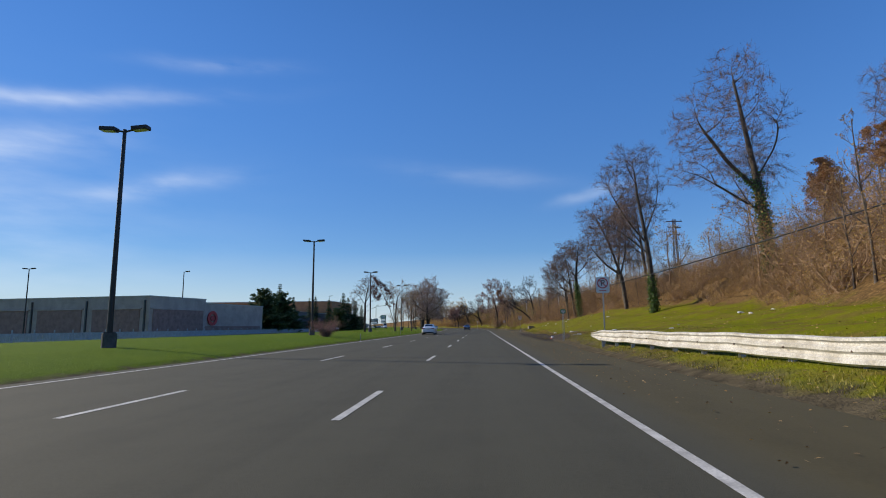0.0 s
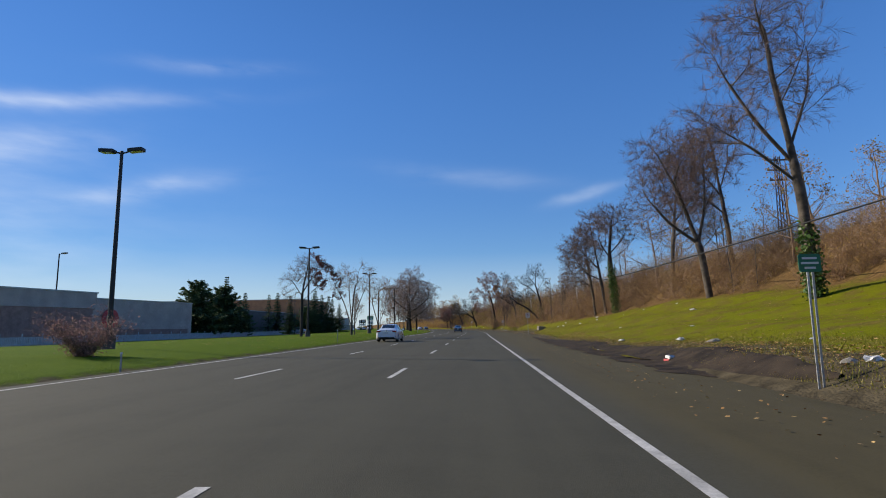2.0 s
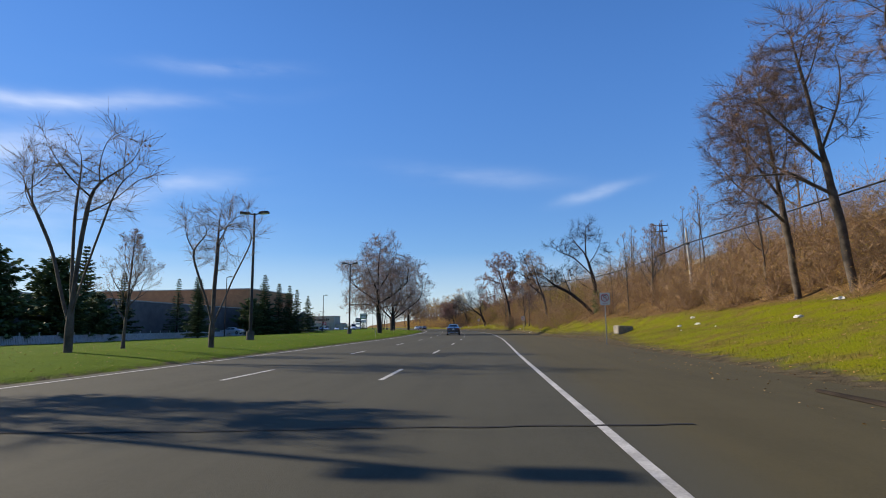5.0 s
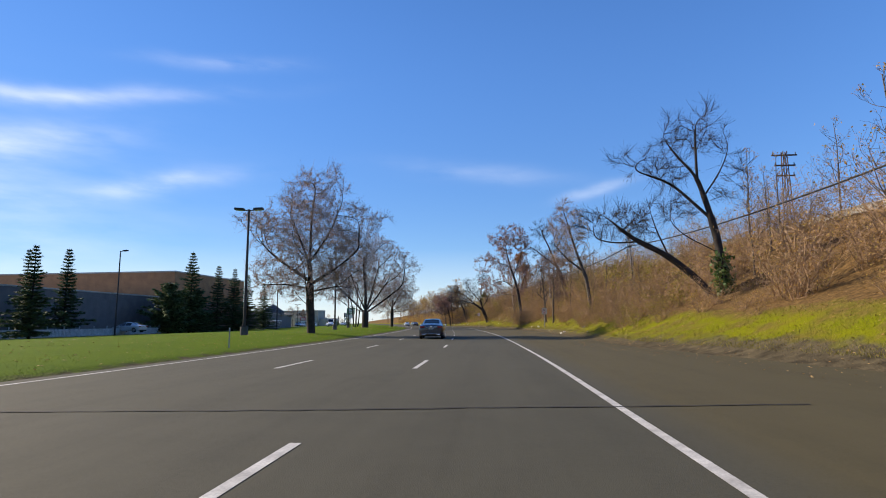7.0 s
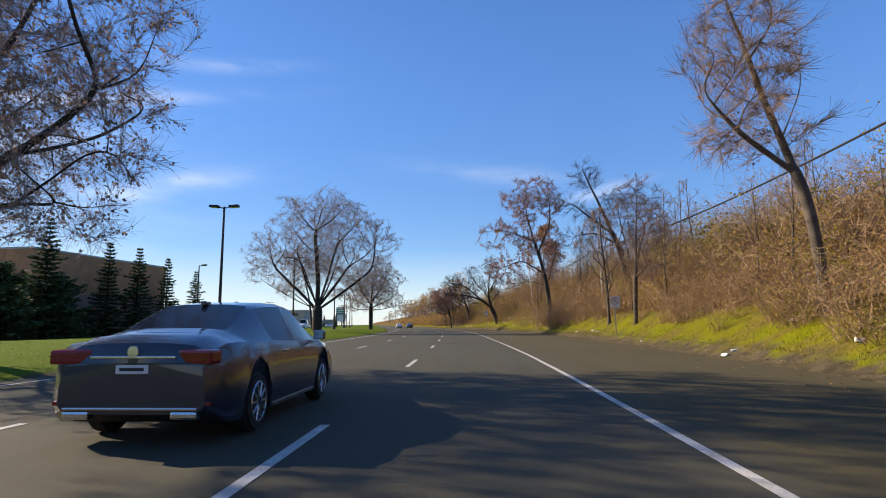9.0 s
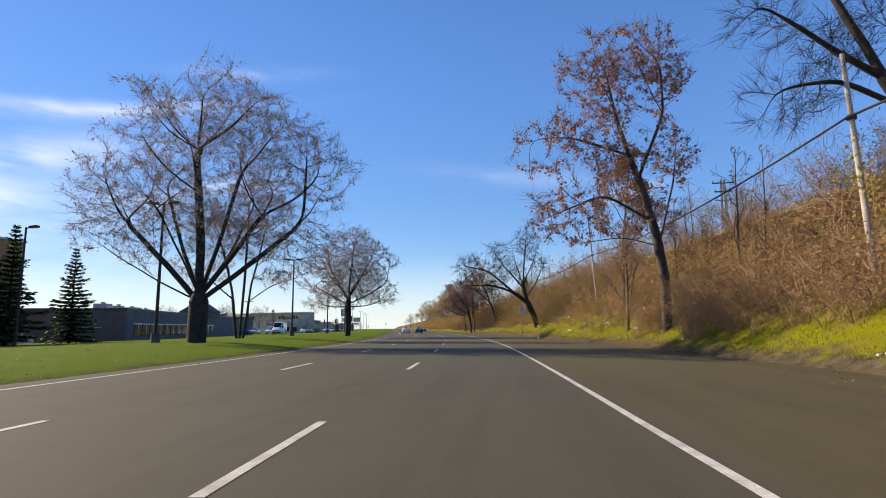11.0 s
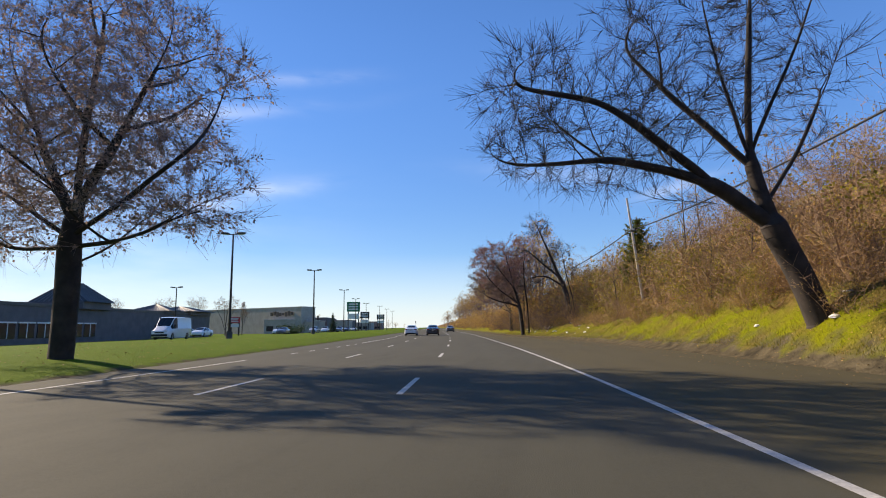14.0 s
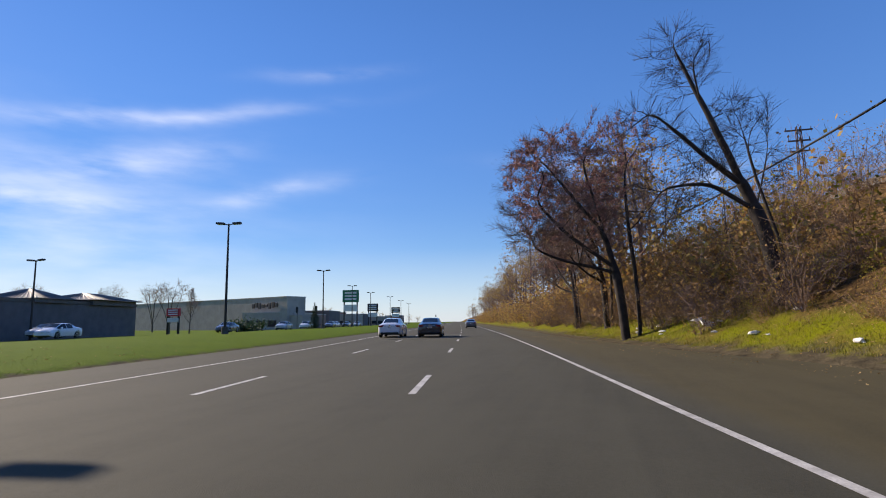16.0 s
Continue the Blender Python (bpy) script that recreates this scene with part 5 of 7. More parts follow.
SPRUCE = conifer(31, 12.0, 3.3, ragged=0.3)
SPRUCE_B = conifer(32, 11.5, 3.1, ragged=0.4)
PINE = conifer(33, 9.0, 4.6, dense=0.85, needle=NEEDLE_BLUE, ragged=0.5, spray=0.62, rise=0.12, power=0.6)
SPARSE = conifer(34, 11.5, 2.6, dense=0.3, ragged=0.5)
for k, (x, y, size, kind, turn) in enumerate([(-54, 137, 1.25, PINE, 0), (-53, 146, 1.2, PINE, 100), (-57, 156, 1.17, SPRUCE, 0), (-55, 162, 0.92, SPRUCE_B, 50), (-46, 168, 0.85, SPRUCE_B, 10),
                                              (-55, 177.5, 0.95, SPARSE, 0), (-55, 184, 1.03, SPRUCE_B, 90), (-53, 205, 0.95, PINE, 40), (-52, 210, 1.21, SPRUCE, 120), (-53, 222, 1.15, SPRUCE_B, 10),
                                              (-52, 227, 1.09, SPRUCE, 200), (-53, 236, 1.09, SPRUCE_B, 20), (-52, 243, 0.92, SPRUCE, 70), (-52, 152, 0.75, PINE, 220), (-54, 215, 0.85, PINE, 300)]):
    label = {id(PINE): "bushy soft-needled pine behind the fence", id(SPARSE): "thin ragged spruce behind the fence"}.get(id(kind), "dark green spruce behind the fence")
    plant("conifer", label, kind, x, y, turn=turn, size=size, group="conifers behind the fence")

# the round bush on the lawn
v, f, m = shrub_arrays(95, 1.9, 2.6, 60, 26, 3600, 0.06)
bush = thing("bush", "rounded twiggy bush with reddish-brown leaves", "bush", Matrix.Translation((-13.9, 50.0, ground_z(-13.9, 50.0))))
part("crown", quads_mesh("crown", v, f, [TWIG, LEAF_PINK], m), None, bush)
part("stem", rod(bmesh.new(), (0, 0, -0.1), (0, 0, 0.5), 0.09, 0.05), BARK_DARK, bush)

# brush that comes down to the edge of the shoulder
thicket("low_brush", "dense brown brush down to the road edge", BRUSH_KINDS, scatter((150, 181), offset(SHOULDER, 1.3), offset(SHOULDER, 4), 60, 0.5, 1.05, 15), [TWIG_PALE, LEAF_BRUSH], 15)
thicket("olive_brush", "yellow-green bushes near the road edge", OLIVE_KINDS, scatter((148, 172), offset(SHOULDER, 1.6), offset(SHOULDER, 3.5), 12, 0.35, 0.7, 16), [TWIG_PALE, LEAF_OLIVE], 16)
thicket("low_brush", "dense brown brush about the trunks beside the road", BRUSH_KINDS, scatter((196, 236), offset(SHOULDER, 1.4), offset(SHOULDER, 4.5), 80, 0.6, 1.3, 17), [TWIG_PALE, LEAF_BRUSH], 17)
thicket("low_brush", "dense brown brush about the leaning tree", BRUSH_KINDS, scatter((250, 264), offset(SHOULDER, 1.8), offset(SHOULDER, 4), 16, 0.5, 1.0, 18), [TWIG_PALE, LEAF_BRUSH], 18)

thicket("olive_brush", "yellow-green weeds and bushes low on the slope", OLIVE_KINDS, scatter((232, 305), offset(TOE, -0.6), offset(TOE, 4), 45, 0.35, 0.9, 19), [TWIG_PALE, LEAF_OLIVE], 19)

thicket("far_wood", "bare trees far off beyond the shops", far_kinds, scatter((560, 980), [(0, -34), (2000, -34)], [(0, -95), (2000, -95)], 22, 0.5, 0.95, 20), [TWIG, LEAF_BRUSH], 20)

thicket("low_brush", "weedy brown growth over the foot of the slope", LOW_KINDS, scatter((224, 300), offset(SHOULDER, 1.8), offset(TOE, 0.5), 110, 0.4, 0.95, 24), [TWIG_PALE, LEAF_BRUSH], 24)
thicket("low_brush", "brown brush round the foot of the faded tree", BRUSH_KINDS, scatter((210, 222), offset(SHOULDER, 0.6), offset(SHOULDER, 3), 16, 0.8, 1.4, 25), [TWIG_PALE, LEAF_BRUSH], 25)

# growth beyond the car park, and the brush that hides the feet of the red trees
thicket("low_brush", "dense twiggy undergrowth beneath the red-leaved trees", BRUSH_KINDS, scatter((297, 350), offset(SHOULDER, 1.6), offset(SHOULDER, 6), 95, 0.7, 1.45, 14), [TWIG, LEAF_BRUSH], 14)
CEDAR = conifer(37, 6.4, 1.8, bare=0.02, dense=2.4, needle=LEAF_GREEN, ragged=0.35, spray=0.3, rise=0.5, power=0.6)
plant("cedar", "bright green evergreen bush beside the leaning pole", CEDAR, -0.4, 293.2, turn=30, category="bush")
plant("conifer", "small dark conifer at the car park's edge", SPRUCE, -64.2, 374.0, turn=0, size=0.42)
plant("bare_tree", "thin bare tree beside the supermarket wall", STEMMY, -87.0, 362.6, turn=20, size=1.1)
plant("bare_tree", "thin bare tree beside the supermarket wall", WISPY, -82.0, 361.7, turn=120, size=0.8)
for x, y, size, turn in [(-118, 380, 0.85, 0), (-112.5, 387, 0.9, 90), (-121, 364, 0.8, 200)]:
    plant("bare_tree", "bare tree rising behind the shop roofs", STEMMY, x, y, turn=turn, size=size * 1.45, group="bare trees behind the shops")
v, f, m = shrub_arrays(96, 3.6, 7.0, 40, 12, 3200, 0.24)
hedge = thing("bush", "wide dark evergreen bush before the supermarket wall", "bush", Matrix.Translation((-66.3, 355.8, -0.5)))
part("crown", quads_mesh("crown", v, f, [TWIG, NEEDLE], m), None, hedge)
part("stem", rod(bmesh.new(), (0, 0, -0.1), (0, 0, 0.8), 0.12, 0.08), BARK_DARK, hedge)


# ---- lamps, signs, rail, poles ----
def lamp_post(x, y, high=9.6, turn=0.0, heads=2, pedestal=True, label="dark bronze steel lamp post with two flat heads", group="lamp posts along the lawn"):
    z = ground_z(x, y)
    t = thing("street_lamp", label, "lamp post", pose(x, y, z, 0, 0, turn), group)
    if pedestal:
        bm = rod(bmesh.new(), (0, 0, -0.2), (0, 0, 0.62), 0.29, 0.29, 18)
        bmesh.ops.bevel(bm, geom=[e for e in bm.edges if all(v.co.z > 0.6 for v in e.verts)], offset=0.03, segments=2, affect="EDGES")
        part("pedestal", bm, PEDESTAL, t, "round dark weathered concrete pedestal")
    part("base_plate", box(bmesh.new(), -0.17, -0.17, 0.6 if pedestal else -0.05, 0.17, 0.17, 0.66 if pedestal else 0.03, 0.008), LAMP_STEEL, t)
    part("pole", rod(bmesh.new(), (0, 0, 0.62 if pedestal else 0.0), (0, 0, high), 0.12, 0.075, 12), LAMP_STEEL, t)
    ways = [-1, 1] if heads == 2 else [1]
    for w in ways:
        part("arm", rod(bmesh.new(), (0, 0, high - 0.12), (w * 0.42, 0, high - 0.02), 0.045, 0.04, 8), LAMP_STEEL, t)
        h = part("head", box(bmesh.new(), -0.36, -0.2, -0.09, 0.36, 0.2, 0.09, 0.03, pose(w * 0.74, 0, high + 0.03, 0, -w * 4, 0)), LAMP_STEEL, t)
        part("lens", box(bmesh.new(), -0.28, -0.15, -0.105, 0.28, 0.15, -0.094, 0.0, pose(w * 0.74, 0, high + 0.03, 0, -w * 4, 0)), SIGN_WHITE, h)
    return t


for s, d in [(23, -13.9), (56, -15.2), (90, -16.0), (120.5, -15.3), (156, -15.7), (190, -16), (223, -19.4), (256.5, -19.0), (291, -20.0), (325, -20.2), (370, -22.9), (409, -25.5), (440, -26), (470, -24), (506, -24), (542, -24)]:
    x, y = on_plan(s, d)
    lamp_post(float(x), float(y), turn=heading(s))
for x, y, high, heads in [(-56.5, 103.0, 12.2, 1), (-75.0, 88.0, 11.5, 2), (-52.0, 190.0, 12.0, 1), (-42.5, 226.5, 9.8, 1), (-71.5, 324.0, 8.6, 2)]:
    lamp_post(x, y, high, 0, heads, False, "tall thin lamp post in the car park", "lamp posts in the car park")


def sign_board(name, w, h, r, mat):
    """A thin board with rounded corners that faces -y."""
    bm = box(bmesh.new(), -w / 2, -0.004, -h / 2, w / 2, 0.004, h / 2)
    edges = [e for e in bm.edges if abs(e.verts[0].co.y - e.verts[1].co.y) > 0.005]
    bmesh.ops.bevel(bm, geom=edges, offset=r, segments=4, affect="EDGES")
    return bm


def letter(text, size, mat, m, parent, name="letter"):
    """Raised flat lettering."""
    cu = bpy.data.curves.new(name, "FONT")
    cu.body, cu.size, cu.extrude, cu.align_x, cu.align_y = text, size, 0.002, "CENTER", "CENTER"
    ob = new(name, cu)
    cu.materials.append(mat)
    ob.parent = parent
    ob.matrix_local = m
    return ob


def no_parking(x, y, up=2.7, turn=0.0, w=0.61, h=0.76):
    z = ground_z(x, y)
    t = thing("no_parking_sign", "white no-parking sign with a struck-out black letter on a steel post", "road sign", pose(x, y, z, 0, 0, turn), "no-parking signs")
    bm = box(bmesh.new(), -0.032, -0.012, -0.3, 0.032, 0.012, up + 0.12, 0.006)
    for k in range(10):
        box(bm, -0.012, -0.017, 0.3 + k * 0.25, 0.012, -0.011, 0.34 + k * 0.25)
    part("post", bm, GALV, t, "punched galvanised steel post")
    b = part("board", sign_board("board", w, h, 0.04, SIGN_WHITE), SIGN_WHITE, t, "white rectangular board")
    b.location = (0, -0.024, up - h / 2 + 0.2)
    letter("P", 0.4, SIGN_BLACK, pose(0, -0.0075, 0.075, 90, 0, 0), b)
    ring = bmesh.new()
    n = 40
    for k in range(n):
        a0, a1 = 2 * math.pi * k / n, 2 * math.pi * (k + 1) / n
        q = [(math.cos(a) * r, -0.009, math.sin(a) * r + 0.075) for a, r in ((a0, 0.2), (a1, 0.2), (a1, 0.245), (a0, 0.245))]
        ring.faces.new([ring.verts.new(p) for p in q])
    box(ring, -0.2, -0.0095, -0.02, 0.2, -0.0085, 0.02, m=Matrix.Translation((0, 0, 0.075)) @ pose(0, 0, 0, 0, 45, 0))
    part("ring", ring, SIGN_RED, b, "red ring with a slanting bar")
    arrow = box(bmesh.new(), -0.16, -0.0075, -0.285, 0.16, -0.005, -0.255)
    part("arrow", arrow, SIGN_RED, b)
    return t


no_parking(5.75, 26.8, 2.95, -14)
no_parking(7.9, 115.0, 2.95, 0)
no_parking(7.6, 187.0, 2.3, -4)
no_parking(-1.5, 246.2, 3.2, 6)

x, y = 5.74, 39.9
t = thing("street_sign", "small green sign on two thin posts", "road sign", pose(x, y, ground_z(x, y), 0, 0, 0))
for dx in (-0.035, 0.045):
    part("post", box(bmesh.new(), dx - 0.018, -0.01, -0.3, dx + 0.018, 0.01, 2.15, 0.004), GALV, t, "thin galvanised post")
b = part("board", sign_board("board", 0.36, 0.3, 0.02, SIGN_GREEN), SIGN_GREEN, t, "green sign board")
b.location = (0, -0.018, 2.06)
bars = bmesh.new()
for k, w in enumerate((0.24, 0.28, 0.18)):
    box(bars, -w / 2, -0.007, 0.06 - k * 0.08, w / 2, -0.005, 0.095 - k * 0.08)
part("bars", bars, SIGN_WHITE, b)


def guard_rail(points, label):
    """A corrugated beam on posts; points are its line on the ground, from near to far."""
    t = thing("guard_rail", label, "guard rail")
    pts = np.array(points, float)
    along_it = np.concatenate([[0], np.cumsum(np.hypot(*np.diff(pts, axis=0).T))])
    n = int(along_it[-1] / 0.5)
    u = np.linspace(0, along_it[-1], n + 1)
    px, py = np.interp(u, along_it, pts[:, 0]), np.interp(u, along_it, pts[:, 1])
    profile = [(0.0, -0.25), (-0.07, -0.21), (-0.07, -0.14), (0.0, -0.09), (0.0, -0.05), (-0.07, -0.0), (-0.07, 0.06), (0.0, 0.11), (0.0, 0.14), (-0.07, 0.18), (-0.07, 0.23), (0.0, 0.25)]
    prof = profile + [(a + 0.012, b) for a, b in reversed(profile)]
    bm = bmesh.new()
    rows = []
    for k in range(n + 1):
        sag = 0.012 * math.sin(u[k] * 0.9) + 0.01 * math.sin(u[k] * 2.3)
        rows.append([bm.verts.new((px[k] + a + 0.015 * math.sin(u[k] * 1.3), py[k], 0.71 + b * min(1.0, 0.3 + 0.45 * (u[-1] - u[k])) + sag)) for a, b in prof])
    m = len(prof)
    for k in range(n):
        for j in range(m):
            bm.faces.new((rows[k][j], rows[k][(j + 1) % m], rows[k + 1][(j + 1) % m], rows[k + 1][j]))
    bm.faces.new(rows[0]), bm.faces.new(list(reversed(rows[-1])))
    part("beam", bm, RAIL_STEEL, t, "weathered white corrugated steel beam")
    for k in range(0, n + 1, 4):
        x, y, z = px[k] + 0.1, py[k], ground_z(px[k], py[k])
        bm = bmesh.new()
        box(bm, x - 0.008, y - 0.06, z - 0.3, x + 0.008, y + 0.06, 0.94)
        box(bm, x - 0.06, y - 0.062, z - 0.3, x + 0.06, y - 0.052, 0.94)
        box(bm, x - 0.06, y + 0.052, z - 0.3, x + 0.06, y + 0.062, 0.94)
        p = part("post", bm, GALV, t)
        part("bolt", rod(bmesh.new(), (px[k] - 0.095, y, 0.70), (px[k] - 0.06, y, 0.70), 0.018, 0.018, 8), RUSTY, p)
    return t


guard_rail([(7.0, -8), (6.75, 4), (6.45, 9.3), (6.2, 14), (5.8, 21), (5.35, 27.8)], "long weathered white steel guard rail on posts in the verge")


def utility_pole(x, y, up, lean=(0.0, 0.0), f=0.75):
    z = ground_z(x, y)
    t = thing("utility_pole", "pale weathered wooden pole that leans on the bank", "utility pole", pose(x, y, z), "poles on the bank")
    top = (lean[0] * up, lean[1] * up, up)
    part("pole", rod(bmesh.new(), (0, 0, -0.4), top, 0.13, 0.085, 12), WOOD_POLE, t)
    part("clamp", box(bmesh.new(), lean[0] * up * f - 0.14, lean[1] * up * f - 0.1, up * f - 0.1, lean[0] * up * f + 0.14, lean[1] * up * f + 0.1, up * f + 0.1, 0.02), LAMP_STEEL, t)
    return t, Vector((x, y, z)) + Vector((lean[0] * up * f - 0.18, lean[1] * up * f, up * f))


hooks = []
for s, d, top_z, lean, f in [(-40, 22, 10.0, 0.0, 0.75), (127, 19, 9.0, -0.04, 0.75), (165, 16, 9.4, -0.05, 0.75), (206, 16, 11.2, -0.03, 0.7), (246, 15.9, 12.1, -0.07, 0.58), (287, 15.2, 11.3, -0.1, 0.67), (330, 15, 10.6, -0.05, 0.68), (372, 15, 12.0, 0, 0.7)]:
    x, y = (float(v) for v in on_plan(s, d))
    z = ground_z(x, y)
    hooks.append(utility_pole(x - lean * (top_z - z), y, top_z - z, (lean, 0.01), f)[1])
cable = thing("overhead_cable", "thick black cable strung from pole to pole", "cable")
for a, b in zip(hooks, hooks[1:]):
    n, sag = 24, 0.7 if (b - a).length < 80 else 1.6
    side = (b - a).cross(Vector((0, 0, 1))).normalized()
    rings = []
    for k in range(n + 1):
        p = a.lerp(b, k / n) - Vector((0, 0, 4 * sag * k / n * (1 - k / n)))
        rings += [p + (side * math.cos(c * math.pi / 3) + Vector((0, 0, 1)) * math.sin(c * math.pi / 3)) * 0.045 for c in range(6)]
    quads = [(k * 6 + c, k * 6 + (c + 1) % 6, k * 6 + 6 + (c + 1) % 6, k * 6 + 6 + c) for k in range(n) for c in range(6)]
    part("span", quads_mesh("span", [tuple(p) for p in rings], quads, CABLE, smooth=True), None, cable)
splice = part("splice_case", rod(bmesh.new(), hooks[5] + Vector((0.2, -1.4, -0.15)), hooks[5] + Vector((0.25, -2.0, -0.2)), 0.11, 0.11, 10), CABLE, cable, "black splice case on the cable")


def lattice_mast(x, y, up):
    """A slim steel mast with cross-arms, beside the railway on the crest."""
    z = ground_z(x, y)
    t = thing("lattice_mast", "slim rusty lattice mast with short cross-arms", "mast", pose(x, y, z), "masts along the crest")
    w0, w1 = 0.32, 0.16
    for sx in (-1, 1):
        for sy in (-1, 1):
            part("leg", rod(bmesh.new(), (sx * w0, sy * w0, -0.3), (sx * w1, sy * w1, up), 0.05, 0.04, 6), RUSTY, t)
    bm = bmesh.new()
    n = 11
    for k in range(n):
        z0, z1 = up * k / n, up * (k + 1) / n
        a, b = w0 + (w1 - w0) * k / n, w0 + (w1 - w0) * (k + 1) / n
        flip = 1 if k % 2 else -1
        for side in range(4):
            m = pose(0, 0, 0, 0, 0, 90 * side)
            rod(bm, m @ Vector((-a * flip, a, z0)), m @ Vector((b * flip, b, z1)), 0.025, 0.025, 5)
    part("lacing", bm, RUSTY, t)
    for k, wide in enumerate((1.1, 0.9, 0.8)):
        arm = part("cross_arm", box(bmesh.new(), -wide, -0.06, up - 0.4 - k * 0.95, wide, 0.06, up - 0.28 - k * 0.95), RUSTY, t)
        for sx in (-0.9, 0.9):
            part("insulator", rod(bmesh.new(), (sx * wide, 0, up - 0.28 - k * 0.95), (sx * wide, 0, up - 0.05 - k * 0.95), 0.05, 0.03, 8), CABLE, arm)


for s, top_z in [(82, 16.4), (164, 16.4), (244, 16.8), (326, 17.8)]:
    x, y = (float(v) for v in on_plan(s, 30))
    lattice_mast(x, y, top_z - ground_z(x, y))

# the railway's low wall along the crest
for s0 in range(-20, 330, 10):
    ss = np.array([s0, s0 + 9.9])
    x, y = on_plan(ss, along(CREST, ss) + 0.6)
    z = height(ss, along(CREST, ss) + 0.6)
    length = math.hypot(x[1] - x[0], y[1] - y[0])
    w = thing("parapet", "pale low concrete parapet along the crest", "parapet", pose(float(x[0]), float(y[0]), float(z[0]), 0, 0, math.degrees(math.atan2(y[1] - y[0], x[1] - x[0]))), "parapet lengths along the crest")
    part("panel", box(bmesh.new(), 0, -0.1, -0.3, length, 0.1, 0.5, 0.02), CONCRETE, w)
    part("coping", box(bmesh.new(), 0, -0.15, 0.5, length, 0.15, 0.6, 0.02), CONCRETE, w)


# ---- fence and buildings behind the lawn ----
FENCE = material("pale_fence", (0.46, 0.46, 0.47), (0.36, 0.36, 0.36), 0.8, 1.5, 12.0, 0.1)
BRICK_BROWN = material("brown_brick", (0.34, 0.20, 0.165), (0.25, 0.145, 0.12), 0.9, 1.2, 14.0, 0.2)
STUCCO_GREY = material("grey_stucco", (0.47, 0.36, 0.31), (0.38, 0.29, 0.25), 0.9, 0.6, 12.0, 0.15)
ORANGE_BRICK = material("orange_brick", (0.46, 0.22, 0.10), (0.36, 0.17, 0.08), 0.9, 0.8, 12.0, 0.2)
# the base colour is dark to hold the shade of walls turned from the sun
SHADE_DARK_WALL = material("shade_dark_wall", (0.15, 0.13, 0.13), (0.11, 0.10, 0.10), 0.9, 0.8, 12.0, 0.15)
WHITE_WALL = material("off_white_wall", (0.40, 0.35, 0.30), (0.33, 0.29, 0.25), 0.9, 0.5, 12.0, 0.1)
COPING = material("metal_coping", (0.45, 0.43, 0.40), rough=0.5, scale=2.0, bump=0.0, metal=0.4)
ROOF_METAL = material("dark_ribbed_roof", (0.09, 0.085, 0.085), rough=0.5, scale=2.0, bump=0.0, metal=0.3)
RIB_METAL = material("grey_roof_rib", (0.20, 0.195, 0.19), rough=0.6, scale=2.0, bump=0.0, metal=0.2)
DARK_GLASS = glass_material("dark_glass", (0.02, 0.025, 0.03))

fence = thing("fence", "low pale picket fence along the back of the lawn", "fence")
fx = []
for s in np.arange(0, 262, 3.0):
    d = -48.0 if s < 215 else -48.0 - (s - 215) * 0.12
    x, y = (float(v) for v in on_plan(s, d))
    fx.append((x, y, ground_z(x, y)))
post_me = board_me = None
for (x0, y0, z0), (x1, y1, z1) in zip(fx, fx[1:]):
    turn, length = math.degrees(math.atan2(y1 - y0, x1 - x0)), math.hypot(x1 - x0, y1 - y0)
    if post_me is None:
        post = part("post", box(bmesh.new(), -0.05, -0.05, -0.2, 0.05, 0.05, 1.35, 0.01), FENCE, fence)
        bm = bmesh.new()
        for k in range(12):
            box(bm, 0.08 + k * 0.245, -0.015, 0.05, 0.26 + k * 0.245, 0.015, 1.0)
        box(bm, 0, 0.015, 0.25, 3.0, 0.05, 0.35), box(bm, 0, 0.015, 0.75, 3.0, 0.05, 0.85)
        board = part("panel", bm, FENCE, fence)
        post_me, board_me = post.data, board.data
    else:
        post, board = new("post", post_me), new("panel", board_me)
        post.parent = board.parent = fence
    post.matrix_local = pose(x0, y0, z0, 0, 0, turn)
    board.matrix_local = pose(x0, y0, z0, 0, 0, turn) @ Matrix.Diagonal((length / 3.0, 1, 1, 1))


def slab(t, name, x0, y0, z0, x1, y1, z1, mat, label="", parent=None, bevel=0.02):
    return part(name, box(bmesh.new(), x0, y0, z0, x1, y1, z1, bevel), mat, parent or t, label)


# the big store: its near corner stands at the origin, its long side runs along y, its front along -x
store = thing("department_store", "large low store of brown brick with grey stucco piers", "store", pose(-58.0, 95.0, -0.6, 0, 0, -12))
slab(store, "wall", -92, 0, 0, 0, 14.5, 7.2, STUCCO_GREY, "grey stucco upper wall")
slab(store, "coping", -92.1, -0.1, 7.2, 0.1, 14.6, 7.4, COPING, "metal coping")
for k in range(7):
    x = -2 - k * 13.0
    slab(store, "brick_bay", x - 10.5, -0.12, 0, x, 0.1, 5.0, BRICK_BROWN, "recessed brown brick bay")
    slab(store, "lintel", x - 10.9, -0.25, 5.0, x + 0.4, 0.1, 5.25, STUCCO_GREY)
    slab(store, "downpipe", x + 1.0, -0.3, 0.0, x + 1.25, 0.0, 6.6, ROOF_METAL)
slab(store, "side_bay", -0.1, 0.8, 0, 0.12, 13.8, 5.0, BRICK_BROWN, "brown brick side bay")
slab(store, "side_lintel", -0.1, 0.4, 5.0, 0.22, 14.2, 5.25, STUCCO_GREY)
slab(store, "rear_wing", -80, 14.5, 0, -1.2, 36.0, 6.5, STUCCO_GREY, "lower grey wing")
slab(store, "rear_coping", -80, 14.6, 6.5, -1.1, 36.1, 6.68, COPING)
slab(store, "rear_bay", -1.3, 15.5, 0, -1.1, 35.0, 2.0, BRICK_BROWN)
disc = bmesh.new()
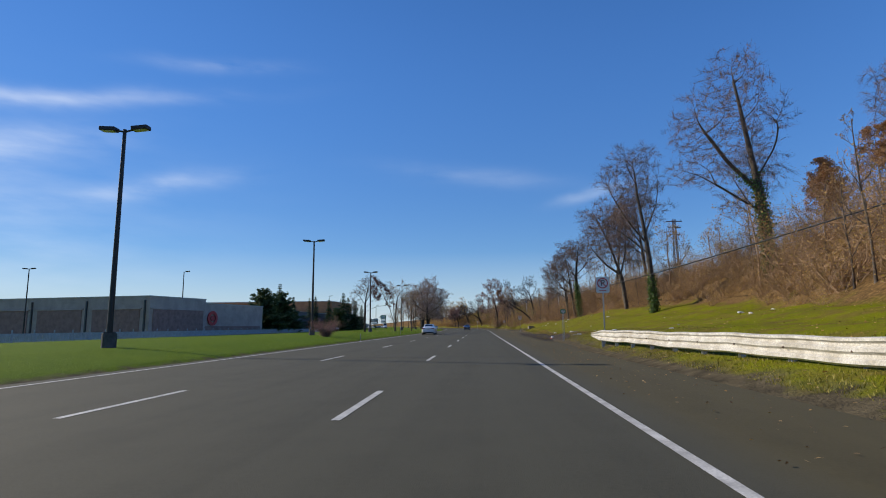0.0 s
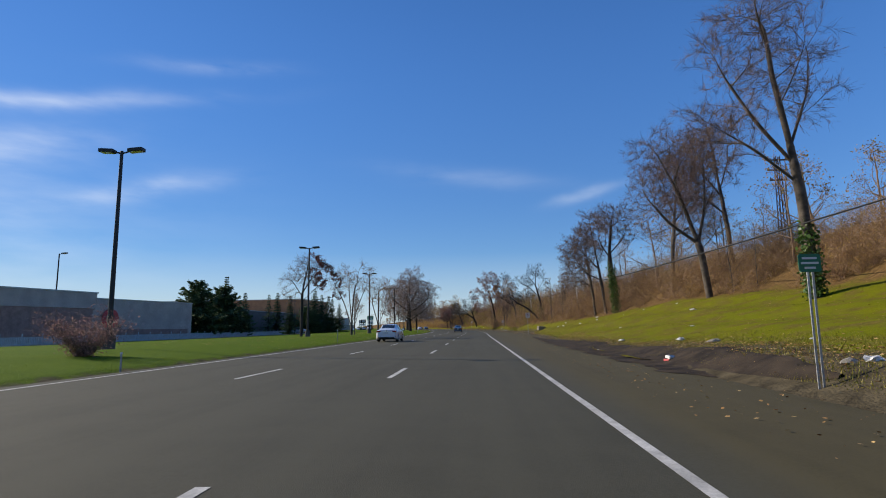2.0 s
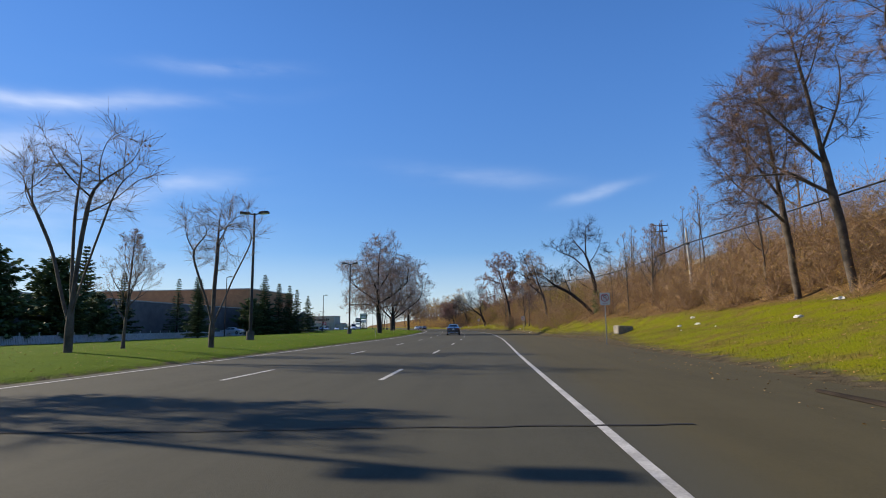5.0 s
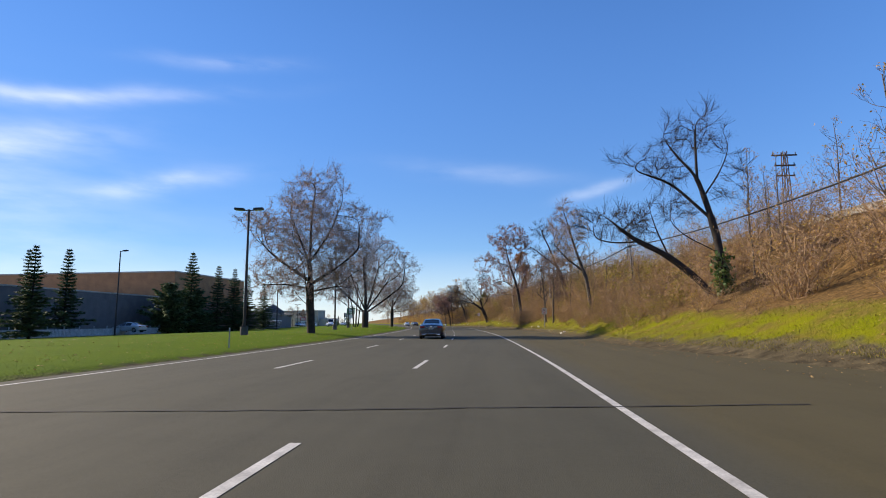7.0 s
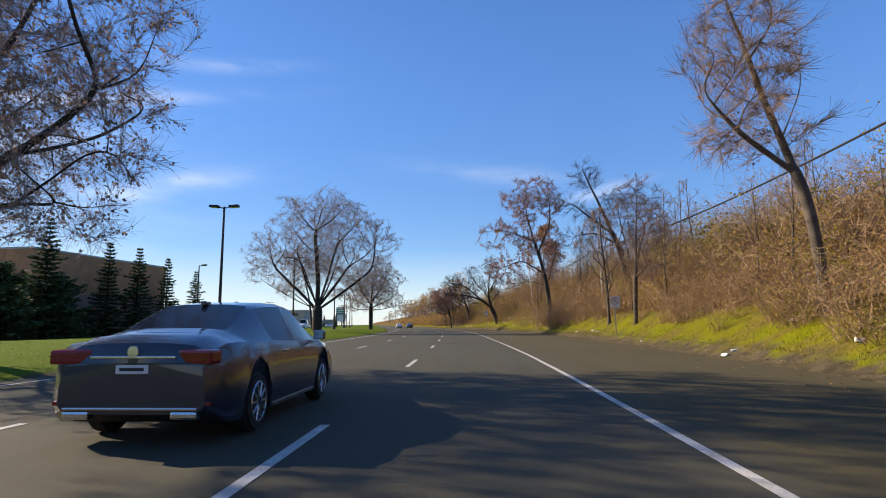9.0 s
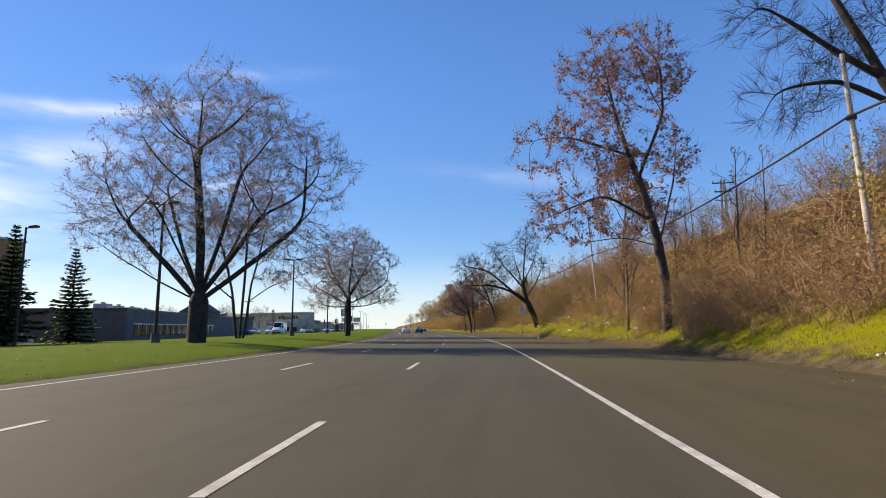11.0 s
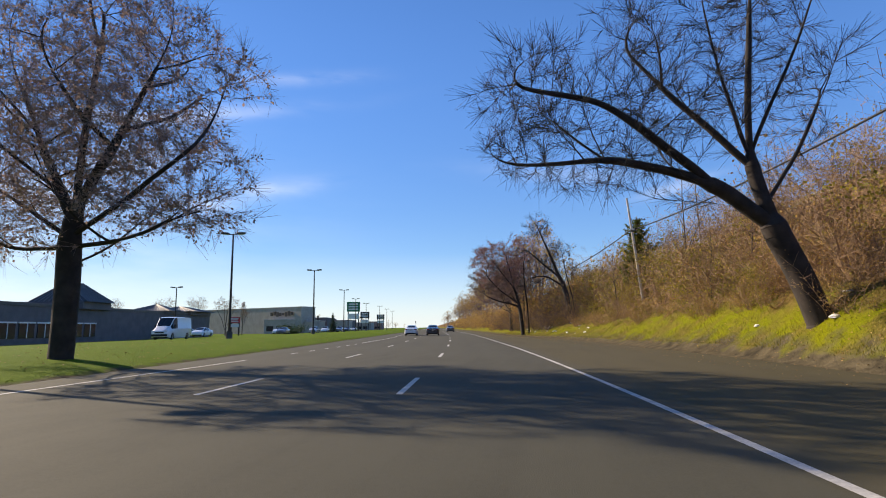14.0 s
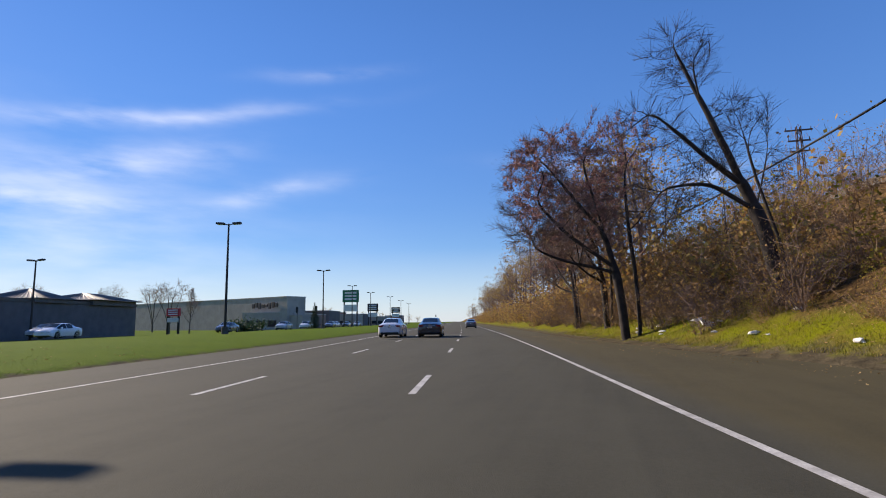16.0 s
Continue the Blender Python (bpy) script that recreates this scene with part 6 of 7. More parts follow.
for r0, r1, off in ((0.0, 0.55, 0.0), (0.85, 1.5, 0.0)):
    n = 40
    for k in range(n):
        a0, a1 = 2 * math.pi * k / n, 2 * math.pi * (k + 1) / n
        q = [(-0.9, 18.0 + 1.0 * math.cos(a) * r, 3.6 + math.sin(a) * r) for a, r in ((a0, r0), (a1, r0), (a1, r1), (a0, r1))]
        vs = [disc.verts.new(p) for p in q]
        disc.faces.new(vs if r0 else vs[1:])
back = bmesh.ops.extrude_face_region(disc, geom=disc.faces[:])
bmesh.ops.translate(disc, vec=(-0.15, 0, 0), verts=[v for v in back["geom"] if isinstance(v, bmesh.types.BMVert)])
part("wall_sign", disc, SIGN_RED, store, "round red emblem on the wall")

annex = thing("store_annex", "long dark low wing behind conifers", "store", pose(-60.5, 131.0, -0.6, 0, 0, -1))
slab(annex, "wall", -70, 0, 0, 0, 82, 6.6, SHADE_DARK_WALL, "wall coloured dark for the shade it stands in")
slab(annex, "coping", -70, -0.1, 6.6, 0.1, 82.1, 6.8, COPING)
hall = thing("brick_hall", "tall orange brick hall rising behind the low wing", "store", pose(-57.5, 214.0, -0.6, 0, 0, -4))
slab(hall, "wall", -70, 0, 0, 0, 26, 11.4, ORANGE_BRICK, "orange brick wall")
slab(hall, "coping", -70.1, -0.1, 11.4, 0.1, 26.1, 11.65, COPING)
slab(hall, "side_bay", -0.05, 1.5, 0, 0.12, 24.5, 6.0, BRICK_BROWN)


def hip_roof(t, x0, y0, x1, y1, z, up, over, mat, name="roof", ridge=0.35):
    bm = bmesh.new()
    a = [bm.verts.new(p) for p in ((x0 - over, y0 - over, z), (x1 + over, y0 - over, z), (x1 + over, y1 + over, z), (x0 - over, y1 + over, z))]
    cy, half = (y0 + y1) / 2, (y1 - y0) / 2 * ridge
    cx = (x0 + x1) / 2
    r = [bm.verts.new((cx, cy - half, z + up)), bm.verts.new((cx, cy + half, z + up))]
    for f in ((a[0], a[1], r[0]), (a[1], a[2], r[1], r[0]), (a[2], a[3], r[1]), (a[3], a[0], r[0], r[1])):
        bm.faces.new(f)
    bm.faces.new(list(reversed(a)))
    roof = part(name, bm, mat, t, "dark ribbed metal roof")
    ribs = bmesh.new()
    n = 12
    for k in range(n + 1):
        f = k / n
        p = Vector((x1 + over, y0 - over + (y1 - y0 + 2 * over) * f, z + 0.03))
        q = Vector((cx, cy - half + 2 * half * f, z + up + 0.03))
        rod(ribs, p, q, 0.05, 0.05, 4)
        p2 = Vector((x0 - over + (x1 - x0 + 2 * over) * f, y0 - over, z + 0.03))
        rod(ribs, p2, Vector((cx, cy - half, z + up + 0.03)), 0.05, 0.04, 4)
    part("rib", ribs, RIB_METAL, roof)
    return roof


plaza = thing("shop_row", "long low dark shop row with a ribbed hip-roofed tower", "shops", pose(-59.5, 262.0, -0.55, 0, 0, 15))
slab(plaza, "wall", -30, 0, 0, 0, 92, 4.6, SHADE_DARK_WALL, "shop wall with its shade put into a dark colour")
slab(plaza, "parapet", -30.1, -0.1, 4.6, 0.1, 92.1, 5.0, ROOF_METAL)
for k in range(14):
    y = 3 + k * 3.2
    w = slab(plaza, "window", 0.02, y, 0.9, 0.1, y + 2.6, 2.6, DARK_GLASS, "dark shop window", bevel=0.0)
    slab(plaza, "window_frame", 0.03, y - 0.12, 2.6, 0.16, y + 2.72, 2.78, SIGN_WHITE, parent=w, bevel=0.0)
    slab(plaza, "mullion", 0.03, y + 1.25, 0.9, 0.15, y + 1.35, 2.6, SIGN_WHITE, parent=w, bevel=0.0)
slab(plaza, "tower", -9, 43, 4.6, 0.6, 50, 5.6, SHADE_DARK_WALL, "raised entrance tower")
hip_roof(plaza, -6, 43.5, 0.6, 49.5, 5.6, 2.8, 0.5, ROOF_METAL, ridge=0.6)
slab(plaza, "gable_wall", -6, 69, 4.6, 0.4, 76, 5.1, SHADE_DARK_WALL)
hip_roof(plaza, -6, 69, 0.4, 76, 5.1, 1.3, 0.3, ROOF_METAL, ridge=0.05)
slab(plaza, "end_tower", -7, 80, 4.6, 0.5, 91, 5.3, SHADE_DARK_WALL, "raised corner tower")
hip_roof(plaza, -7, 80, 0.5, 91, 5.3, 1.1, 0.7, ROOF_METAL)
for k, (y, w) in enumerate(((6, 2.0), (14, 1.4), (22, 2.6), (31, 1.6))):
    u = thing("rooftop_unit", "boxy grey ventilation unit on a flat roof", "ventilation unit", plaza.matrix_world @ pose(-6 - k, y, 5.0))
    part("case", box(bmesh.new(), -w / 2, -w / 2, 0, w / 2, w / 2, 0.9, 0.04), GALV, u)
    part("cowl", rod(bmesh.new(), (0, 0, 0.9), (0, 0, 1.15), 0.3, 0.36, 12), GALV, u)

market = thing("supermarket", "large off-white windowless box of a supermarket", "store", pose(-88.0, 405.0, -0.55, 0, 0, -20))
slab(market, "wall", -95, 0, 0, 0, 6, 8.4, WHITE_WALL, "off-white rendered wall")
slab(market, "coping", -95.1, -0.1, 8.4, 0.1, 6.1, 8.65, COPING)
slab(market, "side_wing", 0, 1, 0, 4.5, 6, 3.8, WHITE_WALL)
for k in range(8):
    part("sign_shape", box(bmesh.new(), -14 + k * 1.35, -0.25, 5.8 + 0.25 * math.sin(k * 2.1), -13.0 + k * 1.35, -0.05, 7.0 + 0.3 * math.sin(k * 1.3), 0.05), SIGN_BLACK, market, "plain dark sign shape")

# far signs, signals and low shops along the road ahead
def pylon_sign(x, y, up, w, h, mat, legs=2, label="tall dark roadside sign on two legs"):
    z = ground_z(x, y)
    t = thing("pylon_sign", label, "sign", pose(x, y, z, 0, 0, 13), "roadside signs")
    for k in range(legs):
        dx = 0 if legs == 1 else (-w * 0.4 + k * w * 0.8)
        part("leg", box(bmesh.new(), dx - 0.15, -0.15, -0.3, dx + 0.15, 0.15, up, 0.02), LAMP_STEEL, t)
    b = part("panel", box(bmesh.new(), -w / 2, -0.25, up - h, w / 2, 0.25, up, 0.05), mat, t)
    bm = bmesh.new()
    for k in range(3):
        box(bm, -w * 0.36, -0.27, up - h * (0.3 + 0.26 * k), w * 0.36, -0.255, up - h * (0.16 + 0.26 * k))
    part("bars", bm, SIGN_WHITE if mat is not SIGN_WHITE else SIGN_BLACK, b)
    part("lower_panel", box(bmesh.new(), -w * 0.42, -0.2, up - h * 1.75, w * 0.42, 0.2, up - h * 1.2, 0.04), SIGN_WHITE, t)


for s, d, up, w, h, mat in [(415, -27, 9.0, 4.0, 3.0, SIGN_GREEN), (470, -30, 7.5, 3.6, 2.6, LAMP_STEEL), (368, -47, 4.2, 2.2, 1.3, SIGN_RED), (540, -30, 8.0, 4.0, 2.6, LAMP_STEEL)]:
    x, y = (float(v) for v in on_plan(s, d))
    pylon_sign(x, y, up, w, h, mat)
for s, d in [(388, -32.4), (388, -28.6), (560, -12), (560, 9)]:
    x, y = (float(v) for v in on_plan(s, d))
    t = thing("traffic_signal", "black three-lamp traffic signal on a dark pole", "traffic signal", pose(x, y, ground_z(x, y), 0, 0, 13), "traffic signals")
    part("pole", rod(bmesh.new(), (0, 0, -0.2), (0, 0, 4.3), 0.05, 0.04, 10), LAMP_STEEL, t)
    hd = part("head", box(bmesh.new(), -0.22, -0.35, 3.2, 0.22, -0.08, 4.4, 0.03), SIGN_BLACK, t)
    for k in range(3):
        part("visor", rod(bmesh.new(), (0, -0.5, 3.42 + k * 0.38), (0, -0.34, 3.42 + k * 0.38), 0.15, 0.15, 14), SIGN_BLACK, hd)
rng = np.random.default_rng(3)
for k in range(12):
    s = 430 + k * 26 + rng.random() * 8
    x, y = (float(v) for v in on_plan(s, -46 - rng.random() * 14))
    w, dp, up = 14 + rng.random() * 8, 10 + rng.random() * 6, 4 + rng.random() * 2.5
    t = thing("far_shop", "low flat-roofed shop far along the road", "shops", pose(x, y, ground_z(x, y), 0, 0, 13), "far shops")
    slab(t, "wall", -dp / 2, -w / 2, -0.3, dp / 2, w / 2, up, [WHITE_WALL, BRICK_BROWN, SHADE_DARK_WALL][k % 3])
    slab(t, "coping", -dp / 2 - 0.1, -w / 2 - 0.1, up, dp / 2 + 0.1, w / 2 + 0.1, up + 0.25, COPING)
    for j in range(4):
        slab(t, "window", -dp / 2 + 0.8 + j * dp * 0.22, -w / 2 - 0.06, 0.8, -dp / 2 + 0.8 + j * dp * 0.22 + dp * 0.16, -w / 2 + 0.02, 2.4, DARK_GLASS, bevel=0.0)


# ---- vehicles ----
TYRE = material("tyre", (0.018, 0.018, 0.018), rough=0.85, scale=8.0, bump=0.1)
ALLOY = material("alloy_rim", (0.55, 0.55, 0.56), rough=0.3, scale=6.0, bump=0.0, metal=0.9)
CHROME = material("chrome_trim", (0.75, 0.75, 0.76), rough=0.15, scale=6.0, bump=0.0, metal=1.0, spread=0.05)
TAIL_RED = material("tail_light_red", (0.28, 0.012, 0.015), rough=0.15, scale=6.0, bump=0.0, coat=0.5)
HEAD_CLEAR = material("head_light_clear", (0.7, 0.72, 0.75), rough=0.1, scale=6.0, bump=0.0, coat=0.5)
UNDER = material("dark_underside", (0.02, 0.02, 0.021), rough=0.8, scale=4.0, bump=0.0)
CAR_GLASS = glass_material("car_glass", (0.012, 0.016, 0.02))


def car_paint(name, col):
    return material(name, col, rough=0.28, scale=1.5, fine=400.0, bump=0.0, spread=0.04, coat=1.0)


PAINT_WHITE, PAINT_BLACK = car_paint("white_car_paint", (0.72, 0.73, 0.75)), car_paint("black_blue_car_paint", (0.012, 0.016, 0.03))
PAINT_GREY, PAINT_SILVER = car_paint("grey_car_paint", (0.10, 0.10, 0.11)), car_paint("silver_car_paint", (0.42, 0.43, 0.45))

# stations from rear to front: y, belt, top, half width at belt, half width at top; then the glazing spans
SEDAN = dict(length=4.62, half=0.905, wheel=0.325, axles=(-1.37, 1.33), stations=[
    (-2.31, 0.80, 0.84, 0.66, 0.50), (-2.24, 0.92, 0.98, 0.76, 0.62), (-2.05, 0.98, 1.05, 0.80, 0.64), (-1.78, 0.985, 1.08, 0.82, 0.62),
    (-1.55, 0.985, 1.12, 0.83, 0.62), (-0.85, 0.975, 1.405, 0.84, 0.56), (-0.45, 0.965, 1.445, 0.845, 0.575), (0.0, 0.955, 1.46, 0.845, 0.585), (0.06, 0.955, 1.46, 0.845, 0.585), (0.5, 0.945, 1.425, 0.845, 0.575),
    (1.28, 0.935, 1.06, 0.84, 0.64), (1.5, 0.90, 0.985, 0.82, 0.62), (1.9, 0.84, 0.90, 0.79, 0.58), (2.18, 0.74, 0.80, 0.70, 0.5), (2.31, 0.58, 0.64, 0.52, 0.36)],
    rear=(4, 5), front=(9, 10), side=[(5, 7), (8, 10)])
VAN = dict(length=5.6, half=1.0, wheel=0.36, axles=(-1.75, 1.75), stations=[
    (-2.8, 1.25, 2.2, 0.95, 0.86), (-2.74, 1.25, 2.42, 0.98, 0.88), (-1.2, 1.25, 2.5, 0.98, 0.88), (0.6, 1.25, 2.5, 0.98, 0.88), (0.66, 1.25, 2.5, 0.98, 0.88), (1.15, 1.22, 2.42, 0.97, 0.84),
    (1.95, 1.18, 1.5, 0.95, 0.78), (2.4, 1.05, 1.2, 0.92, 0.72), (2.72, 0.9, 0.98, 0.84, 0.62), (2.8, 0.7, 0.75, 0.7, 0.5)],
    rear=None, front=(5, 6), side=[(4, 6)])


def vehicle(name, kind, label, paint, m, rim=None, group="", category="car", chrome=False):
    t = thing(name, label, category, m, group)
    st, half, wr = kind["stations"], kind["half"], kind["wheel"]
    ys = sorted({round(y, 3) for y, *_ in st} | {round(a + o, 3) for a in kind["axles"] for o in (-0.42, -0.36, -0.24, 0.0, 0.24, 0.36, 0.42)})
    cols = list(zip(*st))

    def at(y):
        return [float(np.interp(y, cols[0], cols[k])) for k in (1, 2, 3, 4)]

    grid = []
    for y in ys:
        belt, top, wb, wt = at(y)
        end = min(1.0, (kind["length"] / 2 - abs(y)) / 0.28)
        wide = half * (0.80 + 0.20 * math.sqrt(max(end, 0.0)))
        arch = 0.2
        for a in kind["axles"]:
            arch = max(arch, 0.2 + (wr + 0.27) * max(0.0, 1 - (abs(y - a) / 0.41) ** 2) ** 0.5) if abs(y - a) < 0.41 else arch
        low = min(max(arch, 0.2 + 0.16 * (1 - max(end, 0))), belt - 0.08)
        sec = [(0.0, max(0.2, min(low, 0.32))), (wide * 0.8, max(0.2, min(low, 0.32))), (wide - 0.03, low), (wide, max(low + 0.02, 0.42)), (max(wide - 0.005, wb), max(low + 0.04, belt * 0.72)), (wb + 0.02, belt - 0.03), (wb, belt),
               (wt + 0.02, top - 0.05), (wt - 0.06, top - 0.012), (wt * 0.5, top + 0.008), (0.0, top + 0.012)]
        grid.append([(x, y, z) for x, z in sec])
    n = len(grid[0])
    groups = {"body": [], "rear_window": [], "windscreen": [], "side_window": [], "underside": []}
    sta = [s[0] for s in st]

    def span(y0, y1, pair):
        return pair and y0 >= sta[pair[0]] - 1e-3 and y1 <= sta[pair[1]] + 1e-3

    for i in range(len(grid) - 1):
        y0, y1 = ys[i], ys[i + 1]
        for j in range(n - 1):
            q = [grid[i][j], grid[i][j + 1], grid[i + 1][j + 1], grid[i + 1][j]]
            key = "body"
            if j == 0:
                key = "underside"
            elif j >= 8 and span(y0, y1, kind["rear"]):
                key = "rear_window"
            elif j >= 8 and span(y0, y1, kind["front"]):
                key = "windscreen"
            elif j == 6 and any(span(y0, y1, p) for p in kind["side"]):
                key = "side_window"
            for sx in (1, -1):
                groups[key].append([(sx * x, y, z) for x, y, z in (q if sx > 0 else reversed(q))])
    for i in (0, -1):
        for sx in (1, -1):
            for j in range(n - 1):
                groups["body"].append([(sx * grid[i][j][0], grid[i][j][1], grid[i][j][2]), (sx * grid[i][j + 1][0], grid[i][j + 1][1], grid[i][j + 1][2]), (0, grid[i][j + 1][1], grid[i][j + 1][2]), (0, grid[i][j][1], grid[i][j][2])])
    mats = {"body": paint, "underside": UNDER}
    for key, polys in groups.items():
        if not polys:
            continue
        halves = [1, -1] if key == "side_window" else [0]
        for hs in halves:
            bm = bmesh.new()
            for p in polys:
                if hs and sum(v[0] for v in p) * hs < 0:
                    continue
                vs = [bm.verts.new(v) for v in p]
                try:
                    bm.faces.new(vs)
                except ValueError:
                    pass
            bmesh.ops.remove_doubles(bm, verts=bm.verts, dist=0.0015)
            bmesh.ops.dissolve_degenerate(bm, edges=bm.edges, dist=0.0005)
            ob = part(key, bm, mats.get(key, CAR_GLASS), t, {"rear_window": "dark tinted rear window", "windscreen": "dark windscreen", "side_window": "dark side window"}.get(key, ""))
            ob.data.polygons.foreach_set("use_smooth", np.ones(len(ob.data.polygons), bool))
            if key == "body":
                sharp = ob.modifiers.new("edges", "EDGE_SPLIT")
                sharp.split_angle = radians(32)
    for a in kind["axles"]:
        for sx in (1, -1):
            x0, x1 = sx * (half - 0.225), sx * (half - 0.012)
            bm = rod(bmesh.new(), (x0, a, wr), (x1, a, wr), wr, wr, 28)
            bmesh.ops.bevel(bm, geom=[e for e in bm.edges if abs(e.verts[0].co.x - e.verts[1].co.x) < 1e-4], offset=0.035, segments=3, affect="EDGES")
            w = part("wheel", bm, TYRE, t, "black rubber tyre")
            bm = rod(bmesh.new(), (x1 - sx * 0.02, a, wr), (x1 + sx * 0.003, a, wr), wr * 0.66, wr * 0.64, 28)
            part("rim_dish", bm, UNDER, w)
            bm = bmesh.new()
            for k in range(10):
                an = 2 * math.pi * k / 10
                rod(bm, (x1 + sx * 0.006, a + math.cos(an) * 0.05, wr + math.sin(an) * 0.05), (x1 + sx * 0.006, a + math.cos(an) * wr * 0.63, wr + math.sin(an) * wr * 0.63), 0.016, 0.013, 6)
            n2 = 32
            for k in range(n2):
                a0, a1 = 2 * math.pi * k / n2, 2 * math.pi * (k + 1) / n2
                rod(bm, (x1 + sx * 0.004, a + math.cos(a0) * wr * 0.65, wr + math.sin(a0) * wr * 0.65), (x1 + sx * 0.004, a + math.cos(a1) * wr * 0.65, wr + math.sin(a1) * wr * 0.65), 0.012, 0.012, 5)
            part("rim", bm, rim or ALLOY, w, "spoked alloy rim")
    L = kind["length"] / 2
    if kind is SEDAN:
        for sx in (1, -1):
            bm = box(bmesh.new(), sx * 0.42 - 0.0, -L - 0.015, 0.79, sx * 0.80, -L + 0.16, 0.93, 0.03)
            bmesh.ops.rotate(bm, verts=bm.verts, cent=(sx * 0.6, -L, 0.86), matrix=Matrix.Rotation(radians(-14 * sx), 3, "Z"))
            part("tail_light", bm, TAIL_RED, t, "red tail light cluster")
            part("head_light", box(bmesh.new(), sx * 0.42, L - 0.22, 0.60, sx * 0.76, L - 0.05, 0.70, 0.03), HEAD_CLEAR, t, "clear headlight")
            mr = part("mirror", box(bmesh.new(), sx * 0.87, 0.84, 0.94, sx * 1.04, 0.98, 1.08, 0.03), paint, t)
            part("mirror_glass", box(bmesh.new(), sx * 0.89, 0.832, 0.955, sx * 1.02, 0.838, 1.065), CHROME, mr)
            for y in (-0.45, 0.45):
                part("door_handle", box(bmesh.new(), sx * 0.868, y - 0.1, 0.83, sx * 0.9, y + 0.1, 0.86, 0.01), CHROME if chrome else paint, t)
            part("side_reflector", box(bmesh.new(), sx * 0.62, -L + 0.005, 0.40, sx * 0.78, -L + 0.04, 0.44, 0.008), TAIL_RED, t)
            part("exhaust", box(bmesh.new(), sx * 0.40, -L - 0.02, 0.27, sx * 0.66, -L + 0.1, 0.35, 0.025), CHROME if chrome else UNDER, t)
            rocker = box(bmesh.new(), sx * (half - 0.035), -0.88, 0.215, sx * (half - 0.012), 0.86, 0.245)
            part("rocker_trim", rocker, CHROME if chrome else UNDER, t)
        part("bumper_trim", box(bmesh.new(), -0.66, -L - 0.022, 0.36 if chrome else 0.30, 0.66, -L + 0.06, 0.385 if chrome else 0.40, 0.01), CHROME if chrome else UNDER, t)
        part("boot_trim", box(bmesh.new(), -0.42, -L - 0.012, 0.845, 0.42, -L + 0.08, 0.87, 0.006), CHROME, t)
        part("emblem", rod(bmesh.new(), (0, -L - 0.012, 0.91), (0, -L + 0.06, 0.91), 0.055, 0.055, 16), CHROME, t)
        pl = part("number_plate", box(bmesh.new(), -0.16, -L - 0.014, 0.70, 0.16, -L + 0.06, 0.785, 0.005), SIGN_WHITE, t)
        part("plate_bar", box(bmesh.new(), -0.12, -L - 0.017, 0.727, 0.12, -L - 0.0142, 0.758), SIGN_BLACK, pl)
        part("aerial", box(bmesh.new(), -0.03, -0.95, 1.40, 0.03, -0.78, 1.45, 0.015), paint, t)
    else:
        for sx in (1, -1):
            part("tail_light", box(bmesh.new(), sx * 0.80, -L - 0.01, 1.0, sx * 0.95, -L + 0.05, 1.5, 0.02), TAIL_RED, t)
            part("head_light", box(bmesh.new(), sx * 0.55, L - 0.2, 0.85, sx * 0.88, L - 0.04, 1.02, 0.03), HEAD_CLEAR, t)
            part("mirror", box(bmesh.new(), sx * 1.0, 1.45, 1.35, sx * 1.18, 1.58, 1.65, 0.03), UNDER, t)
        part("bumper", box(bmesh.new(), -0.85, L - 0.1, 0.38, 0.85, L + 0.05, 0.62, 0.04), UNDER, t)
        part("grille", box(bmesh.new(), -0.5, L - 0.06, 0.72, 0.5, L + 0.01, 0.88, 0.02), SIGN_BLACK, t)
    return t


def parked(s, d, turn=0.0):
    x, y = (float(v) for v in on_plan(s, d))
    return pose(x, y, max(ground_z(x, y), 0.005), 0, 0, heading(s) + turn)


vehicle("white_sedan", SEDAN, "white four-door sedan on the carriageway, seen from behind", PAINT_WHITE, pose(-7.2, 79.0, 0.005, 0, 0, 0), group="cars on the road")
vehicle("dark_sedan", SEDAN, "black-blue four-door sedan with chrome trim on the carriageway", PAINT_BLACK, pose(-3.9, 157.0, 0.005, 0, 0, 2.4), group="cars on the road", chrome=True)
vehicle("silver_sedan", SEDAN, "pale silver sedan far ahead on the carriageway", PAINT_WHITE, parked(322, -5.3), group="cars on the road")
vehicle("dark_car", SEDAN, "dark sedan far ahead on the carriageway", PAINT_BLACK, parked(321, -2.2), group="cars on the road")
vehicle("far_car", SEDAN, "small dark car far down the road", PAINT_GREY, parked(372, 1.6), group="cars on the road")
vehicle("van", VAN, "white delivery van in the car park lane", PAINT_WHITE, parked(304, -31.5, 180), category="van", group="vehicles in the car park")
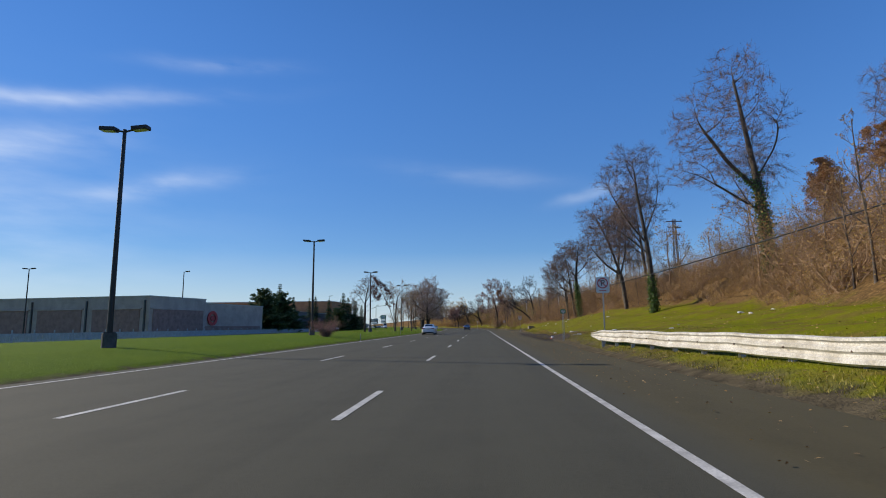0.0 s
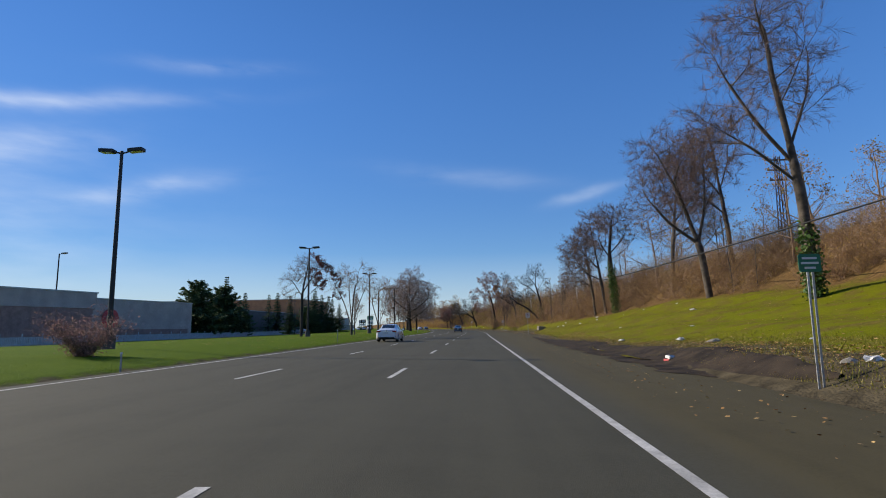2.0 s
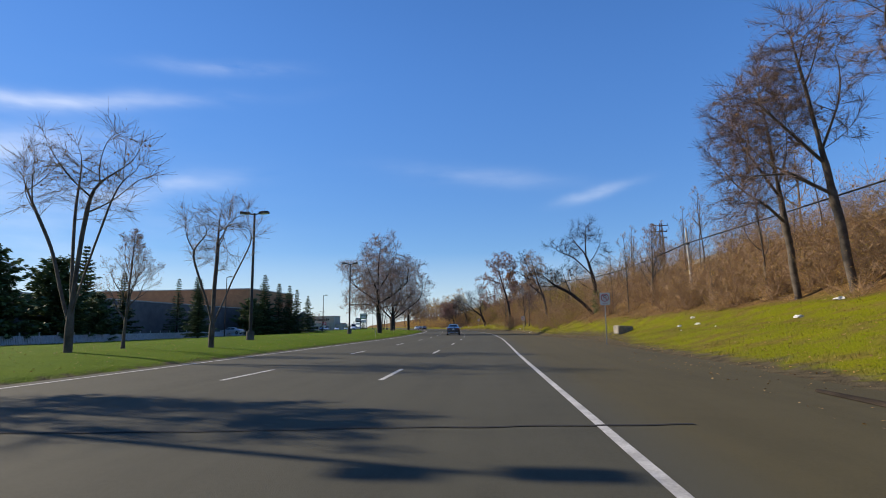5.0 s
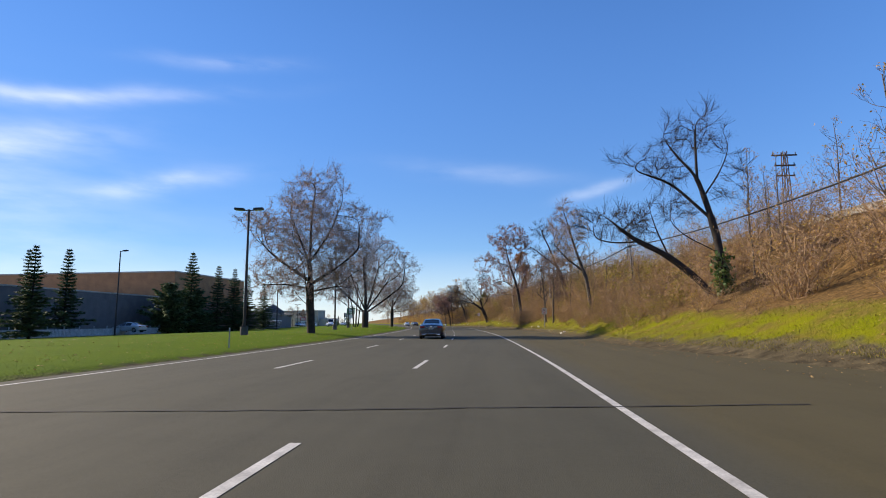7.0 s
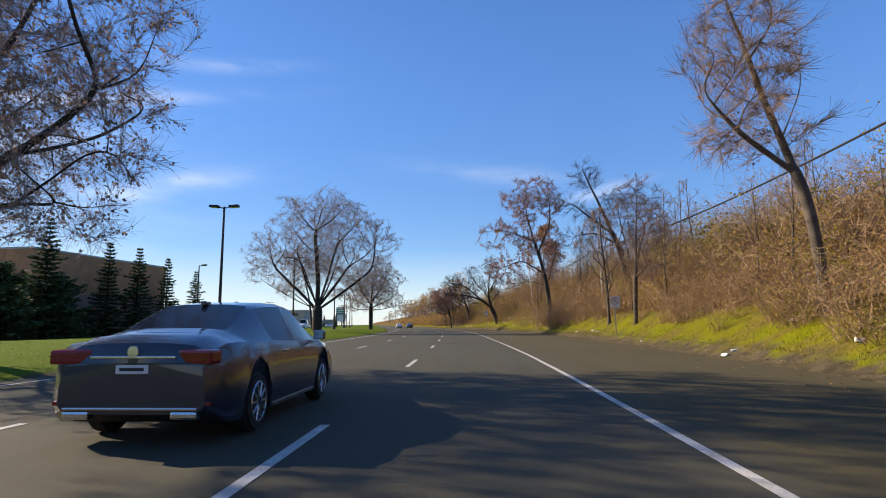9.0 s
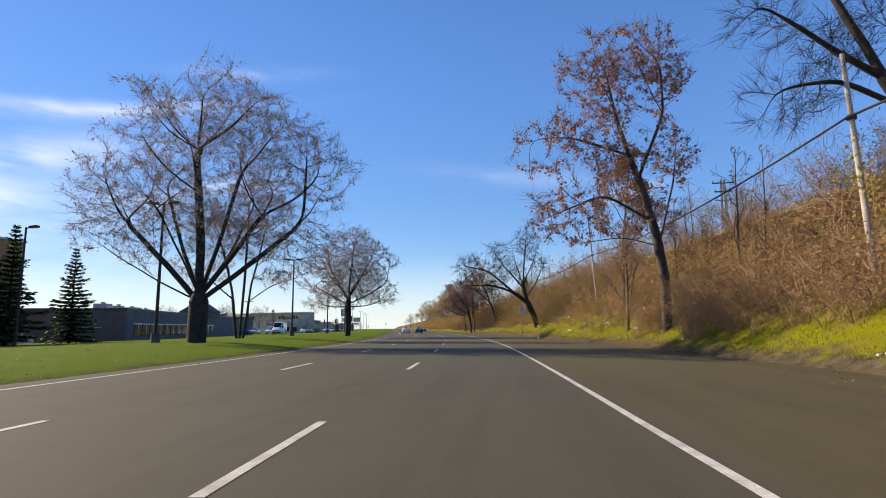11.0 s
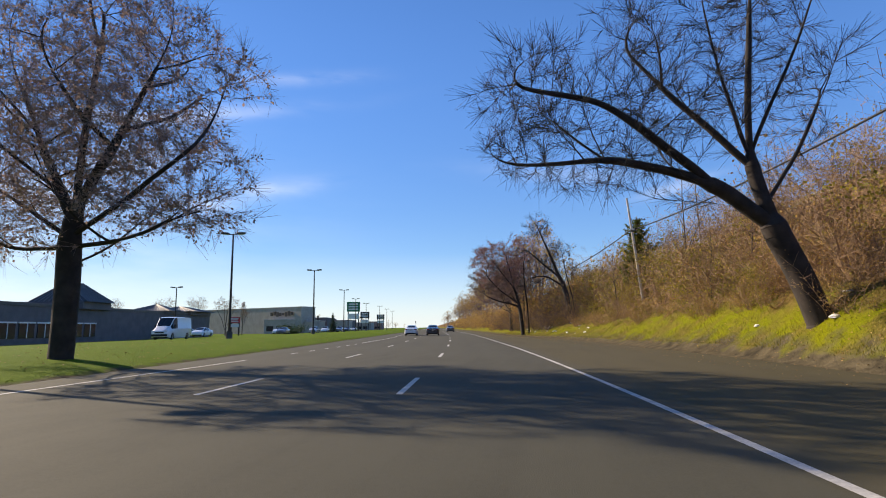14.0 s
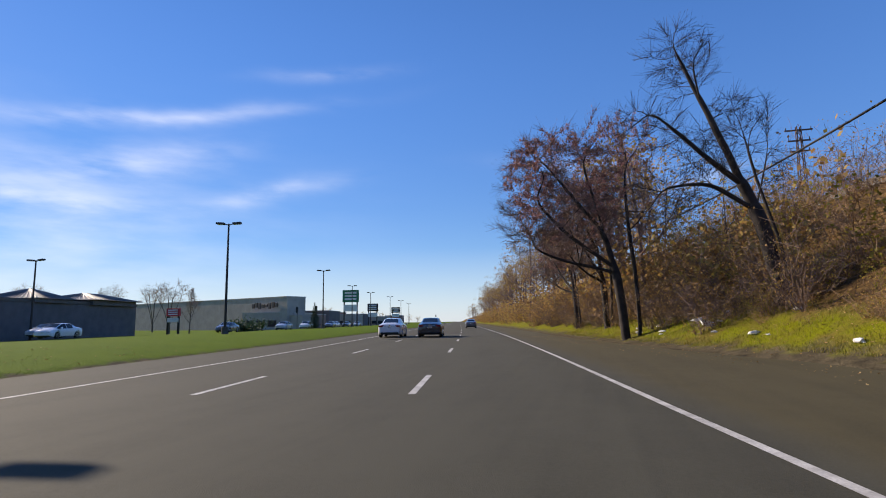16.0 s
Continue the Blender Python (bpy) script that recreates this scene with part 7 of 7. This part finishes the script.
for s, d, turn, paint, label in [(331, -39.2, 180, PAINT_WHITE, "white sedan in the car park lane"), (336, -44, 180, PAINT_SILVER, "silver sedan in the car park lane"), (340, -46, 170, PAINT_GREY, "dark grey car in the car park lane"),
                                 (356, -33, 180, PAINT_GREY, "dark car parked by the lawn's edge"), (364, -36, 180, PAINT_WHITE, "white car parked by the lawn's edge"), (372, -30, 180, PAINT_SILVER, "silver car parked by the lawn's edge"),
                                 (386, -30, 180, PAINT_WHITE, "white car parked by the lawn's edge"), (196, -47, 80, PAINT_SILVER, "silver car parked behind the lawn"), (402, -29, 180, PAINT_GREY, "dark car parked by the lawn's edge"),
                                 (416, -31, 180, PAINT_WHITE, "white car parked by the lawn's edge"), (430, -31, 180, PAINT_GREY, "dark car parked by the lawn's edge"), (446, -31, 180, PAINT_SILVER, "silver car parked by the lawn's edge")]:
    vehicle("parked_car", SEDAN, label, paint, parked(s, d, turn), group="vehicles in the car park")


# ---- grass blades, fallen leaves, litter ----
def blades(name, label, s_range, lo, hi, many, tall, seed, mat=None):
    r = np.random.default_rng(seed)
    s = r.uniform(*s_range, many)
    a, b = lo(s), hi(s)
    d = a + (b - a) * r.random(many) ** 1.4
    x, y = on_plan(s, d)
    p = np.stack([x, y, height(s, d) - 0.01], -1)
    turn = r.uniform(0, 6.283, many)
    h = tall * (0.4 + r.random(many)) * (0.6 + 0.6 * np.sin(s * 0.7 + d) ** 2)
    side = np.stack([np.cos(turn), np.sin(turn), 0 * turn], -1) * (0.006 + 0.008 * r.random(many))[:, None]
    tip = p + np.stack([r.normal(0, 0.35, many) * h, r.normal(0, 0.35, many) * h, h], -1)
    v = np.stack([p - side, p + side, tip], 1).reshape(-1, 3)
    ob = new(name, quads_mesh(name, v, np.arange(3 * many).reshape(-1, 3), mat or GRASS_BLADE))
    return tagged(ob, label, "grass", kind="stuff")


blades("verge_grass", "rough grass along the edge of the shoulder", (-2, 60), lambda s: along(SHOULDER, s) + 0.35, lambda s: along(SHOULDER, s) + 5.0, 50000, 0.06, 1)
blades("verge_grass", "rough grass along the edge of the shoulder", (60, 190), lambda s: along(SHOULDER, s) + 0.7, lambda s: along(TOE, s) + 0.5, 70000, 0.07, 2)
blades("verge_grass", "rough grass and weeds along the edge of the shoulder", (190, 320), lambda s: along(SHOULDER, s) + 0.5, lambda s: along(TOE, s) + 1.5, 95000, 0.09, 3)
blades("lawn_grass", "mown grass along the edge of the lawn", (5, 300), lambda s: along(GRASS_LEFT, s) - 0.15, lambda s: along(GRASS_LEFT, s) - 3.5, 40000, 0.03, 4, LAWN_BLADE)


def fallen(name, label, s_range, lo, hi, many, size, seed):
    r = np.random.default_rng(seed)
    s = r.uniform(*s_range, many)
    a, b = lo(s), hi(s)
    d = a + (b - a) * r.random(many)
    x, y = on_plan(s, d)
    z = np.where((d > 0) & (d < along(SHOULDER, s)), 0.008, height(s, d))
    v, f = leaves(np.stack([x, y, z + 0.015], -1), size, r)
    v = v.reshape(-1, 4, 3)
    v[:, :, 2] = v[:, :1, 2] + np.abs(v[:, :, 2] - v[:, :1, 2]) * 0.35
    ob = new(name, quads_mesh(name, v.reshape(-1, 3), f, LITTER_LEAF))
    return tagged(ob, label, "fallen leaves", kind="stuff")


fallen("fallen_leaves", "dry leaves strewn over the grass", (0, 320), lambda s: along(SHOULDER, s) + 0.2, lambda s: along(TOE, s) + 2, 16000, 0.09, 5)
fallen("fallen_leaves", "dry leaves and grit on the shoulder", (0, 320), lambda s: along(SHOULDER, s) - 2.5, lambda s: along(SHOULDER, s) + 0.6, 5000, 0.06, 6)
fallen("fallen_leaves", "dry leaves scattered on the lawn", (60, 300), lambda s: along(GRASS_LEFT, s) - 0.3, lambda s: along(GRASS_LEFT, s) - 14, 7000, 0.08, 7)

TRASH = material("crumpled_white_plastic", (0.72, 0.72, 0.70), (0.55, 0.54, 0.52), 0.5, 9.0, 40.0, 0.4)
STONE = material("pale_stone", (0.33, 0.30, 0.25), (0.20, 0.18, 0.15), 0.9, 4.0, 30.0, 0.5)


def lump(seed, sx, sy, sz, rough):
    rng = np.random.default_rng(seed)
    bm = bmesh.new()
    bmesh.ops.create_icosphere(bm, subdivisions=2, radius=1.0)
    for v in bm.verts:
        k = 1 + rough * (rng.random() - 0.5) * 2
        v.co = Vector((v.co.x * sx * k, v.co.y * sy * k, max(v.co.z * k, -0.35) * sz + 0.3 * sz))
    return bm


rng = np.random.default_rng(44)
kinds = [lump(k, 0.16, 0.11, 0.07, 0.5) for k in range(4)]
lumps = []
for k, bm in enumerate(kinds):
    me = bpy.data.meshes.new("litter")
    bm.to_mesh(me), bm.free()
    me.materials.append(TRASH)
    lumps.append(me)
spots = [(rng.uniform(20, 120), None) for _ in range(26)] + [(rng.uniform(150, 215), None) for _ in range(12)] + [(rng.uniform(222, 262), 0.75) for _ in range(40)] + [(rng.uniform(285, 312), 0.7) for _ in range(24)]
for s, f in spots:
    f = f + rng.uniform(-0.35, 0.35) if f else rng.uniform(0.05, 0.95)
    d = float(along(SHOULDER, s) + f * (along(TOE, s) - along(SHOULDER, s)))
    x, y = (float(v) for v in on_plan(s, d))
    size = rng.uniform(0.5, 1.35)
    ob = new("litter", lumps[rng.integers(4)])
    ob.matrix_world = Matrix.LocRotScale((x, y, ground_z(x, y)), Euler((0, 0, rng.uniform(0, 6.28))), (size, size * rng.uniform(0.6, 1.2), size))
    tagged(ob, "crumpled white scrap of litter on the grass", "litter", "litter on the bank")

for x, y, sx, sy, sz, label in [(6.6, 40.5, 0.16, 0.11, 0.08, "pale stone at the grass edge"), (0.2, 244.4, 0.2, 0.16, 0.18, "pale stone at the grass edge"),
                                (8.0, 49.5, 0.22, 0.16, 0.09, "patch of pale rubble in the grass"), (8.4, 50.2, 0.16, 0.13, 0.07, "patch of pale rubble in the grass")]:
    ob = new("stone", bpy.data.meshes.new("stone"))
    bm = lump(int(y * 10), sx, sy, sz, 0.18)
    bm.to_mesh(ob.data), bm.free()
    ob.data.materials.append(STONE)
    ob.location = (x, y, ground_z(x, y) - 0.02)
    tagged(ob, label, "stone")
block = thing("concrete_block", "pale weathered concrete block on the grass", "concrete block", pose(10.7, 122.6, ground_z(10.7, 122.6) - 0.08, 0, 4, 24))
bm = box(bmesh.new(), -0.62, -0.33, 0.0, 0.62, 0.33, 0.62, 0.05)
rng = np.random.default_rng(12)
for v in bm.verts:
    v.co += Vector(rng.normal(0, 0.018, 3))
part("body", bm, STONE, block)
x, y = (float(v) for v in on_plan(301, 10.6))
ob = part("fallen_board", box(bmesh.new(), -0.36, -0.2, -0.03, 0.36, 0.2, 0.03, 0.01), SIGN_WHITE, None)
ob.matrix_world = pose(x, y, ground_z(x, y) + 0.12, 35, 12, 20)
tagged(ob, "white board lying tilted on the grass", "board")

for x, y, high in [(-9.9, 46.0, 0.5), (-10.6, 74.0, 0.9), (-11.0, 138.0, 0.8), (-16.5, 183.0, 0.9), (-19.6, 247.0, 0.7)]:
    t = thing("marker_stake", "thin weathered stake standing in the lawn", "stake", pose(x, y, ground_z(x, y)), "stakes in the lawn")
    part("shaft", box(bmesh.new(), -0.02, -0.02, -0.2, 0.02, 0.02, high, 0.004), WOOD_POLE, t)
    part("cap", box(bmesh.new(), -0.024, -0.024, high, 0.024, 0.024, high + 0.06, 0.004), SIGN_WHITE, t)


# the muddy edge of the shoulder, with its puddle and a carton
MUD = material("wet_mud", (0.06, 0.044, 0.029), (0.022, 0.017, 0.012), 0.88, 1.6, 40.0, 0.8)
MUD.node_tree.nodes["Principled BSDF"].inputs["Specular IOR Level"].default_value = 0.15
ms = np.arange(40.0, 90.0, 0.2)
end = np.clip(np.minimum((ms - 40) / 5, (90 - ms) / 22), 0, 1)
wob = 0.16 * np.sin(ms * 1.3) + 0.1 * np.sin(ms * 3.1 + 1) + 0.05 * np.sin(ms * 7.7)
inner, outer = 7.9 - end * (1.15 + wob), 8.0 + end * (0.95 + 0.8 * np.roll(wob, 9))
md = inner[:, None] + (outer - inner)[:, None] * np.linspace(0, 1, 9)
S2 = np.repeat(ms[:, None], 9, 1)
X2, Y2 = on_plan(S2, md)
lift = np.array([0.0, 0.02, 0.035, 0.04, 0.04, 0.04, 0.035, 0.02, -0.03])
Z2 = np.maximum(height(S2, md), 0.005) + 0.0095 + lift
i2 = np.arange(S2.size).reshape(S2.shape)
F2 = np.stack([i2[:-1, :-1], i2[:-1, 1:], i2[1:, 1:], i2[1:, :-1]], -1).reshape(-1, 4)
mud = tagged(new("mud", quads_mesh("mud", np.stack([X2, Y2, Z2], -1).reshape(-1, 3), F2, MUD, smooth=True)), "dark wet mud along the edge of the shoulder", "mud", kind="structure")
WATER = bpy.data.materials.new("puddle_water")
WATER.use_nodes = True
wb = WATER.node_tree.nodes["Principled BSDF"]
wb.inputs["Base Color"].default_value, wb.inputs["Roughness"].default_value = (0.02, 0.018, 0.014, 1), 0.03
for s0, d0, half, across_it in [(50.2, 7.5, 1.3, 0.3), (56.2, 7.6, 1.2, 0.22)]:
    bm = bmesh.new()
    ring = []
    for k in range(64):
        an = 2 * math.pi * k / 64
        r = 1 + 0.16 * math.sin(3 * an + 1) + 0.1 * math.sin(7 * an) + 0.06 * math.sin(13 * an)
        x, y = on_plan(s0 + half * r * math.sin(an), d0 + across_it * r * math.cos(an))
        ring.append(bm.verts.new((float(x), float(y), 0.085)))
    bm.faces.new(ring)
    tagged(part("puddle", bm, WATER, None), "shallow puddle that mirrors the sky in wet mud", "puddle", kind="structure")
fallen("fallen_leaves", "dry leaves piled along the muddy edge", (40, 84), lambda s: along(SHOULDER, s) + 0.7, lambda s: along(SHOULDER, s) + 2.6, 7500, 0.07, 8)
carton = thing("carton", "crushed red and white carton lying in the mud", "litter", pose(5.95, 47.6, 0.07, 0, 8, 25))
part("lower_half", box(bmesh.new(), -0.17, -0.11, 0.0, 0.17, 0.11, 0.07, 0.012), SIGN_RED, carton)
part("upper_half", box(bmesh.new(), -0.165, -0.1, 0.065, 0.16, 0.1, 0.16, 0.02, pose(0, 0, 0, 9, 5, 4)), SIGN_WHITE, carton)
part("flap", box(bmesh.new(), -0.16, -0.006, 0.0, 0.16, 0.006, 0.12, 0.003, pose(0, -0.11, 0.1, -38, 0, 3)), SIGN_WHITE, carton)
